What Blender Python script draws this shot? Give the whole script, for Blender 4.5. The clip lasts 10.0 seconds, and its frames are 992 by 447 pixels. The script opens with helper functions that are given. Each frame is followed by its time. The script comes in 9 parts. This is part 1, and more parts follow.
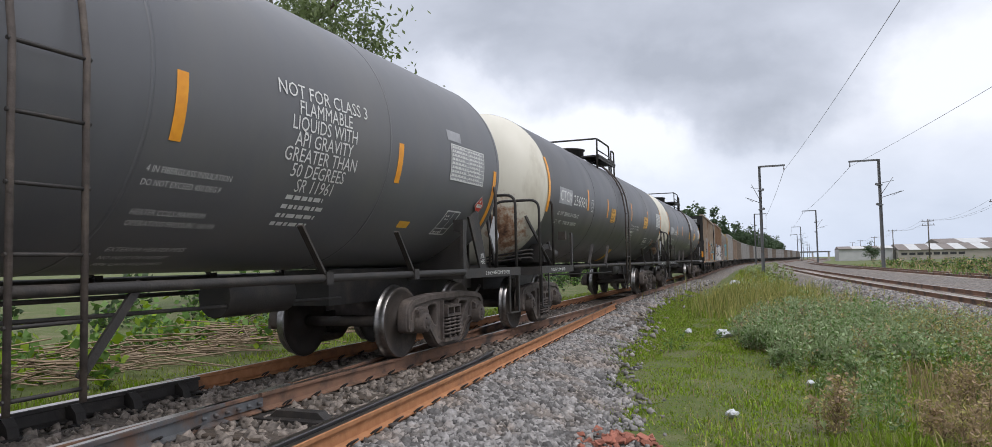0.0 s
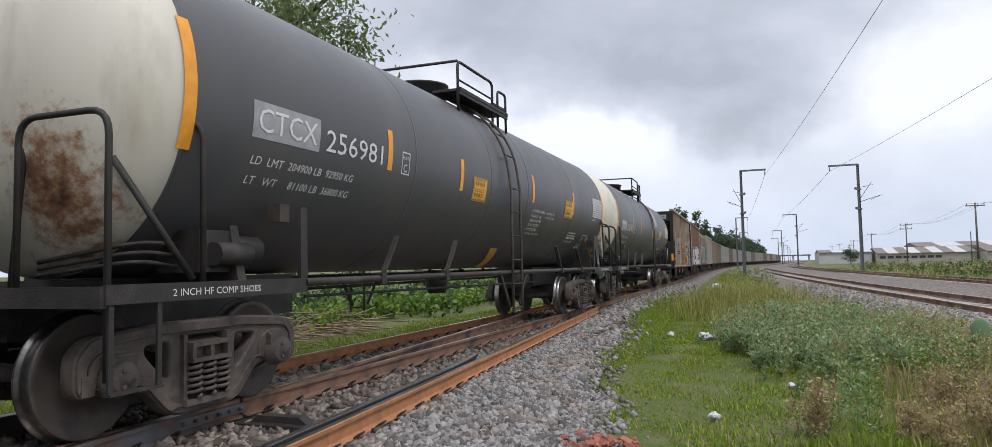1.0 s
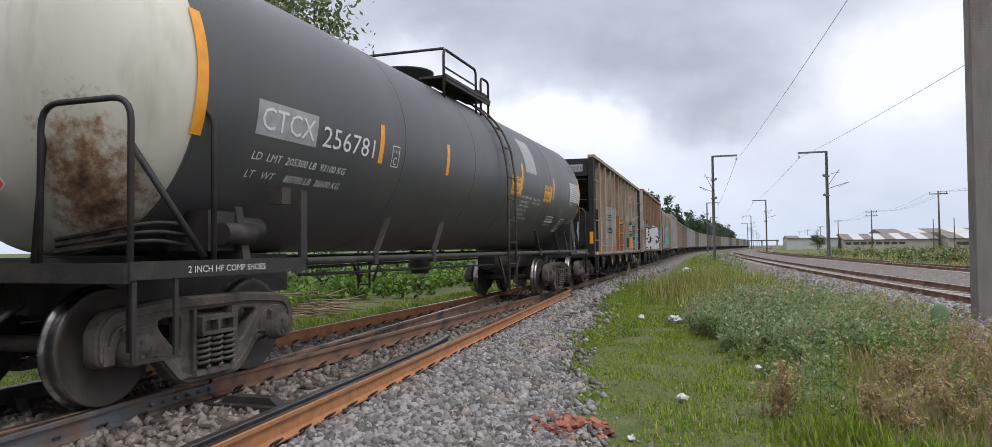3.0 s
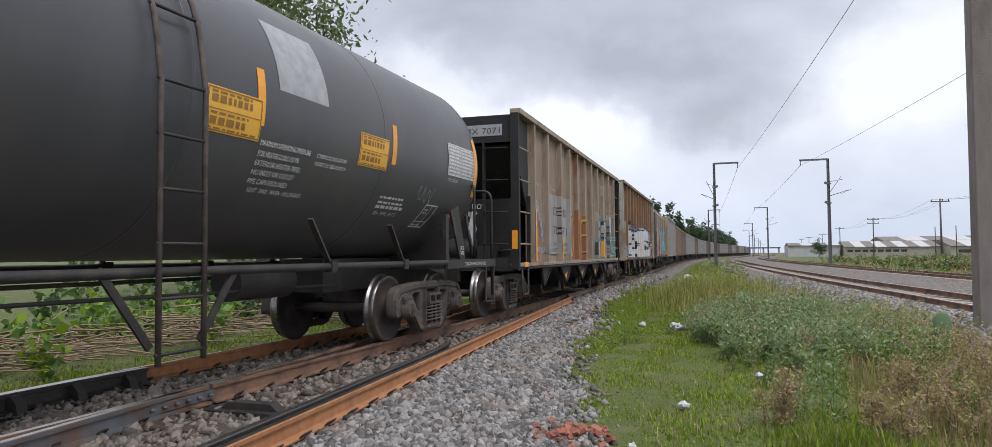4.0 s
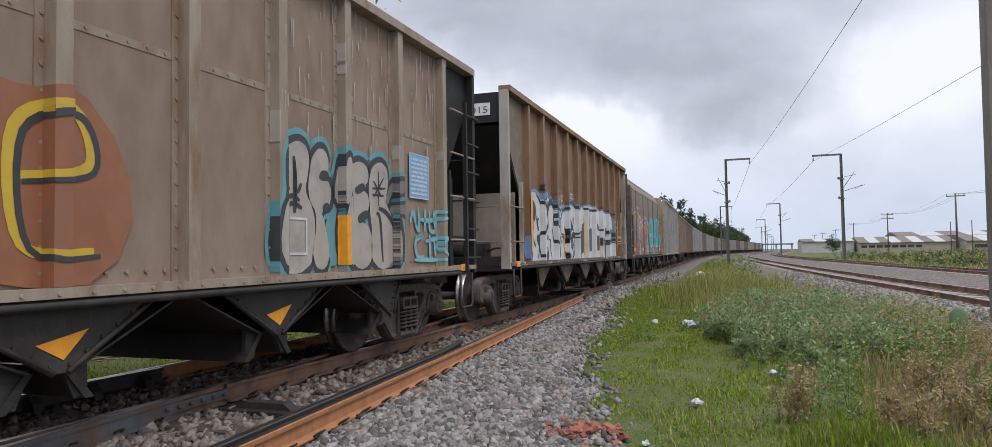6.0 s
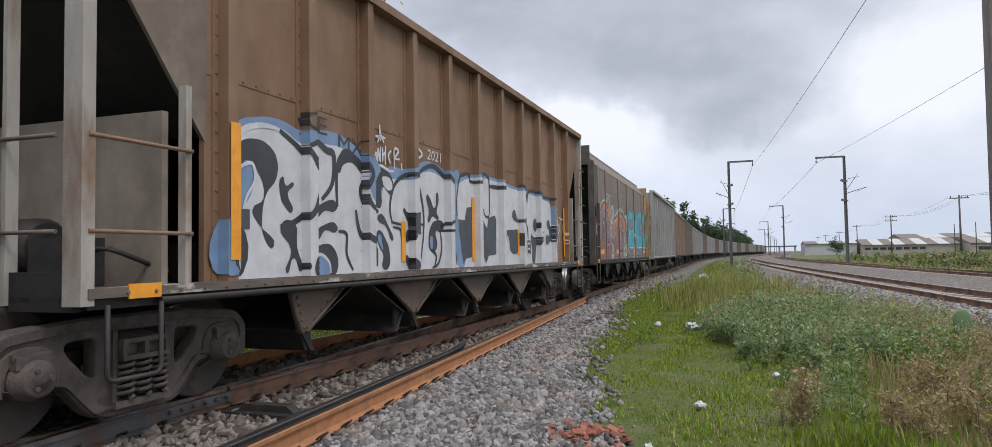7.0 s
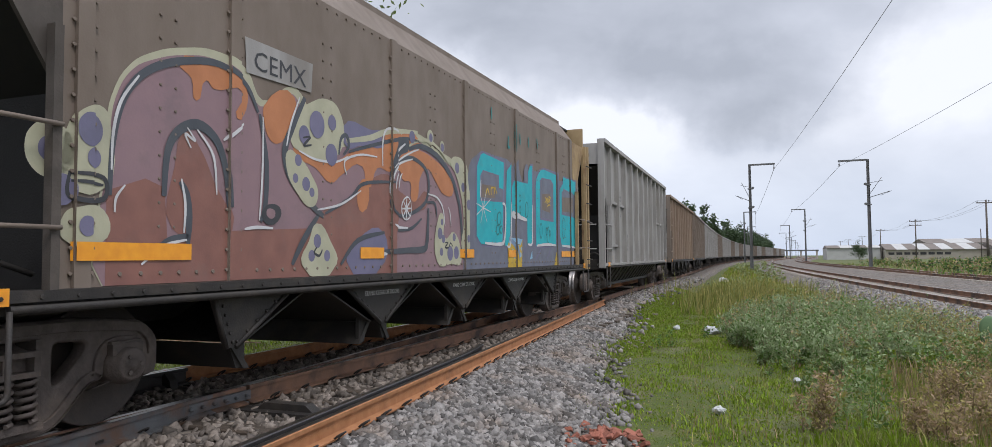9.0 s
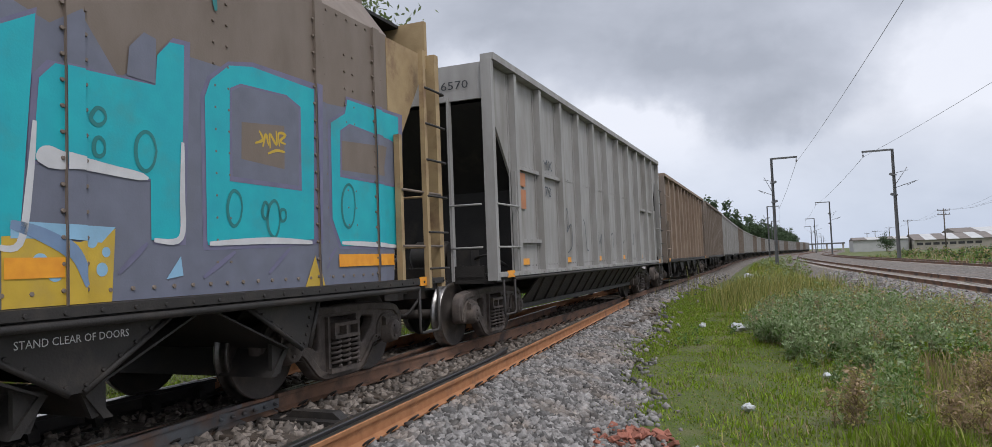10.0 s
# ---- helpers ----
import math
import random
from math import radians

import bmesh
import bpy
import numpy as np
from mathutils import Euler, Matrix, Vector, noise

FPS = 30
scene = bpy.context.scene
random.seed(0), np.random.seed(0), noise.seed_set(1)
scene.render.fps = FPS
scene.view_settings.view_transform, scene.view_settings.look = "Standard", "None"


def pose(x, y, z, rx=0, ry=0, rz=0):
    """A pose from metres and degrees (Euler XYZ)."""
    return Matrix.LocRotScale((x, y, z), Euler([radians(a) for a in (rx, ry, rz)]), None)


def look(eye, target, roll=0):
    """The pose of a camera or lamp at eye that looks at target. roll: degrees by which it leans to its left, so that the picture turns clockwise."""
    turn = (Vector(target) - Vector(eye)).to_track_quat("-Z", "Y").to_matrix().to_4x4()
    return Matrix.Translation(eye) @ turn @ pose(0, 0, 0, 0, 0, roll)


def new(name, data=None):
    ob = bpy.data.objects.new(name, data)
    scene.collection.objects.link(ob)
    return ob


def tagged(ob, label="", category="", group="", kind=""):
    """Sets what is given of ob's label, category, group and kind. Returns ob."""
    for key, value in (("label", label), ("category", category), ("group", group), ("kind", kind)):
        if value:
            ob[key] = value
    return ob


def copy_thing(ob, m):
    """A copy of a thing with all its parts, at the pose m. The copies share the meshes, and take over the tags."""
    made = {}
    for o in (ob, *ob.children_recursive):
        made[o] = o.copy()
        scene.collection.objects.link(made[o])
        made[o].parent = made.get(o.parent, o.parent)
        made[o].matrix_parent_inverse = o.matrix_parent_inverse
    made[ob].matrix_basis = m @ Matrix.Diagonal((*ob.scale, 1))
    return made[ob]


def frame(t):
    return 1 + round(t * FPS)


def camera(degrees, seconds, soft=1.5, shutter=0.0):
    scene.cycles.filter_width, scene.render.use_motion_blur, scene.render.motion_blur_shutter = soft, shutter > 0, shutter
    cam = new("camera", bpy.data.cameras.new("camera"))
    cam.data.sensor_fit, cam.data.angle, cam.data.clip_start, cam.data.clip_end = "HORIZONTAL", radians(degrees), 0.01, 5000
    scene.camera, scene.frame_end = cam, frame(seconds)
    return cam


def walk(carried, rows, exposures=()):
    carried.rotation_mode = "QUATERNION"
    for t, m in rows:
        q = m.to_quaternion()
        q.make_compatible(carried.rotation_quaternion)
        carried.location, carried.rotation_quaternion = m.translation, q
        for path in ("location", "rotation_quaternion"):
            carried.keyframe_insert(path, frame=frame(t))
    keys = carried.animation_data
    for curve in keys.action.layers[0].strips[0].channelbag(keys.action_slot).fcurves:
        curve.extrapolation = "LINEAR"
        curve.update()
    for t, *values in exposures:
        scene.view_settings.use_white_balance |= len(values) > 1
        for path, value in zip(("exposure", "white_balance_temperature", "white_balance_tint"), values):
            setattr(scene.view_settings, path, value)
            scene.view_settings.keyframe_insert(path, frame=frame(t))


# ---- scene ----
cam = camera(69.4, 10.0, soft=0.55)
EYE = (0.0, 0.0, 1.2)
# seconds, yaw, pitch, roll of the hand-held camera that stands in one spot
TURNS = [
    (0.0, 21.857, 3.15, -1.169), (0.5, 22.098, 3.862, -0.906), (1.0, 20.532, 3.409, -1.206),
    (1.5, 19.009, 2.547, -1.672), (2.0, 17.608, 1.726, -0.824), (2.5, 18.289, 1.781, -0.661),
    (4.0, 18.53, 2.48, -0.476), (4.5, 18.934, 2.677, -0.322), (5.0, 19.511, 2.466, -0.743),
    (6.5, 19.399, 2.369, -0.965), (7.0, 19.627, 2.562, -0.937), (7.5, 19.49, 2.388, -0.734),
    (8.0, 19.348, 2.025, -0.947), (8.5, 19.652, 3.418, -2.231), (9.0, 21.111, 2.713, -0.465),
    (9.5, 21.842, 2.409, -2.904), (10.0, 22.779, 2.982, -2.189),
]
walk(cam, [(t, pose(*EYE, 90 + p, 0, y) @ pose(0, 0, 0, 0, 0, r)) for t, y, p, r in TURNS],
     [(0.0, 0.2, 6250, 13), (4.5, 0.2, 6250, 13), (6.5, 0.12, 6250, 13), (7.5, 0.12, 6250, 13), (8.0, 0.04, 6250, 13), (8.5, 0.05, 6250, 13), (9.2, 0.16, 6250, 13), (10.0, 0.0, 6250, 13)])

# ---- sky and sun: a bright day under broken grey cloud ----
world = bpy.data.worlds.new("sky")
scene.world = world
world.use_nodes = True
wn, wl = world.node_tree.nodes, world.node_tree.links
wn.clear()
w_out = wn.new("ShaderNodeOutputWorld")
w_bg = wn.new("ShaderNodeBackground")
w_bg.inputs["Strength"].default_value = 0.1
w_sky = wn.new("ShaderNodeTexSky")
w_sky.sky_type = "NISHITA"
w_sky.sun_disc = False
w_sky.sun_elevation, w_sky.sun_rotation = radians(55), radians(125)
w_co = wn.new("ShaderNodeTexCoord")


def w_noise(scale, detail, rough, stretch, shift):
    mp = wn.new("ShaderNodeMapping")
    mp.inputs["Location"].default_value = shift
    mp.inputs["Scale"].default_value = stretch
    wl.new(w_co.outputs["Generated"], mp.inputs["Vector"])
    nz = wn.new("ShaderNodeTexNoise")
    nz.inputs["Scale"].default_value, nz.inputs["Detail"].default_value = scale, detail
    nz.inputs["Roughness"].default_value, nz.inputs["Distortion"].default_value = rough, 0.25
    wl.new(mp.outputs["Vector"], nz.inputs["Vector"])
    return nz.outputs["Fac"]


def w_math(op, a, b):
    nd = wn.new("ShaderNodeMath")
    nd.operation = op
    for k, v in enumerate((a, b)):
        if isinstance(v, (int, float)):
            nd.inputs[k].default_value = v
        else:
            wl.new(v, nd.inputs[k])
    return nd.outputs["Value"]


# the heading and height of each direction, shaken by noise so that the clouds have torn edges
w_sep = wn.new("ShaderNodeSeparateXYZ")
wl.new(w_co.outputs["Generated"], w_sep.inputs["Vector"])
w_place = wn.new("ShaderNodeCombineXYZ")
wl.new(w_math("ARCTAN2", w_sep.outputs["X"], w_sep.outputs["Y"]), w_place.inputs["X"])
wl.new(w_math("ARCSINE", w_sep.outputs["Z"], 0.0), w_place.inputs["Y"])
w_shake = wn.new("ShaderNodeTexNoise")
w_shake.inputs["Scale"].default_value, w_shake.inputs["Detail"].default_value, w_shake.inputs["Roughness"].default_value = 5.5, 6.0, 0.55
wl.new(w_co.outputs["Generated"], w_shake.inputs["Vector"])
w_off = wn.new("ShaderNodeVectorMath")
w_off.operation = "MULTIPLY_ADD"
w_off.inputs[1].default_value, w_off.inputs[2].default_value = (0.3, 0.17, 0.0), (-0.15, -0.085, 0.0)
wl.new(w_shake.outputs["Color"], w_off.inputs[0])
w_torn = wn.new("ShaderNodeVectorMath")
wl.new(w_place.outputs["Vector"], w_torn.inputs[0])
wl.new(w_off.outputs["Vector"], w_torn.inputs[1])


def w_bank(heading, height, wide, tall, tilt, gain):
    """A soft bank of cloud round a direction; a negative gain opens a bright gap."""
    mp = wn.new("ShaderNodeMapping")
    mp.vector_type = "TEXTURE"
    mp.inputs["Location"].default_value = (radians(heading), radians(height), 0)
    mp.inputs["Rotation"].default_value = (0, 0, radians(tilt))
    mp.inputs["Scale"].default_value = (radians(wide), radians(tall), 1)
    wl.new(w_torn.outputs["Vector"], mp.inputs["Vector"])
    ln = wn.new("ShaderNodeVectorMath")
    ln.operation = "LENGTH"
    wl.new(mp.outputs["Vector"], ln.inputs[0])
    mr = wn.new("ShaderNodeMapRange")
    mr.interpolation_type = "SMOOTHSTEP"
    mr.inputs["From Min"].default_value, mr.inputs["From Max"].default_value = 1.0, 0.25
    mr.inputs["To Max"].default_value = gain
    wl.new(ln.outputs["Value"], mr.inputs["Value"])
    return mr.outputs["Result"]


w_break = w_noise(2.2, 7.0, 0.5, (1.0, 1.0, 1.7), (0.4, 0.1, 0.2))
w_fine = w_noise(6.0, 7.0, 0.55, (1.0, 1.0, 2.0), (0.7, 0.3, 0.1))
w_fac = w_math("ADD", w_math("MULTIPLY", w_break, 0.75), w_math("MULTIPLY", w_fine, 0.6))
w_fac = w_math("SUBTRACT", w_fac, 0.38)
for bank in ((-13, 18.5, 26, 7.5, 0, 0.34), (-5, 12.5, 13, 5.0, -8, 0.38), (1, 16, 14, 8, 0, 0.2), (-27, 20, 14, 5, 0, 0.18), (-1, 10.0, 9, 2.2, 0, 0.12),
             (-14, 9.0, 9, 3.6, -10, -0.3), (-24, 13, 9, 4.0, -25, -0.26), (11, 13, 6, 6, 40, -0.22), (-45, 14, 16, 9, 0, 0.15), (26, 12, 12, 6, 10, 0.18)):
    w_fac = w_math("ADD", w_fac, w_bank(*bank))
w_ramp = wn.new("ShaderNodeValToRGB")
for place_, colour_ in ((0.06, (9.0, 9.2, 9.6, 1)), (0.26, (7.7, 7.95, 8.4, 1)), (0.52, (6.0, 6.3, 6.85, 1)), (0.9, (4.3, 4.58, 5.05, 1))):
    e_ = w_ramp.color_ramp.elements.new(place_)
    e_.color = colour_
w_ramp.color_ramp.elements.remove(w_ramp.color_ramp.elements[0])
w_ramp.color_ramp.elements.remove(w_ramp.color_ramp.elements[-1])
w_mix = wn.new("ShaderNodeMixRGB")
w_mix.inputs["Fac"].default_value = 0.94
wl.new(w_fac, w_ramp.inputs["Fac"])
wl.new(w_sky.outputs["Color"], w_mix.inputs["Color1"])
# bluer, hazier air low over the horizon
w_low = wn.new("ShaderNodeMapRange")
w_low.inputs["From Min"].default_value, w_low.inputs["From Max"].default_value = 0.16, 0.0
w_low.inputs["To Max"].default_value = 0.7
wl.new(w_sep.outputs["Z"], w_low.inputs["Value"])
w_haze = wn.new("ShaderNodeMixRGB")
w_haze.inputs["Color2"].default_value = (5.6, 6.5, 7.9, 1)
wl.new(w_low.outputs["Result"], w_haze.inputs["Fac"])
wl.new(w_ramp.outputs["Color"], w_haze.inputs["Color1"])
wl.new(w_haze.outputs["Color"], w_mix.inputs["Color2"])
# an overcast sky is brighter overhead
w_top = wn.new("ShaderNodeMapRange")
w_top.inputs["From Min"].default_value, w_top.inputs["From Max"].default_value = 0.4, 1.0
w_top.inputs["To Min"].default_value, w_top.inputs["To Max"].default_value = 0.1, 0.18
wl.new(w_sep.outputs["Z"], w_top.inputs["Value"])
wl.new(w_top.outputs["Result"], w_bg.inputs["Strength"])
wl.new(w_mix.outputs["Color"], w_bg.inputs["Color"])
wl.new(w_bg.outputs["Background"], w_out.inputs["Surface"])

sun_data = bpy.data.lights.new("sun", "SUN")
sun_data.energy, sun_data.angle, sun_data.color = 1.3, radians(14), (1.0, 0.96, 0.9)
sun = new("sun", sun_data)
sun.matrix_world = look((30, -22, 50), (0, 0, 0))

# ---- materials ----
def mat(name, c1, c2=None, scale=6.0, rough=0.7, metal=0.0, stain=None, stain_scale=1.2, stain_at=0.58, stretch=(1, 1, 1),
        bump=0.15, bump_scale=60.0, spec=0.5, by_object=0.0, by_island=0.0, hard=0.08):
    """A surface of two colours broken up by fine noise, stains of a third colour at a larger scale, and fine relief."""
    m = bpy.data.materials.new(name)
    m.use_nodes = True
    n, l = m.node_tree.nodes, m.node_tree.links
    b = n["Principled BSDF"]
    c2 = c2 or tuple(v * 0.72 for v in c1)
    co = n.new("ShaderNodeTexCoord")
    mp = n.new("ShaderNodeMapping")
    mp.inputs["Scale"].default_value = stretch
    l.new(co.outputs["Object"], mp.inputs["Vector"])
    n1 = n.new("ShaderNodeTexNoise")
    n1.inputs["Scale"].default_value, n1.inputs["Detail"].default_value = scale, 5.0
    l.new(mp.outputs["Vector"], n1.inputs["Vector"])
    r1 = n.new("ShaderNodeMapRange")
    r1.inputs["From Min"].default_value, r1.inputs["From Max"].default_value = 0.32, 0.68
    l.new(n1.outputs["Fac"], r1.inputs["Value"])
    mx = n.new("ShaderNodeMixRGB")
    mx.inputs["Color1"].default_value, mx.inputs["Color2"].default_value = (*c1, 1), (*c2, 1)
    l.new(r1.outputs["Result"], mx.inputs["Fac"])
    out = mx.outputs["Color"]
    if stain:
        n2 = n.new("ShaderNodeTexNoise")
        n2.inputs["Scale"].default_value, n2.inputs["Detail"].default_value, n2.inputs["Roughness"].default_value = stain_scale, 8.0, 0.62
        l.new(mp.outputs["Vector"], n2.inputs["Vector"])
        r2 = n.new("ShaderNodeMapRange")
        r2.inputs["From Min"].default_value, r2.inputs["From Max"].default_value = stain_at - hard, stain_at + hard
        l.new(n2.outputs["Fac"], r2.inputs["Value"])
        m2 = n.new("ShaderNodeMixRGB")
        m2.inputs["Color2"].default_value = (*stain, 1)
        l.new(r2.outputs["Result"], m2.inputs["Fac"])
        l.new(out, m2.inputs["Color1"])
        out = m2.outputs["Color"]
    if by_object or by_island:
        src = n.new("ShaderNodeObjectInfo") if by_object else n.new("ShaderNodeNewGeometry")
        rnd = src.outputs["Random"] if by_object else src.outputs["Random Per Island"]
        amount = by_object or by_island
        r3 = n.new("ShaderNodeMapRange")
        r3.inputs["To Min"].default_value, r3.inputs["To Max"].default_value = 1 - amount, 1 + amount
        l.new(rnd, r3.inputs["Value"])
        m3 = n.new("ShaderNodeVectorMath")
        m3.operation = "SCALE"
        l.new(out, m3.inputs[0])
        l.new(r3.outputs["Result"], m3.inputs["Scale"])
        out = m3.outputs["Vector"]
    l.new(out, b.inputs["Base Color"])
    b.inputs["Metallic"].default_value = metal
    b.inputs["Specular IOR Level"].default_value = spec
    rr = n.new("ShaderNodeMapRange")
    rr.inputs["To Min"].default_value, rr.inputs["To Max"].default_value = max(0.03, rough - 0.12), min(1.0, rough + 0.12)
    l.new(n1.outputs["Fac"], rr.inputs["Value"])
    l.new(rr.outputs["Result"], b.inputs["Roughness"])
    if bump:
        n3 = n.new("ShaderNodeTexNoise")
        n3.inputs["Scale"].default_value, n3.inputs["Detail"].default_value = bump_scale, 3.0
        l.new(co.outputs["Object"], n3.inputs["Vector"])
        bp = n.new("ShaderNodeBump")
        bp.inputs["Strength"].default_value, bp.inputs["Distance"].default_value = bump, 0.02
        l.new(n3.outputs["Fac"], bp.inputs["Height"])
        l.new(bp.outputs["Normal"], b.inputs["Normal"])
    return m


M_TANK = mat("tank_black", (0.066, 0.066, 0.071), (0.08, 0.08, 0.085), 1.6, 0.42, stain=(0.092, 0.087, 0.083), stain_scale=0.9, stain_at=0.58, stretch=(1, 1, 0.35), bump=0.03, bump_scale=9, spec=0.38, hard=0.12)
M_TANKDUSTY = mat("tank_dusty", (0.108, 0.11, 0.118), (0.13, 0.132, 0.14), 1.4, 0.45, stain=(0.14, 0.136, 0.132), stain_scale=0.8, stain_at=0.58, stretch=(1, 1, 0.35), bump=0.03, bump_scale=9, hard=0.15, spec=0.36)
M_CREAM = mat("tank_cream", (0.62, 0.59, 0.5), (0.55, 0.52, 0.43), 2.2, 0.5, stain=(0.42, 0.38, 0.3), stain_scale=1.4, stain_at=0.63, stretch=(1, 1, 0.3), bump=0.03)
M_UNDER = mat("underframe_black", (0.024, 0.0215, 0.02), (0.035, 0.031, 0.028), 5, 0.62, stain=(0.06, 0.049, 0.04), stain_scale=2.5, stain_at=0.6, bump=0.2, spec=0.4)
M_IRON = mat("truck_iron", (0.108, 0.089, 0.079), (0.066, 0.054, 0.048), 9, 0.72, stain=(0.15, 0.12, 0.098), stain_scale=3, stain_at=0.6, bump=0.3, bump_scale=40, spec=0.35)
M_PLATE = mat("wheel_plate", (0.05, 0.043, 0.039), (0.07, 0.058, 0.05), 6, 0.7, stain=(0.1, 0.08, 0.065), stain_scale=2.5, stain_at=0.62, bump=0.2, spec=0.3)
M_TREAD = mat("wheel_tread", (0.3, 0.29, 0.28), (0.16, 0.15, 0.145), 14, 0.36, metal=1.0, bump=0.02)
M_ORANGE = mat("reflective_orange", (0.85, 0.36, 0.02), (0.75, 0.29, 0.02), 12, 0.45, bump=0.03)
M_WHITE = mat("white_lettering", (0.72, 0.72, 0.7), (0.6, 0.6, 0.58), 18, 0.6, bump=0.0)
M_DARKTEXT = mat("dark_lettering", (0.05, 0.05, 0.05), (0.08, 0.08, 0.08), 18, 0.6, bump=0.0)
M_GREYPATCH = mat("grey_patch", (0.36, 0.36, 0.37), (0.28, 0.28, 0.29), 8, 0.55, bump=0.05)
M_SIGNTEXT = mat("sign_print", (0.3, 0.16, 0.03), (0.24, 0.12, 0.025), 18, 0.6, bump=0.0)
M_YELLOW = mat("yellow_placard", (0.8, 0.44, 0.05), (0.74, 0.39, 0.045), 9, 0.5, bump=0.02)
M_RED = mat("red_placard", (0.55, 0.05, 0.03), (0.48, 0.04, 0.03), 9, 0.5, bump=0.02)
M_BLUE = mat("blue_placard", (0.16, 0.36, 0.62), (0.2, 0.4, 0.64), 9, 0.5, bump=0.02)
M_RUSTRAIL = mat("rail_rust", (0.4, 0.185, 0.08), (0.31, 0.135, 0.055), 9, 0.85, stain=(0.17, 0.085, 0.05), stain_scale=2.2, stain_at=0.62, bump=0.25, bump_scale=70)
M_BROWNRAIL = mat("rail_brown", (0.19, 0.105, 0.066), (0.24, 0.13, 0.08), 7, 0.8, stain=(0.07, 0.05, 0.04), stain_scale=2, stain_at=0.55, bump=0.25)
M_GREYRAIL = mat("frog_steel", (0.13, 0.135, 0.14), (0.09, 0.09, 0.092), 6, 0.5, stain=(0.15, 0.08, 0.045), stain_scale=2.5, stain_at=0.6, bump=0.15)
M_BLACKRAIL = mat("guard_black", (0.028, 0.028, 0.03), (0.045, 0.043, 0.042), 7, 0.35, bump=0.1)
M_RAILTOP = mat("rail_head", (0.5, 0.46, 0.42), (0.36, 0.3, 0.26), 10, 0.33, metal=1.0, bump=0.03)
M_TIE = mat("old_tie", (0.1, 0.075, 0.055), (0.06, 0.048, 0.038), 7, 0.9, stretch=(0.4, 6, 3), bump=0.4)
M_CONC = mat("concrete_tie", (0.42, 0.38, 0.33), (0.34, 0.3, 0.26), 8, 0.9, bump=0.3)
# bed darker than the stones: shade of the gaps put into its colour
M_BALLAST = mat("ballast_bed", (0.17, 0.158, 0.147), (0.09, 0.084, 0.078), 28, 0.95, stain=(0.15, 0.115, 0.085), stain_scale=0.8, stain_at=0.53, bump=1.0, bump_scale=22, hard=0.2)
M_STONE = mat("ballast_stone", (0.245, 0.232, 0.22), (0.15, 0.141, 0.133), 26, 0.92, stain=(0.2, 0.155, 0.12), stain_scale=1.3, stain_at=0.6, hard=0.12, bump=0.35, bump_scale=60, by_island=0.65)
M_DIRTYSTONE = mat("oiled_stone", (0.23, 0.195, 0.165), (0.125, 0.105, 0.088), 30, 0.92, bump=0.3, bump_scale=60, by_island=0.55)
M_SOIL = mat("soil_and_turf", (0.06, 0.092, 0.01), (0.1, 0.11, 0.028), 9, 0.97, stain=(0.16, 0.14, 0.075), stain_scale=0.9, stain_at=0.62, bump=1.0, bump_scale=45, hard=0.12)


def stained(name, source, centre, size, colour, dark):
    """A copy of a paint with one mottled stain of its own shape round a spot of the surface."""
    m = source.copy()
    m.name = name
    n, l = m.node_tree.nodes, m.node_tree.links
    b = n["Principled BSDF"]
    old = b.inputs["Base Color"].links[0].from_socket
    co = n.new("ShaderNodeTexCoord")
    mp = n.new("ShaderNodeMapping")
    mp.vector_type = "TEXTURE"
    mp.inputs["Location"].default_value = centre
    mp.inputs["Scale"].default_value = size
    l.new(co.outputs["Object"], mp.inputs["Vector"])
    ln = n.new("ShaderNodeVectorMath")
    ln.operation = "LENGTH"
    l.new(mp.outputs["Vector"], ln.inputs[0])
    fine = n.new("ShaderNodeTexNoise")
    fine.inputs["Scale"].default_value, fine.inputs["Detail"].default_value, fine.inputs["Roughness"].default_value = 7.0, 8.0, 0.7
    l.new(co.outputs["Object"], fine.inputs["Vector"])
    sm = n.new("ShaderNodeMath")
    sm.operation = "MULTIPLY_ADD"
    sm.inputs[1].default_value, sm.inputs[2].default_value = 2.6, -1.2
    l.new(fine.outputs["Fac"], sm.inputs[0])
    ad = n.new("ShaderNodeMath")
    ad.operation = "ADD"
    l.new(ln.outputs["Value"], ad.inputs[0])
    l.new(sm.outputs["Value"], ad.inputs[1])
    rg = n.new("ShaderNodeMapRange")
    rg.inputs["From Min"].default_value, rg.inputs["From Max"].default_value = 1.05, 0.55
    l.new(ad.outputs["Value"], rg.inputs["Value"])
    cr = n.new("ShaderNodeMixRGB")
    cr.inputs["Color1"].default_value, cr.inputs["Color2"].default_value = (*colour, 1), (*dark, 1)
    r2 = n.new("ShaderNodeMapRange")
    r2.inputs["From Min"].default_value, r2.inputs["From Max"].default_value = 0.6, 0.1
    l.new(ad.outputs["Value"], r2.inputs["Value"])
    l.new(r2.outputs["Result"], cr.inputs["Fac"])
    mx = n.new("ShaderNodeMixRGB")
    l.new(rg.outputs["Result"], mx.inputs["Fac"])
    l.new(old, mx.inputs["Color1"])
    l.new(cr.outputs["Color"], mx.inputs["Color2"])
    l.new(mx.outputs["Color"], b.inputs["Base Color"])
    return m


M_CREAM_RUST = stained("tank_cream_rusted", M_CREAM, (0.66, -7.6, 1.85), (0.42, 1.0, 0.72), (0.3, 0.16, 0.09), (0.07, 0.035, 0.025))
M_CREAM_SOOT = stained("tank_cream_sooted", M_CREAM, (0.72, -7.6, 1.7), (0.42, 1.0, 0.85), (0.28, 0.17, 0.1), (0.08, 0.045, 0.03))


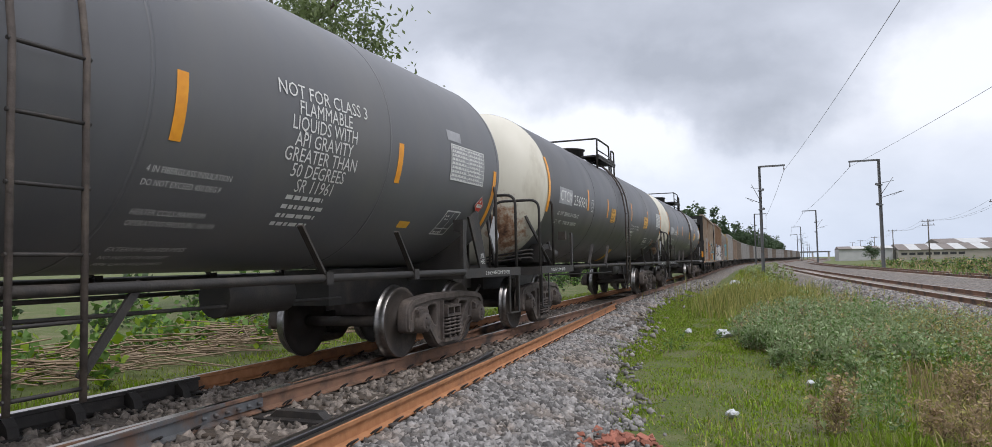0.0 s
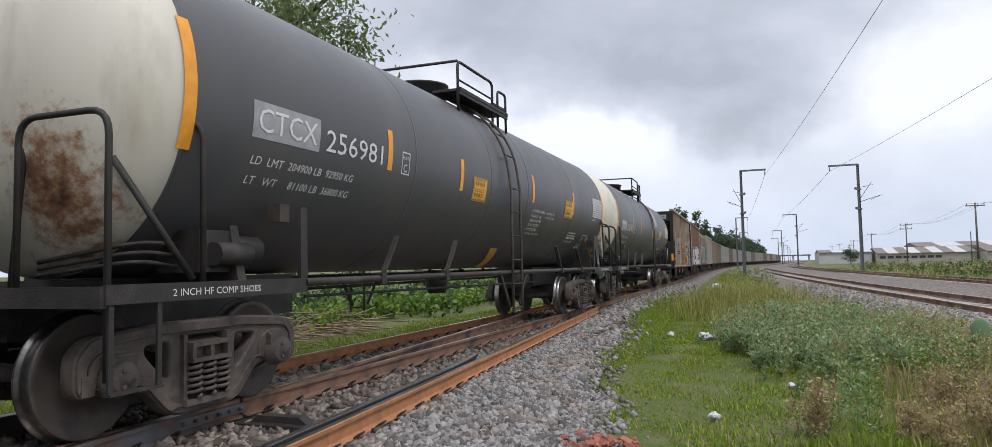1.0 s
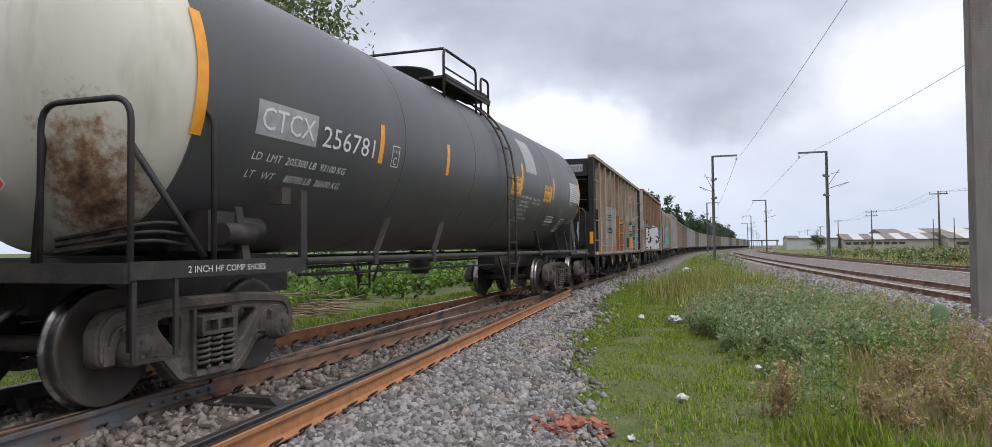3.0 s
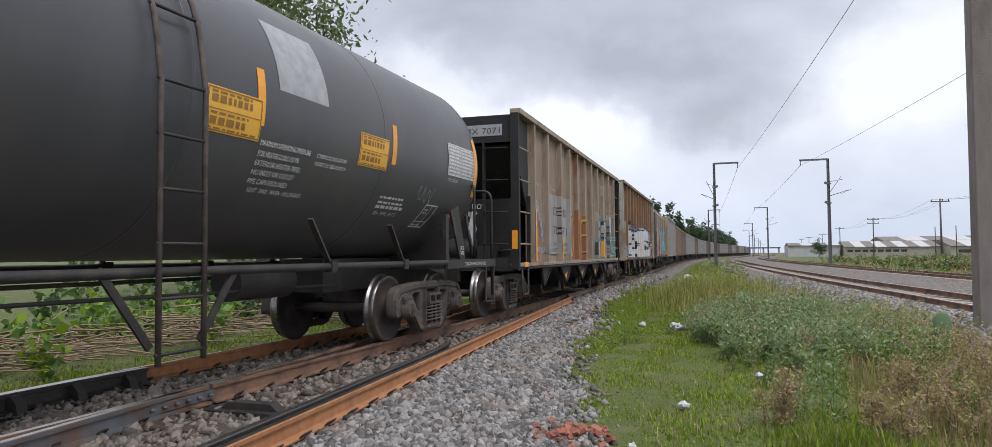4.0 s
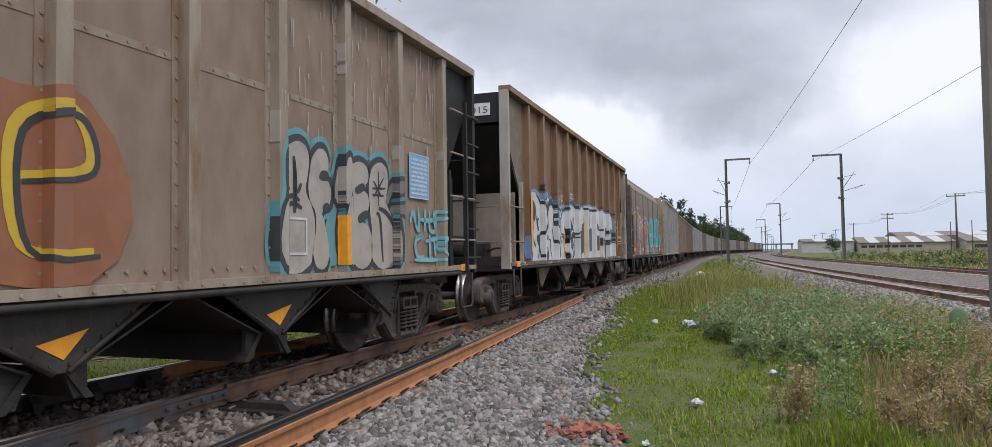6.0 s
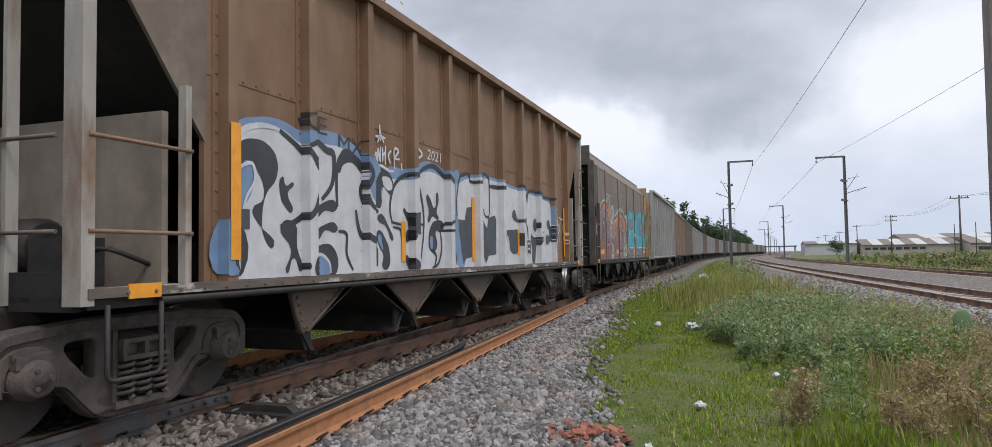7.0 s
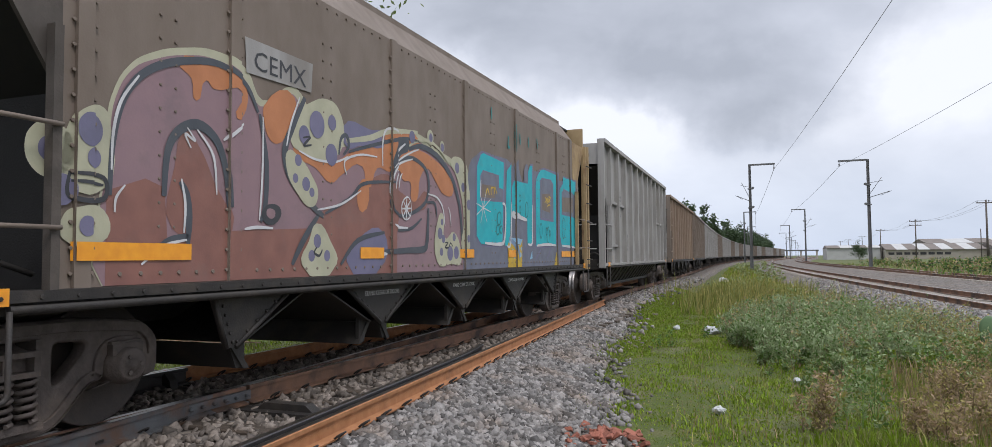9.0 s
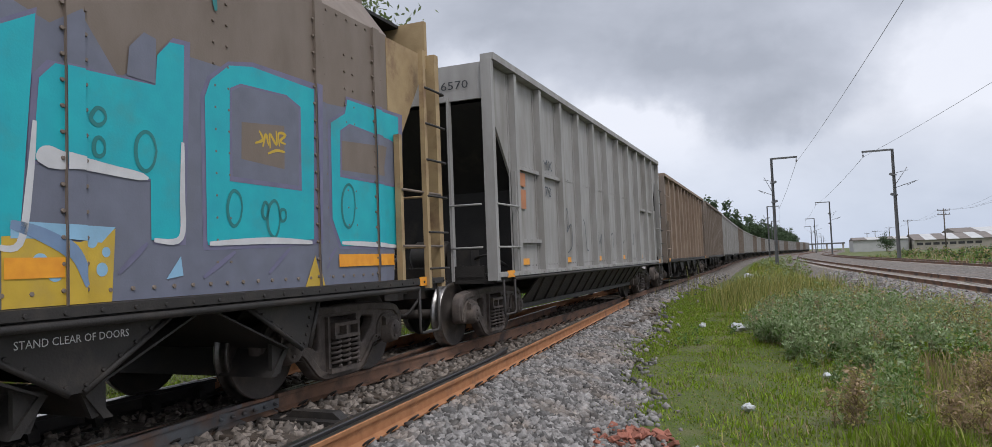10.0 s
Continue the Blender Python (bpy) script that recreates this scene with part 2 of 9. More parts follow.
def stony(m, scale):
    """Breaks a bed up into single stones of differing grey."""
    n, l = m.node_tree.nodes, m.node_tree.links
    b = n["Principled BSDF"]
    co = n.new("ShaderNodeTexCoord")
    vo = n.new("ShaderNodeTexVoronoi")
    vo.inputs["Scale"].default_value = scale
    l.new(co.outputs["Object"], vo.inputs["Vector"])
    bw = n.new("ShaderNodeRGBToBW")
    l.new(vo.outputs["Color"], bw.inputs["Color"])
    r = n.new("ShaderNodeMapRange")
    r.inputs["From Min"].default_value, r.inputs["From Max"].default_value = 0.15, 0.85
    r.inputs["To Min"].default_value, r.inputs["To Max"].default_value = 0.35, 1.7
    l.new(bw.outputs["Val"], r.inputs["Value"])
    sc = n.new("ShaderNodeVectorMath")
    sc.operation = "SCALE"
    l.new(b.inputs["Base Color"].links[0].from_socket, sc.inputs[0])
    l.new(r.outputs["Result"], sc.inputs["Scale"])
    l.new(sc.outputs["Vector"], b.inputs["Base Color"])
    bp = n.new("ShaderNodeBump")
    bp.inputs["Strength"].default_value, bp.inputs["Distance"].default_value = 1.0, 0.03
    bp.invert = True
    l.new(vo.outputs["Distance"], bp.inputs["Height"])
    l.new(bp.outputs["Normal"], b.inputs["Normal"])


stony(M_BALLAST, 13.0)

# ---- building helpers ----
def add_box(bm, x0, x1, y0, y1, z0, z1, mi=0, m=None):
    vs = [bm.verts.new(Vector(p) if m is None else m @ Vector(p)) for p in
          ((x0, y0, z0), (x1, y0, z0), (x1, y1, z0), (x0, y1, z0), (x0, y0, z1), (x1, y0, z1), (x1, y1, z1), (x0, y1, z1))]
    for q in ((3, 2, 1, 0), (4, 5, 6, 7), (0, 1, 5, 4), (1, 2, 6, 5), (2, 3, 7, 6), (3, 0, 4, 7)):
        bm.faces.new([vs[i] for i in q]).material_index = mi
    return vs


def add_tube(bm, pts, r, n=8, mi=0, caps=True, smooth=True):
    """A round bar along a line of points."""
    pts = [Vector(p) for p in pts]
    rings = []
    for i, p in enumerate(pts):
        a = pts[max(i - 1, 0)]
        b = pts[min(i + 1, len(pts) - 1)]
        d = (b - a).normalized()
        side = d.cross(Vector((0, 0, 1)))
        if side.length < 0.05:
            side = d.cross(Vector((1, 0, 0)))
        side.normalize()
        up = side.cross(d)
        rings.append([bm.verts.new(p + r * (math.cos(k * math.tau / n) * side + math.sin(k * math.tau / n) * up)) for k in range(n)])
    for a, b in zip(rings, rings[1:]):
        best = min(range(n), key=lambda s: sum((a[k].co - b[(k + s) % n].co).length for k in range(n)))
        for k in range(n):
            f = bm.faces.new((a[k], a[(k + 1) % n], b[(k + 1 + best) % n], b[(k + best) % n]))
            f.material_index, f.smooth = mi, smooth
    if caps:
        bm.faces.new(rings[0][::-1]).material_index = mi
        bm.faces.new(rings[-1]).material_index = mi


def add_lathe(bm, profile, n=48, axis="y", centre=(0, 0, 0), mis=None, smooth=True):
    """A body of revolution from (along, radius) pairs."""
    rings = []
    for a, r in profile:
        ring = []
        for k in range(n):
            u, v = r * math.cos(k * math.tau / n), r * math.sin(k * math.tau / n)
            p = {"x": (a, u, v), "y": (u, a, v), "z": (u, v, a)}[axis]
            ring.append(bm.verts.new(Vector(p) + Vector(centre)))
        rings.append(ring)
    for i, (a, b) in enumerate(zip(rings, rings[1:])):
        for k in range(n):
            f = bm.faces.new((a[k], a[(k + 1) % n], b[(k + 1) % n], b[k]))
            f.smooth = smooth
            f.material_index = mis[i] if mis else 0
    bm.faces.new(rings[0])
    bm.faces.new(rings[-1])


def add_prism(bm, loop, axis, a, b, mi=0):
    """A flat outline pushed from a to b along an axis. The outline is given in the other two axes."""
    def at(p, d):
        return {"x": (d, p[0], p[1]), "y": (p[0], d, p[1]), "z": (p[0], p[1], d)}[axis]
    lo, hi = [bm.verts.new(at(p, a)) for p in loop], [bm.verts.new(at(p, b)) for p in loop]
    n = len(loop)
    for k in range(n):
        bm.faces.new((lo[k], lo[(k + 1) % n], hi[(k + 1) % n], hi[k])).material_index = mi
    bm.faces.new(lo[::-1]).material_index = mi
    bm.faces.new(hi).material_index = mi


def rounded(pts, r=0.25, n=5):
    """The line of points with its corners rounded."""
    pts = [Vector(p) for p in pts]
    out = [pts[0]]
    for a, b, c in zip(pts, pts[1:], pts[2:]):
        da, dc = (a - b), (c - b)
        ra, rc = min(r, da.length * 0.45), min(r, dc.length * 0.45)
        p, q = b + da.normalized() * ra, b + dc.normalized() * rc
        for k in range(n + 1):
            t = k / n
            out.append((1 - t) ** 2 * p + 2 * t * (1 - t) * b + t * t * q)
    return out + [pts[-1]]


def finish(bm, name, *materials, fix=True):
    if fix:
        bmesh.ops.recalc_face_normals(bm, faces=bm.faces)
    me = bpy.data.meshes.new(name)
    bm.to_mesh(me)
    bm.free()
    for m in materials:
        me.materials.append(m)
    return me


def part(name, bm, materials, parent, label=""):
    """Links a bmesh as one mesh object under a thing or a part."""
    materials = materials if isinstance(materials, (list, tuple)) else [materials]
    me = bm if isinstance(bm, bpy.types.Mesh) else finish(bm, name, *materials)
    ob = new(name, me)
    ob.parent = parent
    if label:
        tagged(ob, label)
    return ob


def thing(name, label, category, group="", kind="", me=None):
    return tagged(new(name, me), label, category, group, kind)


def mesh_np(name, verts, faces, materials, mats=None, smooth=False):
    """A mesh from number arrays: verts (n, 3), faces (m, 3 or 4)."""
    me = bpy.data.meshes.new(name)
    verts, faces = np.asarray(verts, np.float32), np.asarray(faces, np.int32)
    me.vertices.add(len(verts))
    me.vertices.foreach_set("co", verts.ravel())
    k = faces.shape[1]
    me.loops.add(faces.size)
    me.loops.foreach_set("vertex_index", faces.ravel())
    me.polygons.add(len(faces))
    me.polygons.foreach_set("loop_start", np.arange(0, faces.size, k, dtype=np.int32))
    me.polygons.foreach_set("loop_total", np.full(len(faces), k, np.int32))
    if mats is not None:
        me.polygons.foreach_set("material_index", np.asarray(mats, np.int32))
    if smooth:
        me.polygons.foreach_set("use_smooth", np.ones(len(faces), bool))
    me.update(calc_edges=True)
    for m in materials:
        me.materials.append(m)
    return me


def text_bm(words, size, width=None, align="LEFT", spacing=1.0):
    """Flat lettering in the xy plane as a bmesh; width squeezes it to that many metres."""
    cu = bpy.data.curves.new("lettering", "FONT")
    cu.body, cu.size, cu.align_x, cu.space_line, cu.resolution_u = words, size, align, spacing, 2
    ob = bpy.data.objects.new("lettering", cu)
    me = bpy.data.meshes.new_from_object(ob)
    bm = bmesh.new()
    bm.from_mesh(me)
    bpy.data.objects.remove(ob)
    bpy.data.curves.remove(cu)
    bpy.data.meshes.remove(me)
    xs = [v.co.x for v in bm.verts] or [0, 1]
    if width:
        k = width / max(max(xs) - min(xs), 1e-6)
        for v in bm.verts:
            v.co.x *= k
    return bm


def shape_bm(loops, closed=True, depth=0.0, bevel=0.0, smooth=True, res=4):
    """A flat shape in the xy plane from outlines (inner outlines are holes), smoothed, and thickened if depth is given."""
    cu = bpy.data.curves.new("shape", "CURVE")
    cu.dimensions, cu.fill_mode, cu.resolution_u = "2D", "BOTH", res
    cu.extrude, cu.bevel_depth, cu.bevel_resolution = depth, bevel, 1
    for loop in loops:
        if smooth:
            sp = cu.splines.new("BEZIER")
            sp.bezier_points.add(len(loop) - 1)
            for q, p in zip(sp.bezier_points, loop):
                q.co = (*p, 0)
                q.handle_left_type = q.handle_right_type = "AUTO"
        else:
            sp = cu.splines.new("POLY")
            sp.points.add(len(loop) - 1)
            for q, p in zip(sp.points, loop):
                q.co = (*p, 0, 1)
        sp.use_cyclic_u = True
    ob = bpy.data.objects.new("shape", cu)
    me = bpy.data.meshes.new_from_object(ob)
    bm = bmesh.new()
    bm.from_mesh(me)
    bpy.data.objects.remove(ob)
    bpy.data.curves.remove(cu)
    bpy.data.meshes.remove(me)
    return bm


def slice_at(bm, axis, cuts):
    for c in cuts:
        co, no = [0, 0, 0], [0, 0, 0]
        co[axis], no[axis] = c, 1
        bmesh.ops.bisect_plane(bm, geom=bm.verts[:] + bm.edges[:] + bm.faces[:], plane_co=co, plane_no=no, dist=1e-5)

# ---- the lines of the tracks ----
def hermite(knots, s):
    ys = [k[0] for k in knots]
    xs = [k[1] for k in knots]
    s = min(max(s, ys[0]), ys[-1])
    i = max(0, min(len(ys) - 2, next((k for k in range(len(ys) - 1) if s <= ys[k + 1]), len(ys) - 2)))

    def slope(j):
        a, b = max(j - 1, 0), min(j + 1, len(ys) - 1)
        return (xs[b] - xs[a]) / (ys[b] - ys[a])
    h = ys[i + 1] - ys[i]
    t = (s - ys[i]) / h
    return ((2 * t ** 3 - 3 * t * t + 1) * xs[i] + (t ** 3 - 2 * t * t + t) * h * slope(i)
            + (3 * t * t - 2 * t ** 3) * xs[i + 1] + (t ** 3 - t * t) * h * slope(i + 1))


TRAIN_LINE = [(-120, -5.5), (-40, -5.5), (0, -5.5), (18, -5.5), (27, -5.75), (45, -6.2), (60, -6.8), (90, -7.9), (120, -8.6), (160, -8.9),
              (200, -8.0), (260, -4.4), (330, 1.0), (420, 6), (520, 9), (900, 20)]
RIGHT_LINE = [(-60, 10.5), (0, 7.0), (21, 5.45), (35, 4.2), (60, 2.4), (88, 0.8), (120, -0.5), (160, -0.9), (200, 0.0), (260, 3.6), (330, 9), (420, 14), (520, 17), (900, 28)]
FAR_LINE = [(-60, 17.5), (0, 14.0), (21, 12.4), (35, 11.2), (60, 9.2), (88, 7.4), (120, 5.9), (160, 5.3), (200, 6.2), (260, 9.8), (330, 15), (420, 20), (520, 23), (900, 34)]


def train_x(y):
    return hermite(TRAIN_LINE, y)


def right_x(y):
    return hermite(RIGHT_LINE, y)


def far_x(y):
    return hermite(FAR_LINE, y)


def main_x(y):
    """The outer rust-coloured rail of the turnout, which meets the train's near rail at its far end."""
    x = -2.8 - 0.084 * y
    return min(x, train_x(y) + 0.75) if y > 20 else x


PATH_Y = np.arange(-120, 900.01, 1.0)
PATH_X = np.array([train_x(y) for y in PATH_Y])
PATH_S = np.concatenate([[0], np.cumsum(np.hypot(np.diff(PATH_Y), np.diff(PATH_X)))])
PATH_S -= np.interp(0, PATH_Y, PATH_S)


def on_path(s):
    y = float(np.interp(s, PATH_S, PATH_Y))
    return Vector((float(np.interp(y, PATH_Y, PATH_X)), y, 0))


SPEED = 8.45


def car_pose(s, half):
    """The pose of a car whose middle is s metres along the line and whose trucks stand half to each side of it."""
    a, b = on_path(s - half), on_path(s + half)
    d = b - a
    return Matrix.Translation((a + b) / 2) @ Matrix.Rotation(math.atan2(-d.x, d.y), 4, "Z")


def smoothstep(a, b, v):
    t = np.clip((v - a) / (b - a), 0, 1)
    return t * t * (3 - 2 * t)


TX, RX, FX = (np.array([g(y) for y in PATH_Y]) for g in (train_x, right_x, far_x))
MX = np.array([main_x(y) for y in PATH_Y])


def ground_z(x, y):
    """The height of the ground under the ballast."""
    x, y = np.asarray(x, float), np.asarray(y, float)
    return (-0.52 + 0.05 * np.sin(x * 1.3 + 0.4 * y) * np.sin(0.7 * y + 1) + 0.04 * np.sin(x * 0.31 + 2) * np.sin(y * 0.23))


def bed_z(x, y):
    """The top of the ballast beds; below the ground where there is none."""
    x, y = np.asarray(x, float), np.asarray(y, float)
    t, m = np.interp(y, PATH_Y, TX), np.interp(y, PATH_Y, MX)
    edge = np.maximum(m + 0.35, t + 1.5)
    z = -0.2 - 0.4 * smoothstep(0, 1.9, x - edge) - 0.5 * smoothstep(0, 1.3, (t - 1.6) - x)
    r, f = np.interp(y, PATH_Y, RX), np.interp(y, PATH_Y, FX)
    z2 = -0.2 - 0.45 * smoothstep(1.5, 3.4, r - x) - 0.5 * smoothstep(1.5, 3.6, x - f)
    return np.maximum(z, z2)

# ---- ground, ballast beds ----
def grid_mesh(name, xs, ys, zfun, materials):
    X, Y = np.meshgrid(xs, ys)
    Z = zfun(X, Y)
    v = np.stack([X.ravel(), Y.ravel(), Z.ravel()], 1)
    nx, ny = len(xs), len(ys)
    i, j = np.meshgrid(np.arange(nx - 1), np.arange(ny - 1))
    a = (j * nx + i).ravel()
    return mesh_np(name, v, np.stack([a, a + 1, a + nx + 1, a + nx], 1), materials, smooth=True)


gx = np.concatenate([np.linspace(-1500, -40, 16), np.linspace(-36, -14, 12), np.linspace(-13, 24, 90), np.linspace(27, 60, 12), np.linspace(80, 1500, 16)])
gy = np.concatenate([np.linspace(-300, -12, 10), np.linspace(-10, 60, 150), np.linspace(63, 200, 40), np.linspace(210, 2500, 40)])
tagged(new("ground", grid_mesh("ground", gx, gy, ground_z, [M_SOIL])), "patchy green turf and brown soil", "ground", kind="structure")


def shoulder_width(y):
    """How far the stones reach out beside the outer rail."""
    return np.interp(y, (0, 5, 7, 8.1, 10.1, 18, 30, 60), (2.2, 2.1, 1.75, 1.45, 1.05, 0.75, 0.85, 1.1))


def shoulder_edge(y):
    """Where the stones give way to turf."""
    return max(main_x(y), train_x(y) + 0.75) + float(shoulder_width(y))


def bed(name, lo, hi, across, label):
    """A ballast bed between two lines, as a strip of ground of its own."""
    ys = np.concatenate([np.linspace(-14, 40, 180), np.linspace(41, 200, 90), np.linspace(206, 900, 60)])
    t = np.linspace(0, 1, across)
    lo_x, hi_x = np.array([lo(y) for y in ys]), np.array([hi(y) for y in ys])
    X = lo_x[:, None] * (1 - t) + hi_x[:, None] * t
    Y = np.repeat(ys[:, None], across, 1)
    Z = bed_z(X, Y)
    Z = Z + 0.012 * np.sin(X * 17 + Y * 5) * np.sin(Y * 13 - X * 7)
    Z[:, 0] -= 0.3
    Z[:, -1] -= 0.3
    v = np.stack([X.ravel(), Y.ravel(), Z.ravel()], 1)
    i, j = np.meshgrid(np.arange(across - 1), np.arange(len(ys) - 1))
    a = (j * across + i).ravel()
    me = mesh_np(name, v, np.stack([a, a + 1, a + across + 1, a + across], 1), [M_BALLAST], smooth=True)
    return tagged(new(name, me), label, "ballast", kind="structure")


bed("ballast_train", lambda y: train_x(y) - 3.1, lambda y: shoulder_edge(y) + 0.35, 40, "grey crushed-stone ballast beside the rails")
bed("ballast_lines", lambda y: right_x(y) - 3.1, lambda y: far_x(y) + 4.0, 34, "grey crushed-stone ballast under two empty tracks")

# loose stones: a sharp-edged broken chunk, turned and scaled
CHUNK_V = np.array([(x, y, z) for x in (-1, 1) for y in (-1, 1) for z in (-1, 1)]) / 1.55
CHUNK_F = np.array([(0, 1, 3), (0, 3, 2), (4, 6, 7), (4, 7, 5), (0, 4, 5), (0, 5, 1), (2, 3, 7), (2, 7, 6), (0, 2, 6), (0, 6, 4), (1, 5, 7), (1, 7, 3)])


def stones_mesh(name, pts, sizes, materials, seed):
    rng = np.random.default_rng(seed)
    n = len(pts)
    q = rng.normal(size=(n, 4))
    q /= np.linalg.norm(q, axis=1)[:, None]
    w, x, y, z = q.T
    R = np.stack([1 - 2 * (y * y + z * z), 2 * (x * y - z * w), 2 * (x * z + y * w), 2 * (x * y + z * w), 1 - 2 * (x * x + z * z), 2 * (y * z - x * w),
                  2 * (x * z - y * w), 2 * (y * z + x * w), 1 - 2 * (x * x + y * y)], 1).reshape(n, 3, 3)
    shape = CHUNK_V[None] * rng.uniform(0.5, 1.25, (n, 8, 3)) * rng.uniform(0.55, 1.35, (n, 1, 3))
    v = np.einsum("nij,nkj->nki", R, shape) * sizes[:, None, None] + pts[:, None]
    f = (CHUNK_F[None] + 8 * np.arange(n)[:, None, None]).reshape(-1, 3)
    return mesh_np(name, v.reshape(-1, 3), f, materials)


def scatter(n, x0, x1, y0, y1, seed, power=1.0):
    rng = np.random.default_rng(seed)
    y = y0 + (y1 - y0) * rng.random(n) ** power
    x = np.array([a for a in rng.random(n)])
    return x, y, rng


def gravel(name, n, lo, hi, y0, y1, seed, size, material, label, power=1.0, sink=0.3, keep=None):
    u, y, rng = scatter(n, 0, 1, y0, y1, seed, power)
    lo_x, hi_x = np.interp(y, PATH_Y, [lo(v) for v in PATH_Y]), np.interp(y, PATH_Y, [hi(v) for v in PATH_Y])
    x = lo_x + (hi_x - lo_x) * u
    if keep is not None:
        k = keep(x, y, rng)
        x, y = x[k], y[k]
    s = size * rng.uniform(0.6, 1.35, len(x))
    z = np.maximum(bed_z(x, y), ground_z(x, y)) + s * sink
    me = stones_mesh(name, np.stack([x, y, z], 1), s, [material], seed + 1)
    return tagged(new(name, me), label, "gravel", kind="stuff")


def off_rails(x, y, rng):
    t, m = np.interp(y, PATH_Y, TX), np.interp(y, PATH_Y, MX)
    ok = np.ones(len(x), bool)
    for c in (t - 0.75, t + 0.75, m, m - 0.12):
        ok &= np.abs(x - c) > 0.13
    return ok


def shoulder_keep(x, y, rng):
    m = np.maximum(np.interp(y, PATH_Y, MX), np.interp(y, PATH_Y, TX) + 0.75)
    edge = m + shoulder_width(y) + 0.1 * np.sin(y * 0.9) + 0.1 * np.sin(y * 2.3 + 1)
    return (x < edge + rng.exponential(0.15, len(x))) & off_rails(x, y, rng)


gravel("gravel_shoulder", 42000, lambda y: max(main_x(y), train_x(y) + 0.75) + 0.1, lambda y: max(main_x(y), train_x(y) + 0.75) + 3.3, 0.5, 15, 11, 0.042, M_STONE, "loose grey crushed stones beside the rail", 1.25, keep=shoulder_keep)
gravel("gravel_far_shoulder", 13000, lambda y: max(main_x(y), train_x(y) + 0.75) + 0.1, lambda y: max(main_x(y), train_x(y) + 0.75) + 3.0, 15, 48, 13, 0.066, M_STONE, "loose grey crushed stones further along the rail", 1.3, keep=shoulder_keep)
gravel("gravel_between_rails", 10000, lambda y: train_x(y) - 1.5, lambda y: max(main_x(y), train_x(y) + 0.75), 1.5, 22, 17, 0.047, M_DIRTYSTONE, "oil-darkened stones between the rails", 1.3, keep=off_rails)
gravel("gravel_lines", 12000, lambda y: right_x(y) - 2.9, lambda y: right_x(y) - 1.0, 9, 45, 19, 0.068, M_STONE, "grey stones on the slope of the empty tracks", 1.4)

# ---- rails, ties and clips ----
RAIL_SECTION = [(-0.075, -0.172), (0.075, -0.172), (0.075, -0.16), (0.012, -0.142), (0.009, -0.045), (0.035, -0.036), (0.036, -0.006), (0.028, 0.0), (-0.028, 0.0), (-0.036, -0.006), (-0.035, -0.036), (-0.009, -0.045), (-0.012, -0.142), (-0.075, -0.16)]


def rail(name, xfun, y0, y1, material, parent, label="", step=1.0, lift=0.0, taper=0.0):
    bm = bmesh.new()
    n = max(2, int((y1 - y0) / step) + 1)
    rings = []
    for k in range(n):
        y = y0 + (y1 - y0) * k / (n - 1)
        rings.append([bm.verts.new((xfun(y) + px, y, pz + lift)) for px, pz in RAIL_SECTION])
    m = len(RAIL_SECTION)
    for a, b in zip(rings, rings[1:]):
        for k in range(m):
            f = bm.faces.new((a[k], a[(k + 1) % m], b[(k + 1) % m], b[k]))
            f.material_index = 1 if k == 7 else 0
    bm.faces.new(rings[0])
    bm.faces.new(rings[-1])
    return part(name, bm, [material, M_RAILTOP], parent, label)


turnout = thing("railway_turnout", "rusty steel rails of a turnout on dark ties", "railway track", kind="structure")
rail("far_rail", lambda y: train_x(y) - 0.7535, -30, 500, M_RUSTRAIL, turnout)
rail("near_rail", lambda y: train_x(y) + 0.7535, 5.6, 500, M_BROWNRAIL, turnout, step=0.8)
rail("outer_rail", main_x, -12, 26.0, M_RUSTRAIL, turnout, "bright rust-orange rail")
rail("closure_rail", lambda y: main_x(y) - 1.507, 6.2, 17.5, M_BROWNRAIL, turnout)
rail("frog_rail", lambda y: train_x(y) + 0.7535, -20, 5.55, M_BROWNRAIL, turnout)
rail("frog_wing_rail", lambda y: main_x(y) - 1.507, -20, 6.15, M_GREYRAIL, turnout, "grey steel crossing rail with chalked marks")
rail("guard_rail", lambda y: main_x(y) - 0.115 - 0.05 * max(0, abs(y - 5.6) - 2.2) ** 2, 2.2, 9.2, M_BLACKRAIL, turnout, "black guard rail beside the outer rail", step=0.4, lift=0.01)
rail("far_guard_rail", lambda y: train_x(y) - 0.7535 + 0.115 + 0.05 * max(0, abs(y - 3.6) - 1.7) ** 2, 1.2, 6.2, M_UNDER, turnout, "dark guard rail inside the far rail", step=0.4, lift=0.012)

# spacer blocks of the far guard rail
bm = bmesh.new()
add_prism(bm, [(-0.05, -0.2), (0.16, -0.2), (0.13, -0.08), (0.06, -0.01), (-0.02, -0.01)], "y", -0.05, 0.05)
add_box(bm, -0.08, 0.2, -0.12, 0.12, -0.2, -0.17)
block_me = finish(bm, "guard_block", M_UNDER)
for k in range(8):
    ob = part("guard_block", block_me, None, turnout)
    ob.location = (-5.5 - 0.7535 + 0.13, 1.6 + 0.62 * k, 0.0)

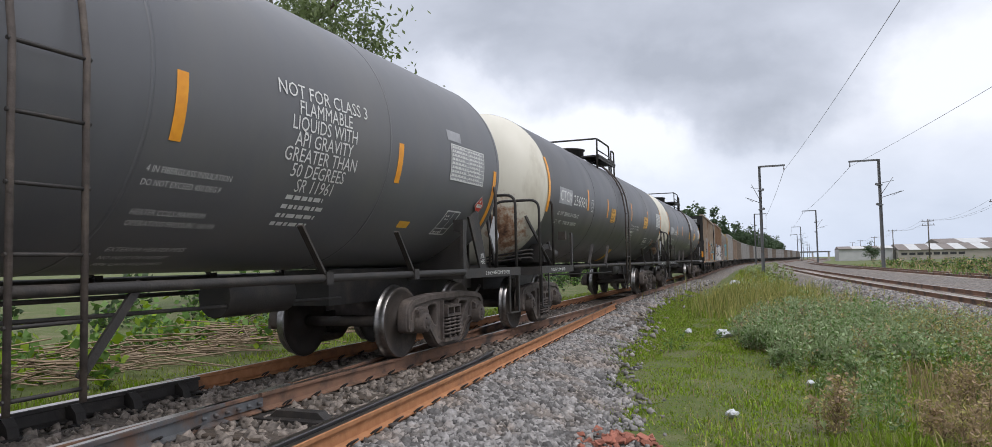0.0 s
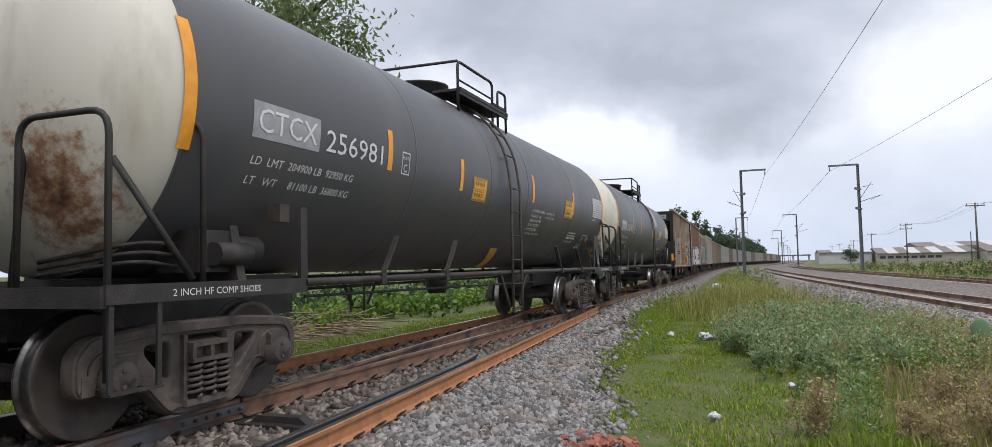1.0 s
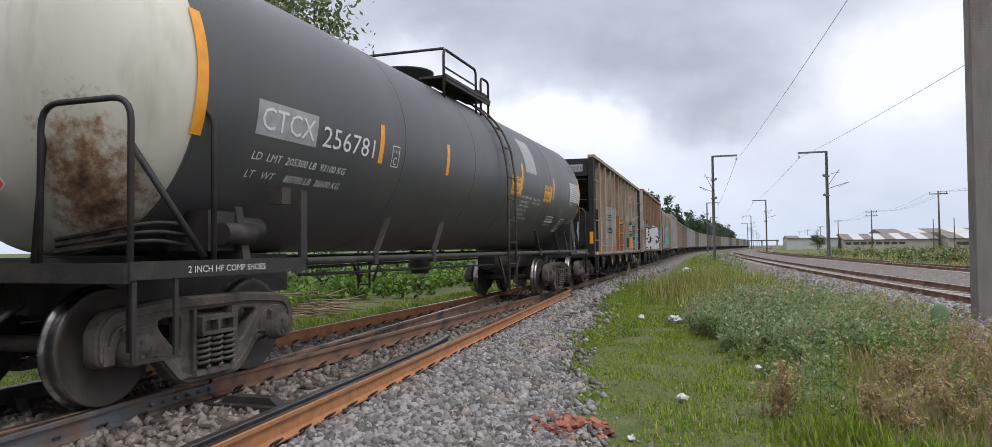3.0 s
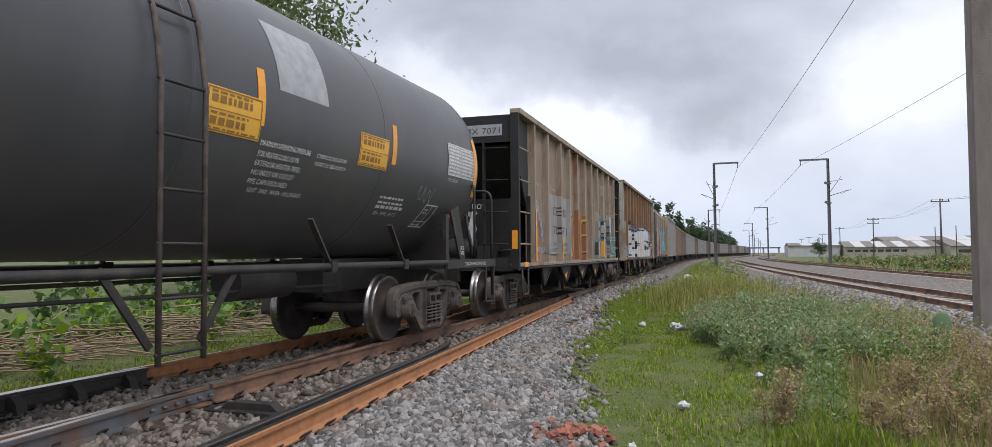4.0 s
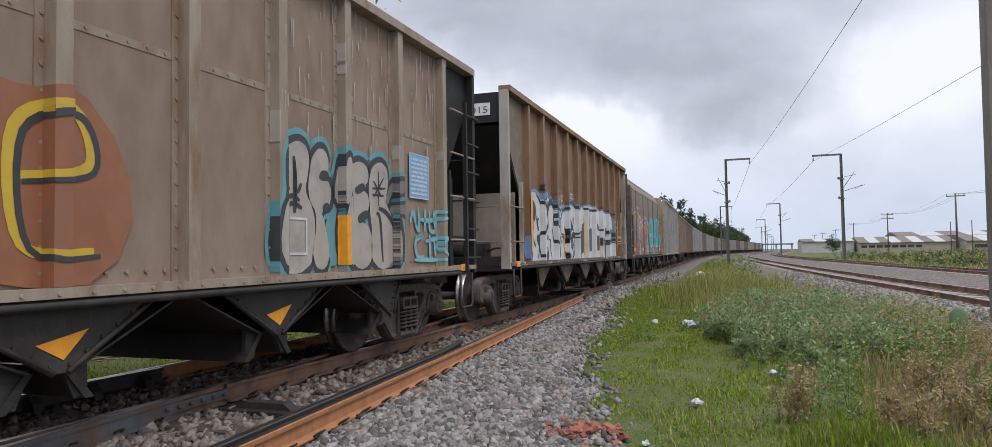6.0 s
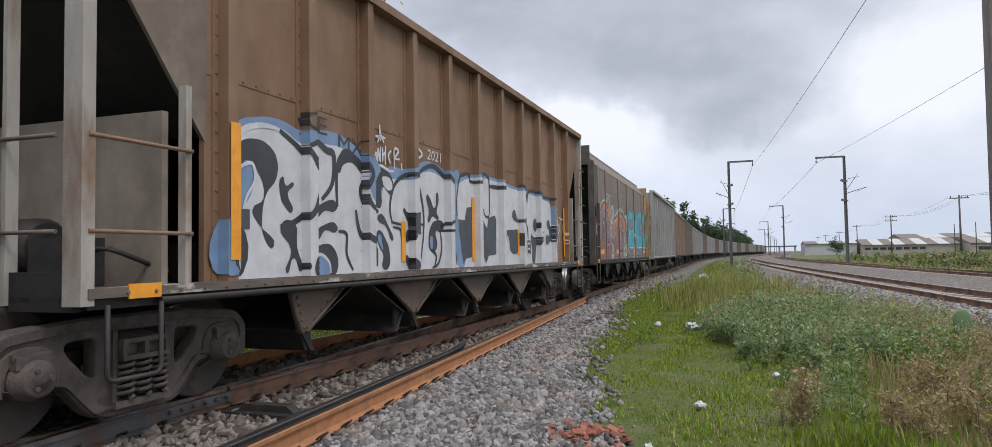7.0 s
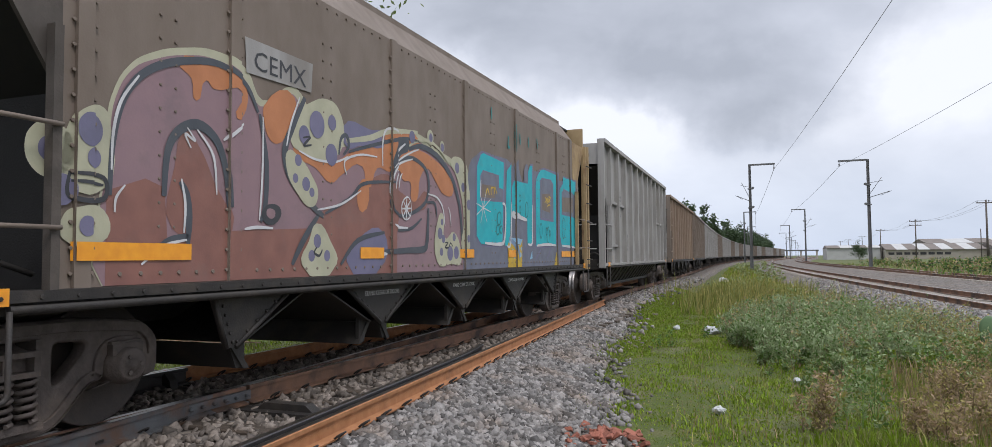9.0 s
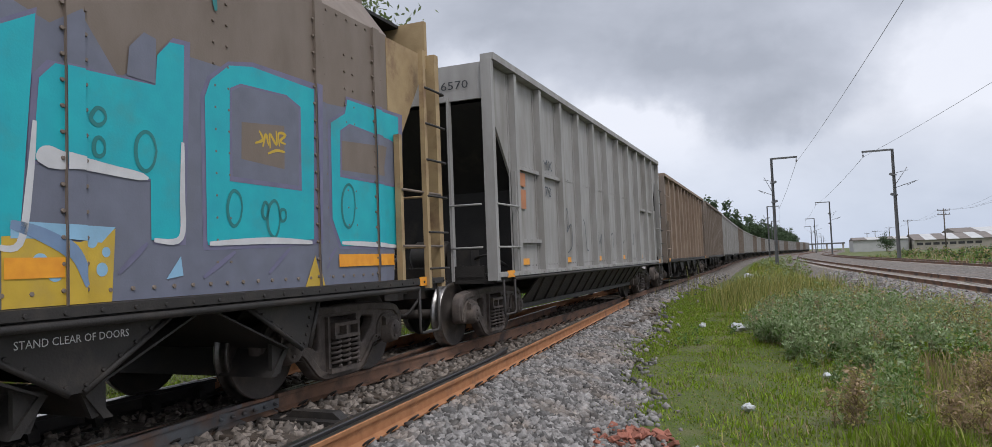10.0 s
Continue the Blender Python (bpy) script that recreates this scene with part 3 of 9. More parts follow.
# frog joint: plate, bolts
bm = bmesh.new()
add_box(bm, -0.02, 0.012, -0.42, 0.42, -0.13, -0.045)
for k in range(6):
    add_lathe(bm, [(0.0, 0.018), (0.03, 0.018), (0.03, 0.009), (0.05, 0.009)], 6, "x", (0.012, -0.35 + 0.14 * k, -0.09))
fish = finish(bm, "joint_bar", M_GREYRAIL)
ob = part("joint_bar", fish, None, turnout, "bolted joint bar")
ob.location = (-5.5 + 0.7535 + 0.03, 5.2, 0)
bm = bmesh.new()
add_box(bm, -0.42, 0.42, -0.16, 0.16, -0.2, -0.16)
add_prism(bm, [(-0.3, -0.16), (0.3, -0.16), (0.22, -0.1), (-0.22, -0.1)], "y", -0.06, 0.06)
ob = part("slide_plate", bm, M_UNDER, turnout)
ob.location = (-4.1, 5.4, 0.01)

# curled spring clips along the rails
bm = bmesh.new()
add_tube(bm, rounded([(0.04, -0.05, -0.15), (0.10, -0.055, -0.10), (0.15, -0.01, -0.075), (0.11, 0.04, -0.09), (0.05, 0.02, -0.14), (0.06, -0.03, -0.17)], 0.05, 3), 0.011, 5)
add_box(bm, 0.03, 0.19, -0.07, 0.07, -0.19, -0.165)
clip_me = finish(bm, "rail_clip", M_UNDER)


def clips(xfun, y0, y1, side, pitch=0.6, most=70):
    for k in range(min(most, int((y1 - y0) / pitch))):
        y = y0 + pitch * k + 0.02 * math.sin(k * 5.1)
        ob = part("rail_clip", clip_me, None, turnout)
        ob.matrix_basis = pose(xfun(y) + side * 0.03, y, -0.045, 0, 0, 0 if side > 0 else 180) @ Matrix.Scale(0.82, 4)


clips(main_x, 2.6, 26, 1, 0.42)
clips(main_x, 8.9, 26, -1, 0.5)
clips(lambda y: train_x(y) + 0.7535, 5.9, 32, 1, 0.5)
clips(lambda y: train_x(y) - 0.7535, 6.3, 24, 1, 0.55)
clips(lambda y: main_x(y) - 1.507, 6.6, 16, -1, 0.5)
clips(lambda y: train_x(y) + 0.7535, 2.2, 5.2, 1, 0.42)

bm = bmesh.new()
add_box(bm, -1.3, 2.3, -0.12, 0.12, -0.36, -0.175)
bmesh.ops.bevel(bm, geom=bm.edges[:], offset=0.012, segments=1, affect="EDGES")
tie_me = finish(bm, "tie", M_TIE)
for k in range(70):
    ob = part("tie", tie_me, None, turnout)
    y = -3 + 0.6 * k
    ob.matrix_basis = pose(train_x(y), y, -0.005 - 0.01 * math.sin(k * 2.3), 0, 0, 1.5 * math.sin(k * 7.7)) @ Matrix.Diagonal((1 if y < 18 else 0.58, 1, 1, 1))


def open_line(name, xfun, label):
    t = thing(name, label, "railway track", kind="structure")
    for dx in (-0.7535, 0.7535):
        rail("rail", lambda y: xfun(y) + dx, -20, 600, M_BROWNRAIL, t, step=2.0)
    bm = bmesh.new()
    add_prism(bm, [(-1.3, -0.36), (1.3, -0.36), (1.28, -0.15), (0.9, -0.15), (0.5, -0.19), (-0.5, -0.19), (-0.9, -0.15), (-1.28, -0.15)], "y", -0.12, 0.12)
    me = finish(bm, "sleeper", M_CONC)
    for k in range(120):
        y = 4 + 0.62 * k
        ob = part("sleeper", me, None, t)
        d = xfun(y + 0.5) - xfun(y - 0.5)
        ob.matrix_basis = pose(xfun(y), y, 0.012, 0, 0, -math.degrees(math.atan(d)))
    return t


open_line("railway_track", right_x, "empty rusty track on pale concrete sleepers")
open_line("railway_track", far_x, "farther empty rusty track on pale concrete sleepers")

# ---- freight car trucks ----
def wheelset_mesh(seg=44):
    bm = bmesh.new()
    add_lathe(bm, [(-1.02, 0.07), (1.02, 0.07)], 14, "x")
    for s in (-1, 1):
        prof = [(0.86, 0.05), (0.86, 0.14), (0.80, 0.17), (0.775, 0.24), (0.785, 0.36), (0.815, 0.405), (0.825, 0.445), (0.82, 0.454), (0.76, 0.457), (0.725, 0.462),
                (0.712, 0.484), (0.70, 0.487), (0.685, 0.478), (0.682, 0.40), (0.72, 0.35), (0.725, 0.24), (0.70, 0.16), (0.66, 0.13), (0.66, 0.05)]
        mis = [0] * 5 + [2, 2, 1, 1, 1, 1, 1, 2] + [0] * 5
        add_lathe(bm, [(s * a, r) for a, r in prof], seg, "x", mis=mis)
    return finish(bm, "wheelset", M_PLATE, M_TREAD, M_PLATE)


def round_loop(pts, r, n=3):
    """A closed outline with its corners rounded."""
    out = []
    for k, p in enumerate(pts):
        a, b, c = Vector(pts[k - 1]), Vector(p), Vector(pts[(k + 1) % len(pts)])
        da, dc = a - b, c - b
        q0, q1 = b + da.normalized() * min(r, da.length * 0.45), b + dc.normalized() * min(r, dc.length * 0.45)
        out += [tuple((1 - t) ** 2 * q0 + 2 * t * (1 - t) * b + t * t * q1) for t in (i / n for i in range(n + 1))]
    return out


def inset_loop(pts, d):
    """A closed outline moved inwards by d."""
    n, out = len(pts), []
    area = sum(pts[k - 1][0] * pts[k][1] - pts[k][0] * pts[k - 1][1] for k in range(n))
    for k in range(n):
        t = (Vector(pts[(k + 1) % n]) - Vector(pts[k - 1])).normalized() * (d if area > 0 else -d)
        out.append((pts[k][0] - t.y, pts[k][1] + t.x))
    return out


def side_frame_mesh(fine=True):
    half = [(0.5, 0.79), (0.88, 0.76), (1.08, 0.735), (1.19, 0.62), (1.19, 0.37), (1.06, 0.34), (1.05, 0.52), (0.99, 0.59), (0.8, 0.59), (0.735, 0.52), (0.725, 0.37),
            (0.63, 0.37), (0.4, 0.13), (0.28, 0.085)]
    n = 3 if fine else 1
    outer = round_loop(half + [(-a, b) for a, b in reversed(half)], 0.06, n)
    window = round_loop([(-0.26, 0.71), (0.26, 0.71), (0.26, 0.17), (-0.26, 0.17)], 0.05, n)
    holes = [round_loop([(k * a, b) for a, b in ((0.63, 0.665), (0.35, 0.68), (0.35, 0.36), (0.43, 0.36), (0.64, 0.58))], 0.07, n) for k in (-1, 1)]
    bm = shape_bm([outer, window, *holes], depth=0.05 if fine else 0.07, bevel=0.02 if fine else 0.0, smooth=False)
    # a raised flange all round the casting and round its openings
    for loop, d in ((outer, 0.06),) if fine else ():
        rim = shape_bm([loop, inset_loop(loop, d)] if d > 0 else [inset_loop(loop, d), loop], depth=0.02, bevel=0.006, smooth=False)
        me = bpy.data.meshes.new("rim")
        for v in rim.verts:
            v.co.z += 0.068
        rim.to_mesh(me)
        rim.free()
        bm.from_mesh(me)
        bpy.data.meshes.remove(me)
    for v in bm.verts:
        y, z, x = v.co
        v.co = (x, y, z)
    for k in (-1, 1):
        # guides of the bolster and lugs over the bearings
        add_box(bm, -0.09, 0.11, k * 0.245 - 0.02, k * 0.245 + 0.02, 0.18, 0.7)
        add_box(bm, -0.06, 0.13, k * 0.895 - 0.13, k * 0.895 + 0.13, 0.585, 0.625)
        add_box(bm, 0.06, 0.1, k * 1.12 - 0.05, k * 1.12 + 0.05, 0.36, 0.5)
    # the spring seat
    add_box(bm, -0.12, 0.14, -0.26, 0.26, 0.135, 0.185)
    return finish(bm, "side_frame", M_IRON)


def spring_mesh(fine=True):
    bm = bmesh.new()
    for dx in (-0.02, 0.105) if fine else (0.06,):
        for dy in (-0.158, 0, 0.158):
            pts = [(dx + 0.062 * math.cos(k * math.tau / 9), dy + 0.062 * math.sin(k * math.tau / 9), 0.2 + 0.27 * k / 50) for k in range(51)]
            if fine:
                add_tube(bm, pts, 0.0165, 5)
            else:
                add_lathe(bm, [(0.2, 0.075), (0.47, 0.075)], 6, "z", (dx, dy, 0))
    return finish(bm, "spring_nest", M_IRON)


def bolster_mesh():
    bm = bmesh.new()
    add_prism(bm, [(-1.08, 0.48), (1.08, 0.48), (1.08, 0.63), (0.8, 0.70), (-0.8, 0.70), (-1.08, 0.63)], "y", -0.2, 0.2)
    for k in (-1, 1):
        # the hollow end between the springs and the top chord
        for z0, z1 in ((0.475, 0.51), (0.6, 0.635)):
            add_box(bm, k * 1.12 - 0.045, k * 1.12 + 0.045, -0.22, 0.22, z0, z1)
        for y in (-0.2, 0.0, 0.2):
            add_box(bm, k * 1.12 - 0.04, k * 1.12 + 0.04, y - 0.02, y + 0.02, 0.51, 0.6)
    return finish(bm, "bolster", M_IRON)


def bearing_mesh():
    bm = bmesh.new()
    add_lathe(bm, [(-0.14, 0.14), (0.06, 0.145), (0.08, 0.125), (0.13, 0.12), (0.14, 0.1), (0.145, 0.05), (0.16, 0.045), (0.16, 0.005)], 22, "x")
    for k in range(3):
        a = k * math.tau / 3
        add_lathe(bm, [(0.13, 0.018), (0.158, 0.018)], 6, "x", (0, 0.065 * math.cos(a), 0.065 * math.sin(a)))
    add_box(bm, -0.1, 0.09, -0.13, 0.13, 0.07, 0.15)
    return finish(bm, "bearing", M_IRON)


ME_WHEELSET, ME_SIDEFRAME, ME_SPRING, ME_BOLSTER, ME_BEARING = wheelset_mesh(), side_frame_mesh(), spring_mesh(), bolster_mesh(), bearing_mesh()
bm = bmesh.new()
add_box(bm, -0.95, 0.95, -0.06, 0.06, 0.36, 0.46)
for s_ in (-1, 1):
    add_box(bm, s_ * 0.75 - 0.09, s_ * 0.75 + 0.09, -0.1, 0.1, 0.32, 0.56)
ME_BRAKE = finish(bm, "brake_beam", M_UNDER)
ME_FARSET, ME_FARFRAME, ME_FARSPRING = wheelset_mesh(16), side_frame_mesh(False), spring_mesh(False)
WHEELBASE = 1.778


def add_truck(car, y, fine=True):
    """The parts of one truck, and its two wheelsets, which turn."""
    sets = []
    for s in (-1, 1):
        w = part("wheelset", ME_WHEELSET if fine else ME_FARSET, None, car, "steel wheels with polished treads")
        w.location = (0, y + s * WHEELBASE / 2, 0.457)
        sets.append(w)
    for sx in (-1, 1):
        f = part("side_frame", ME_SIDEFRAME if fine and sx > 0 else ME_FARFRAME, None, car, "dark cast-iron truck side frame")
        f.matrix_basis = pose(sx * 1.0, y, 0, 0, 0, 0 if sx > 0 else 180)
        part("spring_nest", ME_SPRING if fine and sx > 0 else ME_FARSPRING, None, f)
        for s in (-1, 1):
            b = part("bearing", ME_BEARING, None, car)
            b.matrix_basis = pose(sx * 1.06, y + s * WHEELBASE / 2, 0.457, 0, 0, 0 if sx > 0 else 180)
    b = part("truck_bolster", ME_BOLSTER, None, car)
    b.location = (0, y, 0)
    for s in (-1, 1):
        b = part("brake_beam", ME_BRAKE, None, car)
        b.location = (0, y + s * 0.33, 0)
    return sets


def coupler_mesh(end):
    bm = bmesh.new()
    s = end
    add_box(bm, -0.09, 0.09, min(0, s * 0.62), max(0, s * 0.62), 0.76, 0.94)
    add_prism(bm, [(-0.16, s * 0.6), (0.17, s * 0.6), (0.19, s * 0.78), (0.05, s * 0.92), (-0.02, s * 0.78), (-0.16, s * 0.86)], "z", 0.69, 1.0)
    add_tube(bm, rounded([(0.25, 0, 0.85), (0.28, s * 0.3, 0.7), (0.2, s * 0.62, 0.42), (0.12, s * 0.85, 0.55)], 0.2, 4), 0.025, 7)
    return finish(bm, "coupler", M_UNDER)

# ---- tank cars ----
TANK_R, TANK_Z, TANK_HALF, TANK_HEAD = 1.46, 2.63, 7.4, 0.68
TANK_TRUCK, TANK_SHIFT = 6.6, 0.2


def wrap_bm(bm, y0, arc0, lift=0.006):
    """Lays flat lettering on the flank of the tank: x runs along the car, y up round the shell, from the height of its middle."""
    ys = [v.co.y for v in bm.verts]
    if ys:
        k, top = math.floor(min(ys) / 0.07) + 1, max(ys)
        cuts = []
        while k * 0.07 < top:
            cuts.append(k * 0.07)
            k += 1
        slice_at(bm, 1, cuts)
    for v in bm.verts:
        u, w, h = v.co
        a = (arc0 + w) / TANK_R
        r = TANK_R + lift + h
        v.co = (r * math.cos(a), y0 + u, TANK_Z + r * math.sin(a))
    return bm


def patch_bm(w, h, nx=1):
    bm = bmesh.new()
    n = max(2, int(h / 0.07))
    rows = [[bm.verts.new((w * i / nx, h * j / n, 0)) for i in range(nx + 1)] for j in range(n + 1)]
    for a, b in zip(rows, rows[1:]):
        for i in range(nx):
            bm.faces.new((a[i], a[i + 1], b[i + 1], b[i]))
    return bm


def tank_patch(car, name, y, arc, w, h, material, label="", lift=0.004):
    return part(name, wrap_bm(patch_bm(w, h), y, arc, lift), material, car, label)


def tank_text(car, words, y, arc, size, width=None, material=None, spacing=1.0, lift=0.008, slant=0.0):
    bm = text_bm(words, size, width, spacing=spacing)
    for v in bm.verts:
        v.co.x += slant * v.co.y
    return part("lettering", wrap_bm(bm, y, arc, lift), material or M_WHITE, car, "painted lettering")


def tank_bars(car, y, arc, w, rows, pitch, thick, material, seed=1):
    """Lines too small to read, as broken bars."""
    rng = random.Random(seed)
    bm = bmesh.new()
    for k in range(rows):
        u = 0
        end = w * rng.uniform(0.7, 1.0)
        while u < end:
            step = rng.uniform(0.05, 0.16) * max(0.4, w)
            vs = [bm.verts.new(p) for p in ((u, -k * pitch, 0), (min(u + step, end), -k * pitch, 0), (min(u + step, end), -k * pitch + thick, 0), (u, -k * pitch + thick, 0))]
            bm.faces.new(vs)
            u += step + 0.025
    return tagged(part("small_print", wrap_bm(bm, y, arc, 0.008), material, car, "rows of small printing"), kind="stuff")


def frame_bm(w, h, t, cols=(), rows=()):
    """A thin ruled frame with inner lines."""
    bm = bmesh.new()

    def bar(x0, x1, y0, y1):
        bm.faces.new([bm.verts.new(p) for p in ((x0, y0, 0), (x1, y0, 0), (x1, y1, 0), (x0, y1, 0))])
    bar(0, w, 0, t), bar(0, w, h - t, h), bar(0, t, t, h - t), bar(w - t, w, t, h - t)
    for c in cols:
        bar(c * w, c * w + t * 0.6, t, h - t)
    for r in rows:
        bar(t, w - t, r * h, r * h + t * 0.6)
    return bm


def diamond_placard(parent, m, size, label):
    """A hazard placard with its number, standing on a corner."""
    bm = bmesh.new()
    s = size / 2
    for k, (a, mi, z) in enumerate(((1.0, 0, 0.0), (0.93, 1, 0.003))):
        bm.faces.new([bm.verts.new(p) for p in ((0, -s * a, z), (s * a, 0, z), (0, s * a, z), (-s * a, 0, z))]).material_index = mi
    bm.faces.new([bm.verts.new(p) for p in ((-s * 0.62, -s * 0.17, 0.006), (s * 0.62, -s * 0.17, 0.006), (s * 0.62, s * 0.17, 0.006), (-s * 0.62, s * 0.17, 0.006))]).material_index = 0
    for words, sz, y, mi in (("1993", size * 0.2, -size * 0.065, 2), ("3", size * 0.15, -size * 0.35, 0)):
        t = text_bm(words, sz, align="CENTER")
        base = len(bm.faces)
        remap = {}
        for v in t.verts:
            remap[v.index] = bm.verts.new((v.co.x, v.co.y + y, 0.009))
        for f in t.faces:
            try:
                bm.faces.new([remap[v.index] for v in f.verts]).material_index = mi
            except ValueError:
                pass
        t.free()
    fl = [(-0.07, 0.2), (-0.1, 0.28), (-0.04, 0.34), (-0.05, 0.42), (0.03, 0.36), (0.08, 0.28), (0.05, 0.2)]
    bm.faces.new([bm.verts.new((x * size, y * size * 0.8, 0.006)) for x, y in fl]).material_index = 0
    me = finish(bm, "placard", M_WHITE, M_RED, M_DARKTEXT, fix=False)
    ob = part("placard", me, None, parent, label)
    ob.matrix_basis = m
    return ob


def tank_shell(car, front_cream, cream=None, paint_m=None):
    e, r = TANK_HEAD, TANK_R
    head = [(-TANK_HALF - e * math.cos(a), r * math.sin(a)) for a in np.linspace(0.03, math.pi / 2, 12)]
    prof = head + [(y, r) for y in np.linspace(-TANK_HALF, TANK_HALF, 9)[1:-1]] + [(-a, b) for a, b in reversed(head)]
    mis = [1 if front_cream and i < 11 else 0 for i in range(len(prof) - 1)]
    bm = bmesh.new()
    add_lathe(bm, prof, 72, "y", (0, 0, TANK_Z), mis)
    for f in bm.faces:
        if len(f.verts) > 4:
            f.material_index = 1 if front_cream and f.calc_center_median().y < 0 else 0
    shell = part("tank_shell", bm, [paint_m or M_TANK, cream or M_CREAM], car, "black tank shell with a cream end" if front_cream else "black tank shell")
    # jacket seams: thin bands proud of the shell
    for y in (-TANK_HALF + 0.02, -3.6, -0.95, 0.95, 4.2, TANK_HALF - 0.02):
        bm = bmesh.new()
        add_lathe(bm, [(y - 0.02, r - 0.01), (y - 0.018, r + 0.003), (y + 0.018, r + 0.003), (y + 0.02, r - 0.01)], 72, "y", (0, 0, TANK_Z))
        part("jacket_seam", bm, paint_m or M_TANK, car)
    return shell


def tank_frame(car, ladder_y=0.0):
    """Stub sills, bolsters, end platforms, side pipes, ladders, top platform."""
    for s in (-1, 1):
        bm = bmesh.new()
        add_box(bm, -0.33, 0.33, min(s * 4.6, s * 7.95), max(s * 4.6, s * 7.95), 0.72, 1.16)
        part("stub_sill", bm, M_UNDER, car)
        # saddle at the truck
        bm = bmesh.new()
        saddle = [(-1.3, 0.98), (1.3, 0.98), (1.3, 1.1), (1.2, 1.6), (1.0, 1.45), (0.6, 1.22), (-0.6, 1.22), (-1.0, 1.45), (-1.2, 1.6), (-1.3, 1.1)]
        add_prism(bm, saddle, "y", s * 6.6 - 0.05, s * 6.6 + 0.05)
        part("bolster_saddle", bm, M_UNDER, car)
        # end platform
        bm = bmesh.new()
        y0, y1 = sorted((s * 7.2, s * 8.15))
        add_box(bm, -1.5, 1.5, y0, y1, 1.06, 1.1)
        add_box(bm, -1.5, 1.5, s * 8.15 - 0.03, s * 8.15 + 0.03, 0.98, 1.12)
        for sx in (-1, 1):
            add_box(bm, sx * 1.5 - 0.02, sx * 1.5 + 0.02, min(s * 6.0, s * 8.15), max(s * 6.0, s * 8.15), 1.0, 1.13)
        part("end_platform", bm, M_UNDER, car, "black steel end platform")
        # shoe notice on the platform edge
        bm = text_bm("2 INCH HF COMP SHOES", 0.075, 0.95)
        for v in bm.verts:
            v.co = (1.525, (s * 7.15 - 0.45) + v.co.x, 1.035 + v.co.y)
        part("lettering", bm, M_WHITE, car)
        for sx in (-1, 1):
            bm = bmesh.new()
            add_tube(bm, rounded([(sx * 1.47, s * 7.25, 1.1), (sx * 1.47, s * 7.25, 2.38), (sx * 0.5, s * 7.95, 2.38), (sx * 0.5, s * 8.05, 1.1)], 0.18), 0.024)
            part("end_handrail", bm, M_UNDER, car)
            bm = bmesh.new()
            add_tube(bm, rounded([(sx * 1.47, s * 8.1, 0.5), (sx * 1.47, s * 8.1, 2.3), (sx * 0.62, s * 8.1, 2.3), (sx * 0.62, s * 8.1, 1.1)], 0.18), 0.024)
            part("corner_handrail", bm, M_UNDER, car)
            bm = bmesh.new()
            add_tube(bm, [(sx * 1.1, s * 7.75, 2.05), (sx * 1.42, s * 7.3, 1.15)], 0.028, 6)
            part("platform_brace", bm, M_UNDER, car)
            # sill step
            bm = bmesh.new()
            for dy in (-0.2, 0.2):
                add_box(bm, sx * 1.5 - 0.01, sx * 1.5 + 0.01, s * 7.9 + dy - 0.02, s * 7.9 + dy + 0.02, 0.42, 1.05)
            add_box(bm, sx * 1.5 - 0.05, sx * 1.5 + 0.03, s * 7.9 - 0.22, s * 7.9 + 0.22, 0.41, 0.425)
            part("sill_step", bm, M_UNDER, car)
            # upright at the bolster
            bm = bmesh.new()
            add_box(bm, sx * 1.49 - 0.02, sx * 1.49 + 0.02, s * 6.02 - 0.05, s * 6.02 + 0.05, 1.0, 1.78)
            add_box(bm, sx * 1.36 - 0.07, sx * 1.36 + 0.07, s * 6.2 - 0.07, s * 6.2 + 0.07, 1.64, 1.8)
            part("jack_post", bm, M_UNDER, car)
        c = part("coupler", coupler_mesh(s), None, car)
        c.location = (0, s * 7.85, 0)
    # side pipes with their braces
    for sx in (-1, 1):
        bm = bmesh.new()
        add_tube(bm, [(sx * 1.5, -6.0, 1.09), (sx * 1.5, 6.0, 1.09)], 0.04, 10)
        part("side_pipe", bm, M_UNDER, car, "dark steel side pipe")
        for y in (-4.6, -2.9, 2.9, 4.6):
            bm = bmesh.new()
            k = 1 if y > 0 else -1
            add_box(bm, -0.03, 0.03, -0.012, 0.012, 0, 0.62, 0, pose(sx * 1.5, y, 1.08, k * 38, 0, 0))
            add_box(bm, sx * 1.5 - 0.05, sx * 1.5 + 0.05, y - 0.05, y + 0.05, 1.03, 1.15)
            part("pipe_brace", bm, M_UNDER, car)
        # side ladder at the middle
        for dy in (-0.23, 0.23):
            bm = bmesh.new()
            pts = [(sx * 1.56, ladder_y + dy, 0.42), (sx * 1.56, ladder_y + dy, 2.5)]
            pts += [(sx * (TANK_R + 0.07) * math.cos(a), ladder_y + dy, TANK_Z + (TANK_R + 0.07) * math.sin(a)) for a in np.linspace(0.1, 1.25, 9)]
            add_tube(bm, pts, 0.023, 6)
            part("ladder_rail", bm, M_IRON, car)
        for k in range(12):
            z = 0.5 + 0.4 * k
            if z < 2.55:
                p = (sx * 1.56, 0, z)
            else:
                a = min((z - 2.55) / TANK_R + 0.05, 1.3)
                p = (sx * (TANK_R + 0.07) * math.cos(a), 0, TANK_Z + (TANK_R + 0.07) * math.sin(a))
                if a >= 1.3:
                    break
            bm = bmesh.new()
            add_tube(bm, [(p[0], ladder_y - 0.26, p[2]), (p[0], ladder_y + 0.26, p[2])], 0.014, 6)
            part("ladder_rung", bm, M_UNDER, car)
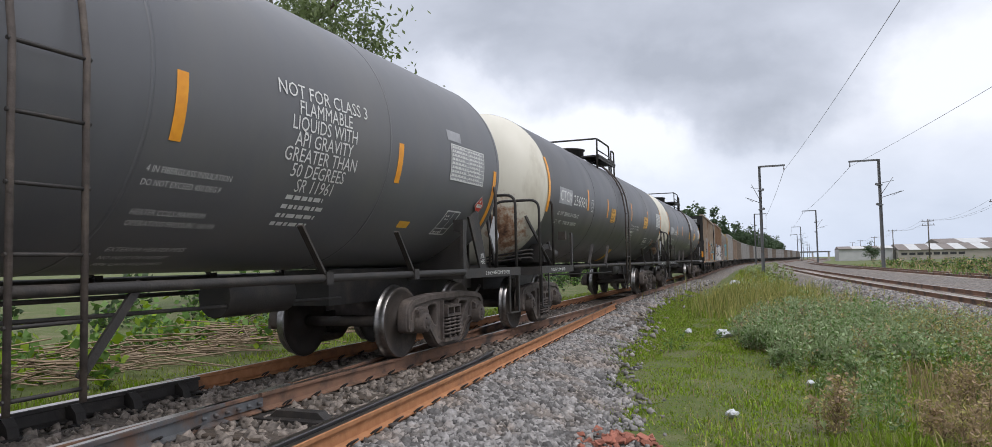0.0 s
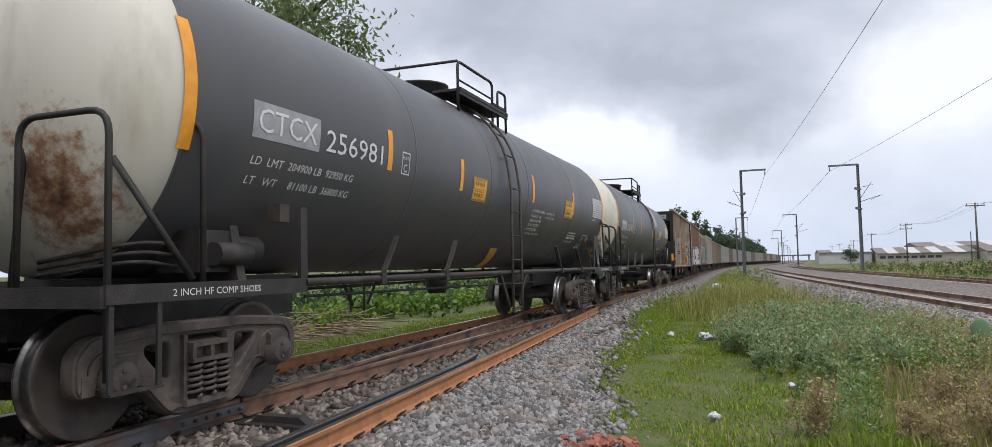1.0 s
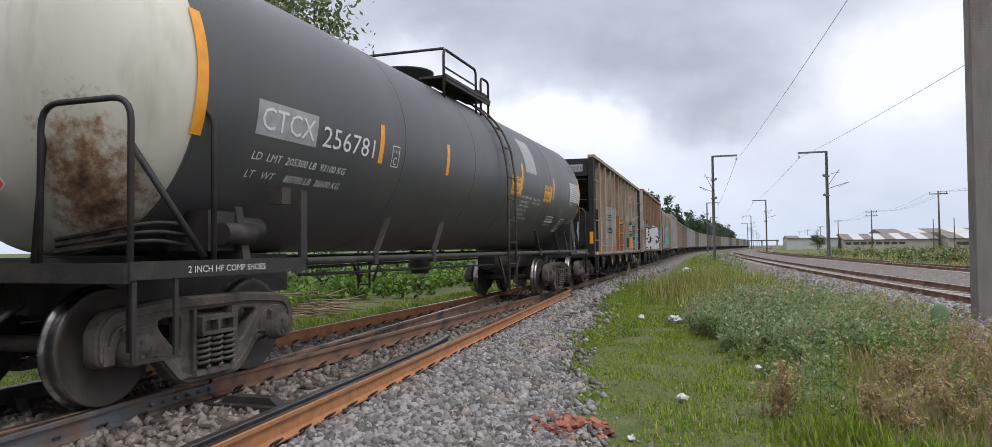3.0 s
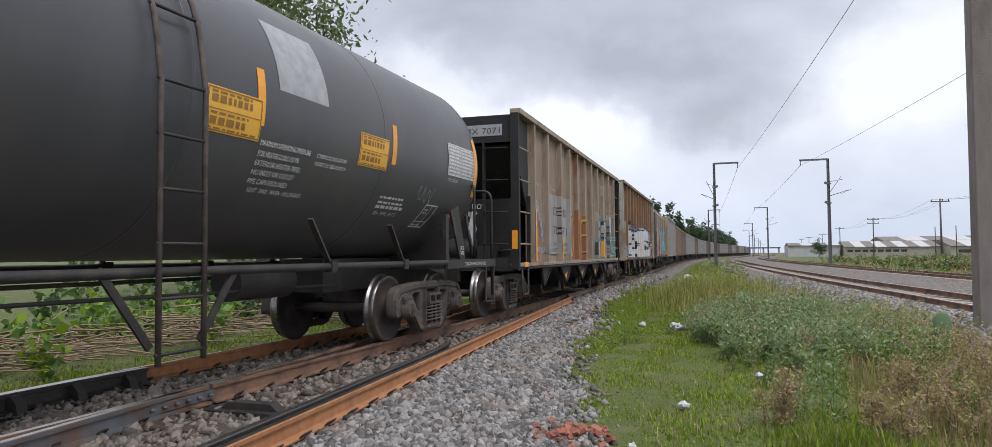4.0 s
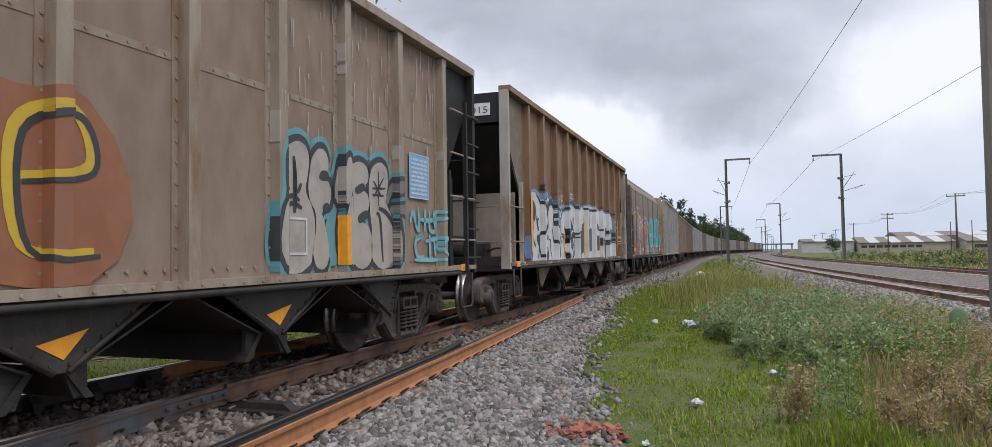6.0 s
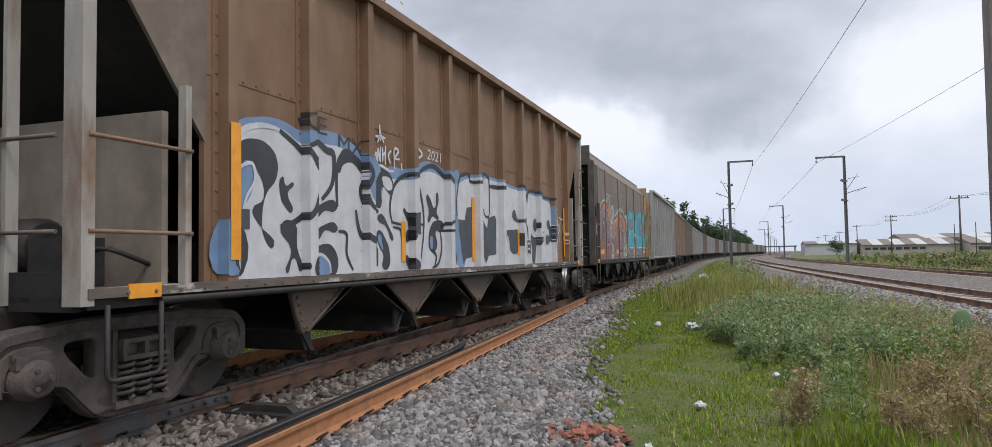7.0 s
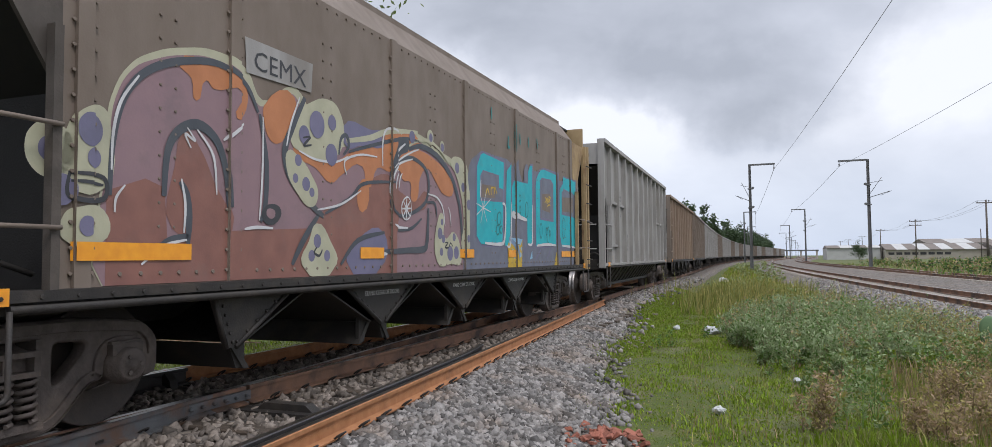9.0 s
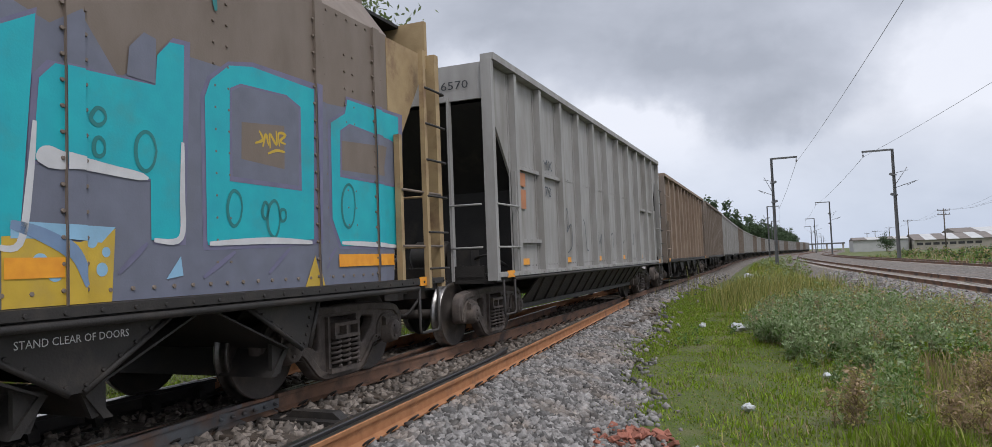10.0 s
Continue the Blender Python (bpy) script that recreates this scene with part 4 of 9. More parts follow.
        for dy in (-1, 1):
            bm = bmesh.new()
            add_box(bm, -0.012, 0.012, -0.03, 0.03, 0, 0.72, 0, pose(sx * 1.5, ladder_y + dy * 0.25, 0.55, dy * -38, 0, 0))
            part("ladder_brace", bm, M_UNDER, car)
    # manway and top platform
    bm = bmesh.new()
    add_lathe(bm, [(3.95, 0.46), (4.28, 0.46), (4.30, 0.5), (4.33, 0.5), (4.35, 0.42)], 28, "z", (0, -0.55, 0))
    part("manway_dome", bm, M_UNDER, car, "black round dome on the tank top")
    bm = bmesh.new()
    for sx in (-1, 1):
        add_box(bm, sx * 0.8 - 0.25, sx * 0.8 + 0.25, -1.2, 1.05, 4.02, 4.06)
        add_box(bm, sx * 1.02 - 0.02, sx * 1.02 + 0.02, -1.2, 1.05, 3.96, 4.08)
    add_box(bm, -1.0, 1.0, 0.45, 1.05, 4.12, 4.16)
    part("top_platform", bm, M_UNDER, car)
    for sx in (-1, 1):
        bm = bmesh.new()
        add_tube(bm, rounded([(sx * 1.0, -1.2, 3.6), (sx * 1.0, -1.2, 4.5), (sx * 1.0, 0.35, 4.5), (sx * 1.0, 0.35, 3.6)], 0.12), 0.024)
        add_tube(bm, [(sx * 1.0, -1.2, 4.2), (sx * 1.0, 0.35, 4.2)], 0.016, 6)
        part("top_handrail", bm, M_UNDER, car)
        bm = bmesh.new()
        add_tube(bm, rounded([(sx * 1.0, 0.62, 3.7), (sx * 1.0, 0.62, 4.42), (sx * 1.0, 1.05, 4.42), (sx * 1.0, 1.05, 3.7)], 0.1), 0.024)
        part("top_handrail", bm, M_UNDER, car)
    bm = bmesh.new()
    add_tube(bm, rounded([(-1.0, -1.2, 4.5), (1.0, -1.2, 4.5)], 0.1), 0.024)
    part("top_handrail", bm, M_UNDER, car)
    # brake gear between the sill and the tank at the leading end
    bm = bmesh.new()
    add_box(bm, 0.75, 1.2, -7.0, -6.55, 1.2, 1.55)
    add_lathe(bm, [(-6.55, 0.12), (-6.15, 0.12), (-6.1, 0.05)], 14, "y", (1.05, 0, 1.4))
    add_lathe(bm, [(-6.9, 0.1), (-6.5, 0.1)], 14, "y", (1.25, 0, 1.35))
    for k in range(3):
        add_tube(bm, rounded([(1.0, -7.05, 1.25 + 0.09 * k), (1.1, -7.5, 1.3 + 0.07 * k), (0.3, -7.7, 1.2 + 0.05 * k)], 0.2), 0.018, 6)
    part("brake_valve", bm, M_UNDER, car, "black brake valve and pipes")
    bm = bmesh.new()
    add_lathe(bm, [(-0.5, 0.2), (0.5, 0.2)], 16, "y", (0.35, 3.2, 0.92))
    add_tube(bm, [(0.5, -4.6, 0.9), (0.5, 4.6, 0.82)], 0.02, 6)
    add_tube(bm, [(-0.4, -4.6, 0.95), (-0.4, 4.6, 0.95)], 0.025, 6)
    add_lathe(bm, [(0.75, 0.16), (1.15, 0.24)], 16, "z", (0, 0, 0))
    part("underside_gear", bm, M_UNDER, car)


def tank_car(label, front_cream=True, ladder_y=0.0, cream=None, paint_m=None):
    car = thing("tank_car", label, "tank car", "freight cars of the train")
    tank_shell(car, front_cream, cream, paint_m)
    tank_frame(car, ladder_y)
    # the tank stands a little behind the middle of the trucks
    for o in list(car.children):
        o.location.y += TANK_SHIFT
    wheels = add_truck(car, -TANK_TRUCK) + add_truck(car, TANK_TRUCK)
    return car, wheels

# ---- hopper cars ----
HOP_HALF, HOP_TRUCK, HOP_X, HOP_SHIFT = 7.0, 5.85, 1.54, 0.3
RIB_W, RIB_D = 0.12, 0.12


class Hopper:
    """An open-ended hopper car. ribs: where the side posts stand; top: the height of its side; lean: how far the roof edge leans in."""

    def __init__(self, label, side, end, frame_m, ribs, top=3.93, roofed=False, sill_z=1.02, bays=4, group="freight cars of the train", detail=True, rib_m=None, half=HOP_HALF, rear=None, low_end=None, low_in=1.2, band=None, inset=1.15, sill_m=None, trough=False, marks=False, rear_gusset=None, post_m=None):
        self.car = car = thing("hopper_car", label, "hopper car", group)
        self.ribs, self.top, self.half, self.sill = ribs, top, half, sill_z
        x, body = HOP_X - RIB_D, half - 1.35
        self.body = body
        rib_m = rib_m or side
        self.rib_d = 0.03 if roofed else RIB_D
        front_end = end
        low_end = low_end or end
        for s in (-1, 1):
            bm = bmesh.new()
            if roofed:
                add_prism(bm, [(s * (x - 0.05), sill_z), (s * x, sill_z), (s * x, top - 0.45), (s * (x - 0.32), top - 0.02), (s * (x - 0.37), top - 0.02), (s * (x - 0.05), top - 0.45)], "y", -half + inset, half - inset)
            else:
                add_box(bm, min(s * x, s * (x - 0.05)), max(s * x, s * (x - 0.05)), -half + inset, half - inset, sill_z, top)
            part("side_sheet", bm, side, car, "weathered steel side")
            for y in ribs:
                bm = bmesh.new()
                h = top - (0.45 if roofed else 0.02)
                d = 0.03 if roofed else RIB_D
                add_box(bm, min(s * x, s * (x + d)), max(s * x, s * (x + d)), y - RIB_W / 2, y + RIB_W / 2, sill_z + 0.0, h)
                if not roofed:
                    add_box(bm, min(s * x, s * (x + 0.014)), max(s * x, s * (x + 0.014)), y - RIB_W, y + RIB_W, sill_z, h)
                if detail and s > 0:
                    for k in range(int((h - sill_z) / 0.16)):
                        for dy in (-0.078, 0.078):
                            add_lathe(bm, [(s * (x + 0.012), 0.016), (s * (x + 0.024), 0.012)], 6, "x", (0, y + dy, sill_z + 0.1 + 0.16 * k))
                part("side_post", bm, rib_m, car)
            # riveted seam across the panels and a row of bolts along the bottom
            if detail and s > 0:
                bm = bmesh.new()
                zs = sill_z + 1.72
                if not roofed:
                    add_box(bm, min(s * x, s * (x + 0.006)), max(s * x, s * (x + 0.006)), -half + inset + 0.02, half - inset - 0.02, zs - 0.05, zs + 0.01)
                for k in range(int((2 * half - 2 * inset - 0.1) / 0.17)):
                    y = -half + inset + 0.12 + 0.17 * k
                    if all(abs(y - q) > 0.13 for q in ribs):
                        if not roofed:
                            add_lathe(bm, [(s * (x + 0.004), 0.014), (s * (x + 0.016), 0.01)], 6, "x", (0, y, zs - 0.02))
                        add_lathe(bm, [(s * x, 0.019), (s * (x + 0.018), 0.014)], 6, "x", (0, y, sill_z + 0.09))
                        if roofed:
                            add_lathe(bm, [(s * x, 0.015), (s * (x + 0.014), 0.01)], 6, "x", (0, y, top - 0.5))
                if roofed:
                    for q0, q1 in zip(ribs, ribs[1:]):
                        for dy in (-0.07, 0.07):
                            for k in range(13):
                                add_lathe(bm, [(s * x, 0.014), (s * (x + 0.014), 0.01)], 6, "x", (0, (q0 + q1) / 2 + dy, sill_z + 0.25 + 0.17 * k))
                tagged(part("rivet_strip", bm, rib_m, car), kind="stuff")
            # top chord
            bm = bmesh.new()
            if roofed:
                add_box(bm, min(s * (x - 0.4), s * (x - 0.3)), max(s * (x - 0.4), s * (x - 0.3)), -half + inset, half - inset, top - 0.05, top + 0.02)
            else:
                add_box(bm, min(s * (x - 0.06), s * (x + RIB_D + 0.03)), max(s * (x - 0.06), s * (x + RIB_D + 0.03)), -half, half, top - 0.01, top + 0.09)
            part("top_chord", bm, rib_m if not roofed else side, car)
            # side sill with its rolled pipe
            bm = bmesh.new()
            add_box(bm, min(s * (x - 0.1), s * (x + RIB_D + 0.01)), max(s * (x - 0.1), s * (x + RIB_D + 0.01)), -half, half, sill_z - 0.055, sill_z + 0.01)
            if detail and s > 0:
                for k in range(int(2 * half / 0.24)):
                    add_lathe(bm, [(s * (x + RIB_D + 0.005), 0.018), (s * (x + RIB_D + 0.022), 0.012)], 6, "x", (0, -half + 0.3 + 0.24 * k, sill_z - 0.028))
            part("side_sill", bm, sill_m or frame_m, car)
            bm = bmesh.new()
            add_box(bm, min(s * (x - 0.1), s * (x + 0.06)), max(s * (x - 0.1), s * (x + 0.06)), -half + 0.05, half - 0.05, sill_z - 0.13, sill_z - 0.056)
            add_tube(bm, [(s * (x + RIB_D - 0.01), -half + 0.6, sill_z - 0.095), (s * (x + RIB_D - 0.01), half - 0.6, sill_z - 0.095)], 0.028, 8)
            part("brake_pipe", bm, frame_m, car)
        rungs = 2 if low_end is not front_end else 4
        post_top = top - 0.45 if roofed else top
        # ends: slope sheet, upper end band, corner posts, ladders, platform
        for e in (-1, 1):
            end = rear if rear and e > 0 else front_end
            bm = bmesh.new()
            add_box(bm, -x + 0.03, x - 0.03, min(e * (half - low_in), e * (half - low_in - 0.06)), max(e * (half - low_in), e * (half - low_in - 0.06)), sill_z - 0.05, sill_z + 1.3)
            part("end_bulkhead", bm, low_end, car)
            bm = bmesh.new()
            # the upper end sheet and the sloping floor below it
            add_prism(bm, [(e * (half - 0.06), top - 0.02), (e * half, top - 0.02), (e * half, top - 0.55), (e * (half - 0.06), top - 0.55)], "x", -x, x)
            part("end_band", bm, band if band and e < 0 else end, car)
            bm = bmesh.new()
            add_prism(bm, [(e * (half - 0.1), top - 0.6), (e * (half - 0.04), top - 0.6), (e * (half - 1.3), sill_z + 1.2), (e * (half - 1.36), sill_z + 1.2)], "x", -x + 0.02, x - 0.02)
            # black whatever the car's paint: the recess's deep shade put into the colour
            part("slope_sheet", bm, M_BLACK_AND_SHADE, car)
            for s in (-1, 1):
                bm = bmesh.new()
                loop = [(e * half, post_top - 0.02), (e * (half - inset - 0.02), post_top - 0.02), (e * (half - inset - 0.02), top - 1.95), (e * (half - 0.1), top - 0.62), (e * half, top - 0.62)]
                add_prism(bm, loop, "x", s * (x - 0.03), s * (x + 0.005))
                part("corner_gusset", bm, rear_gusset if rear_gusset and e > 0 else end, car)
                bm = bmesh.new()
                add_box(bm, min(s * (x - 0.04), s * (x + RIB_D)), max(s * (x - 0.04), s * (x + RIB_D)), e * half - 0.05, e * half + 0.05, sill_z - 0.1, post_top)
                part("corner_post", bm, post_m or end, car)
                # lower side panel of the end
                if detail:
                    bm = bmesh.new()
                    add_box(bm, min(s * (x + 0.03), s * (x + RIB_D - 0.02)), max(s * (x + 0.03), s * (x + RIB_D - 0.02)), e * (half - 0.88) - 0.03, e * (half - 0.88) + 0.03, sill_z, top - 1.55)
                    part("ladder_post", bm, post_m or end, car)
                    for k in range(rungs):
                        z = sill_z + 0.38 + 0.62 * k
                        bm = bmesh.new()
                        add_tube(bm, [(s * (x + RIB_D), e * half, z), (s * (x + RIB_D), e * (half - 0.9), z)], 0.016, 6)
                        part("grab_rung", bm, rib_m, car)
                        bm = bmesh.new()
                        add_tube(bm, [(s * (x - 0.1), e * (half + 0.05), z), (s * (x - 0.6), e * (half + 0.05), z)], 0.016, 6)
                        part("end_rung", bm, end, car)
                    bm = bmesh.new()
                    add_box(bm, min(s * (x - 0.62), s * (x - 0.58)), max(s * (x - 0.62), s * (x - 0.58)), e * half - 0.03, e * half + 0.06, sill_z - 0.1, top - 0.5)
                    part("ladder_post", bm, post_m or end, car)
                    if e > 0 and s > 0:
                        bm = bmesh.new()
                        add_box(bm, x + RIB_D - 0.01, x + RIB_D + 0.05, half - 0.44, half - 0.38, sill_z - 0.1, top - 0.5)
                        part("ladder_rail", bm, post_m or end, car)
                        for k in range(6):
                            bm = bmesh.new()
                            z = sill_z + 0.12 + 0.42 * k
                            add_tube(bm, rounded([(x + RIB_D, half - 0.42, z), (x + RIB_D + 0.06, half - 0.42, z), (x + RIB_D + 0.06, half + 0.06, z), (x + RIB_D, half + 0.06, z)], 0.03, 2), 0.014, 6)
                            part("ladder_rung", bm, frame_m, car)
                    bm = bmesh.new()
                    pts = rounded([(s * (x + RIB_D), e * (half - 0.15), sill_z - 0.1), (s * (x + RIB_D), e * (half - 0.15), 0.42), (s * (x + RIB_D), e * (half - 0.6), 0.42), (s * (x + RIB_D), e * (half - 0.6), sill_z - 0.1)], 0.06, 3)
                    add_tube(bm, pts, 0.018, 6)
                    part("sill_step", bm, frame_m, car)
                    bm = bmesh.new()
                    add_box(bm, min(s * (x + RIB_D), s * (x + RIB_D + 0.012)), max(s * (x + RIB_D), s * (x + RIB_D + 0.012)), e * (half - 0.45) - 0.14, e * (half - 0.45) + 0.14, sill_z - 0.07, sill_z + 0.03)
                    part("reflector", bm, M_ORANGE, car, "orange reflective strip")
            bm = bmesh.new()
            add_box(bm, -x, x, min(e * half, e * (half - 0.06)), max(e * half, e * (half - 0.06)), sill_z - 0.14, sill_z + 0.12)
            add_box(bm, -0.3, 0.3, min(e * (half + 0.1), e * 4.6), max(e * (half + 0.1), e * 4.6), 0.68, 1.0)
            add_box(bm, -x + 0.05, x - 0.05, min(e * half, e * (half - 0.95)), max(e * half, e * (half - 0.95)), sill_z - 0.08, sill_z - 0.04)
            add_prism(bm, [(-1.35, sill_z - 0.1), (1.35, sill_z - 0.1), (0.5, 0.72), (-0.5, 0.72)], "y", e * HOP_TRUCK - 0.16, e * HOP_TRUCK + 0.16)
            part("end_frame", bm, frame_m, car)
            if detail:
                bm = bmesh.new()
                add_lathe(bm, [(0, 0.2), (0.06, 0.24), (0.55, 0.24), (0.61, 0.2)], 18, "x", (-0.1, e * (half - 0.55), sill_z + 0.28))
                add_box(bm, 0.55, 0.95, e * (half - 0.5) - 0.15, e * (half - 0.5) + 0.15, sill_z + 0.0, sill_z + 0.36)
                add_tube(bm, rounded([(0.9, e * (half - 0.5), sill_z + 0.2), (1.2, e * (half - 0.4), sill_z + 0.3), (1.3, e * (half - 0.9), sill_z + 0.1)], 0.15, 3), 0.02, 6)
                part("brake_cylinder", bm, frame_m, car)
            c = part("coupler", coupler_mesh(e), None, car)
            c.location = (0, e * (half - 0.25), 0)
        # hopper bays
        a, b, hw = sill_z - 0.12, 0.49, 0.72
        if trough:
            # one long ribbed trough in place of separate bays
            for s in (-1, 1):
                bm = bmesh.new()
                add_prism(bm, [(s * 1.36, a), (s * 1.32, a), (s * 0.92, 0.42), (s * 0.96, 0.42)], "y", -4.7, 4.7)
                add_box(bm, min(s * 0.9, s * 1.02), max(s * 0.9, s * 1.02), -4.7, 4.7, 0.36, 0.44)
                part("trough_side", bm, frame_m, car)
                for k in range(14):
                    bm = bmesh.new()
                    y = -4.5 + 0.66 * k
                    add_prism(bm, [(y, a), (y + 0.09, a), (y + 0.47, 0.45), (y + 0.38, 0.45)], "x", s * 1.33, s * 1.4)
                    for v in bm.verts:
                        v.co.x -= s * 0.4 * (a - v.co.z) / (a - 0.42)
                    part("trough_rib", bm, frame_m, car)
        for k in range(0 if trough else 5):
            yc = -HOP_SHIFT + (-4.2, -1.8, 0.45, 2.65, 4.85)[k]
            y0, y1 = (yc - 0.2 if k == 0 else yc - hw), (yc + 0.2 if k == 4 else yc + hw)
            loop = [(y0, a), (y1, a), (min(yc + 0.05, y1), b), (max(yc - 0.05, y0), b)]
            for s in (-1, 1):
                bm = bmesh.new()
                add_prism(bm, loop, "x", s * 1.36, s * 1.4)
                # flanged edges of the triangular plates
                for q, w in ((y0, -0.05), (y1, 0.05)):
                    if q != yc:
                        add_tube(bm, [(s * 1.405, q, a), (s * 1.405, yc + w, b)], 0.022, 6)
                        # bolts along the flange
                        for j in range(5 if detail and s > 0 else 0):
                            f = 0.12 + 0.18 * j
                            add_lathe(bm, [(s * 1.4, 0.016), (s * 1.416, 0.012)], 6, "x", (0, q + (yc + w - q) * f + (0.09 if w < 0 else -0.09), a + (b - a) * f - 0.02))
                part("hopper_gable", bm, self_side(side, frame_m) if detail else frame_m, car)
                if marks and s > 0 and 0 < k < 4:
                    bm = bmesh.new()
                    add_prism(bm, [(yc - 0.17, 0.68), (yc + 0.2, 0.75), (yc + 0.02, 0.57)], "x", 1.402, 1.406)
                    part("gable_mark", bm, M_ORANGE, car, "worn orange mark")
            for w in (-1, 1):
                if (k, w) in ((0, -1), (4, 1)):
                    continue
                bm = bmesh.new()
                add_prism(bm, [(yc + w * 1.05, a), (yc + w * 1.01, a), (yc + w * 0.16, b + 0.02), (yc + w * 0.2, b + 0.02)], "x", -1.36, 1.36)
                add_prism(bm, [(yc + w * 0.34, 0.28), (yc + w * 0.16, 0.5), (yc + w * 0.1, 0.5), (yc + w * 0.27, 0.28)], "x", -1.3, 1.3)
                part("hopper_chute", bm, M_UNDER, car)
                # door frames standing off below the plate
                for s in (-1, 1):
                    bm = bmesh.new()
                    add_prism(bm, [(yc + w * 0.1, 0.52), (yc + w * 0.3, 0.56), (yc + w * 0.3, 0.31), (yc + w * 0.2, 0.29)], "x", s * 1.24, s * 1.28)
                    part("door_frame", bm, M_UNDER, car)
        bm = bmesh.new()
        add_box(bm, -0.3, 0.3, -half + 1.5, half - 1.5, 0.66, 0.98)
        part("centre_sill", bm, M_UNDER, car)
        # floor and top sheet closing the body, black to keep the end openings dark
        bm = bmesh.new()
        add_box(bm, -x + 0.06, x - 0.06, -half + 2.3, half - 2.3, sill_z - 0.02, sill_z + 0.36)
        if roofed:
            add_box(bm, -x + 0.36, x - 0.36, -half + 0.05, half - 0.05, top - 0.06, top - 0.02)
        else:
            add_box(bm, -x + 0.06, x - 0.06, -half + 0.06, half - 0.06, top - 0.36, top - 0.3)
        part("load_floor", bm, M_BLACK_AND_SHADE, car)
        # the body stands a little behind the middle of the trucks
        for o in list(car.children):
            o.location.y += HOP_SHIFT
        self.ribs = [y + HOP_SHIFT for y in ribs]
        self.wheels = add_truck(car, -HOP_TRUCK, detail) + add_truck(car, HOP_TRUCK, detail)

    def rib_depth(self):
        return RIB_D

    def drape(self, bm, material, name="graffiti", label="", lift=0.004, ribs=True, s=1):
        """Lays a flat shape (x along the car, y the height) on the side, stepping out over the posts."""
        x = HOP_X - RIB_D
        low = self.sill + 0.015
        bmesh.ops.bisect_plane(bm, geom=bm.verts[:] + bm.edges[:] + bm.faces[:], plane_co=(0, low, 0), plane_no=(0, -1, 0), dist=1e-5, clear_outer=True)
        if ribs:
            xs = [v.co.x for v in bm.verts]
            if xs:
                cuts = [c for y in self.ribs for c in (y - RIB_W / 2, y + RIB_W / 2) if min(xs) < c < max(xs)]
                slice_at(bm, 0, cuts)
                bmesh.ops.split_edges(bm, edges=[e for e in bm.edges if all(any(abs(v.co.x - c) < 1e-4 for c in cuts) for v in e.verts)])
        for f in bm.faces:
            m = f.calc_center_median()
            out = ribs and any(abs(m.x - y) < RIB_W / 2 for y in self.ribs)
            for v in f.verts:
                v.co.z = (self.rib_d if out else 0.016 if ribs and self.rib_d > 0.05 else 0.0) + lift
        if ribs and self.rib_d > 0.05:
            # paint on the flanks of the posts
            flanks = []
            for f in bm.faces:
                m = f.calc_center_median()
                near = [y for y in self.ribs if abs(m.x - y) < RIB_W / 2]
                if near:
                    for ed in f.edges:
                        for k in (-1, 1):
                            c = near[0] + k * RIB_W / 2
                            if all(abs(v.co.x - c) < 1e-4 for v in ed.verts):
                                flanks.append((k, ed.verts[0], ed.verts[1]))
            for k, v0, v1 in flanks:
                new_v = [bm.verts.new((v.co.x + k * (0.002 + lift * 0.5), v.co.y, h)) for v, h in ((v0, self.rib_d + lift), (v1, self.rib_d + lift), (v1, 0.016 + lift), (v0, 0.016 + lift))]
                bm.faces.new(new_v)
                for v in (v0, v1):
                    v.co.x = v.co.x + k * (0.002 + lift * 0.5) if abs(abs(v.co.x - min(self.ribs, key=lambda q: abs(q - v.co.x))) - RIB_W / 2) < 1e-4 else v.co.x
        for v in bm.verts:
            u, w, h = v.co
            v.co = (s * (x + h), u, w)
        return part(name, bm, material, self.car, label)


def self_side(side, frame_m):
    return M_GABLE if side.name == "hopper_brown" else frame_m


M_TAN = mat("hopper_tan", (0.265, 0.195, 0.145), (0.21, 0.15, 0.108), 5, 0.75, stain=(0.34, 0.262, 0.2), stain_scale=0.9, stain_at=0.62, stretch=(1, 1.0, 0.5), bump=0.12, hard=0.2)
M_BROWN = mat("hopper_brown", (0.225, 0.132, 0.075), (0.178, 0.1, 0.056), 4, 0.7, stain=(0.3, 0.2, 0.13), stain_scale=0.9, stain_at=0.64, stretch=(1, 1.0, 0.5), bump=0.1, hard=0.2)
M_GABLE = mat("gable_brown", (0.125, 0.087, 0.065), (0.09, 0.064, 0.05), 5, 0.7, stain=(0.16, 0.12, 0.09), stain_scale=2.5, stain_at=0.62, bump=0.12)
M_UMBER = mat("hopper_umber", (0.2, 0.16, 0.13), (0.165, 0.129, 0.102), 4, 0.7, stain=(0.22, 0.175, 0.14), stain_scale=0.8, stain_at=0.64, stretch=(1, 1.0, 0.5), bump=0.08, hard=0.2)
M_GREYSIDE = mat("hopper_grey", (0.345, 0.335, 0.322), (0.285, 0.275, 0.262), 5, 0.7, stain=(0.2, 0.18, 0.155), stain_scale=1.2, stain_at=0.63, stretch=(1, 1.4, 0.3), bump=0.1, hard=0.14)
# black paint of the tan car's ends, also shade put into slope sheets
M_BLACK_AND_SHADE = mat("hopper_black_and_shade", (0.02, 0.019, 0.019), (0.028, 0.027, 0.026), 5, 0.65, stain=(0.05, 0.041, 0.034), stain_scale=1.5, stain_at=0.66, bump=0.15, spec=0.25)
M_BROWNEND = mat("end_brown", (0.19, 0.15, 0.115), (0.15, 0.115, 0.09), 5, 0.75, stain=(0.26, 0.21, 0.165), stain_scale=1.5, stain_at=0.62, bump=0.15)
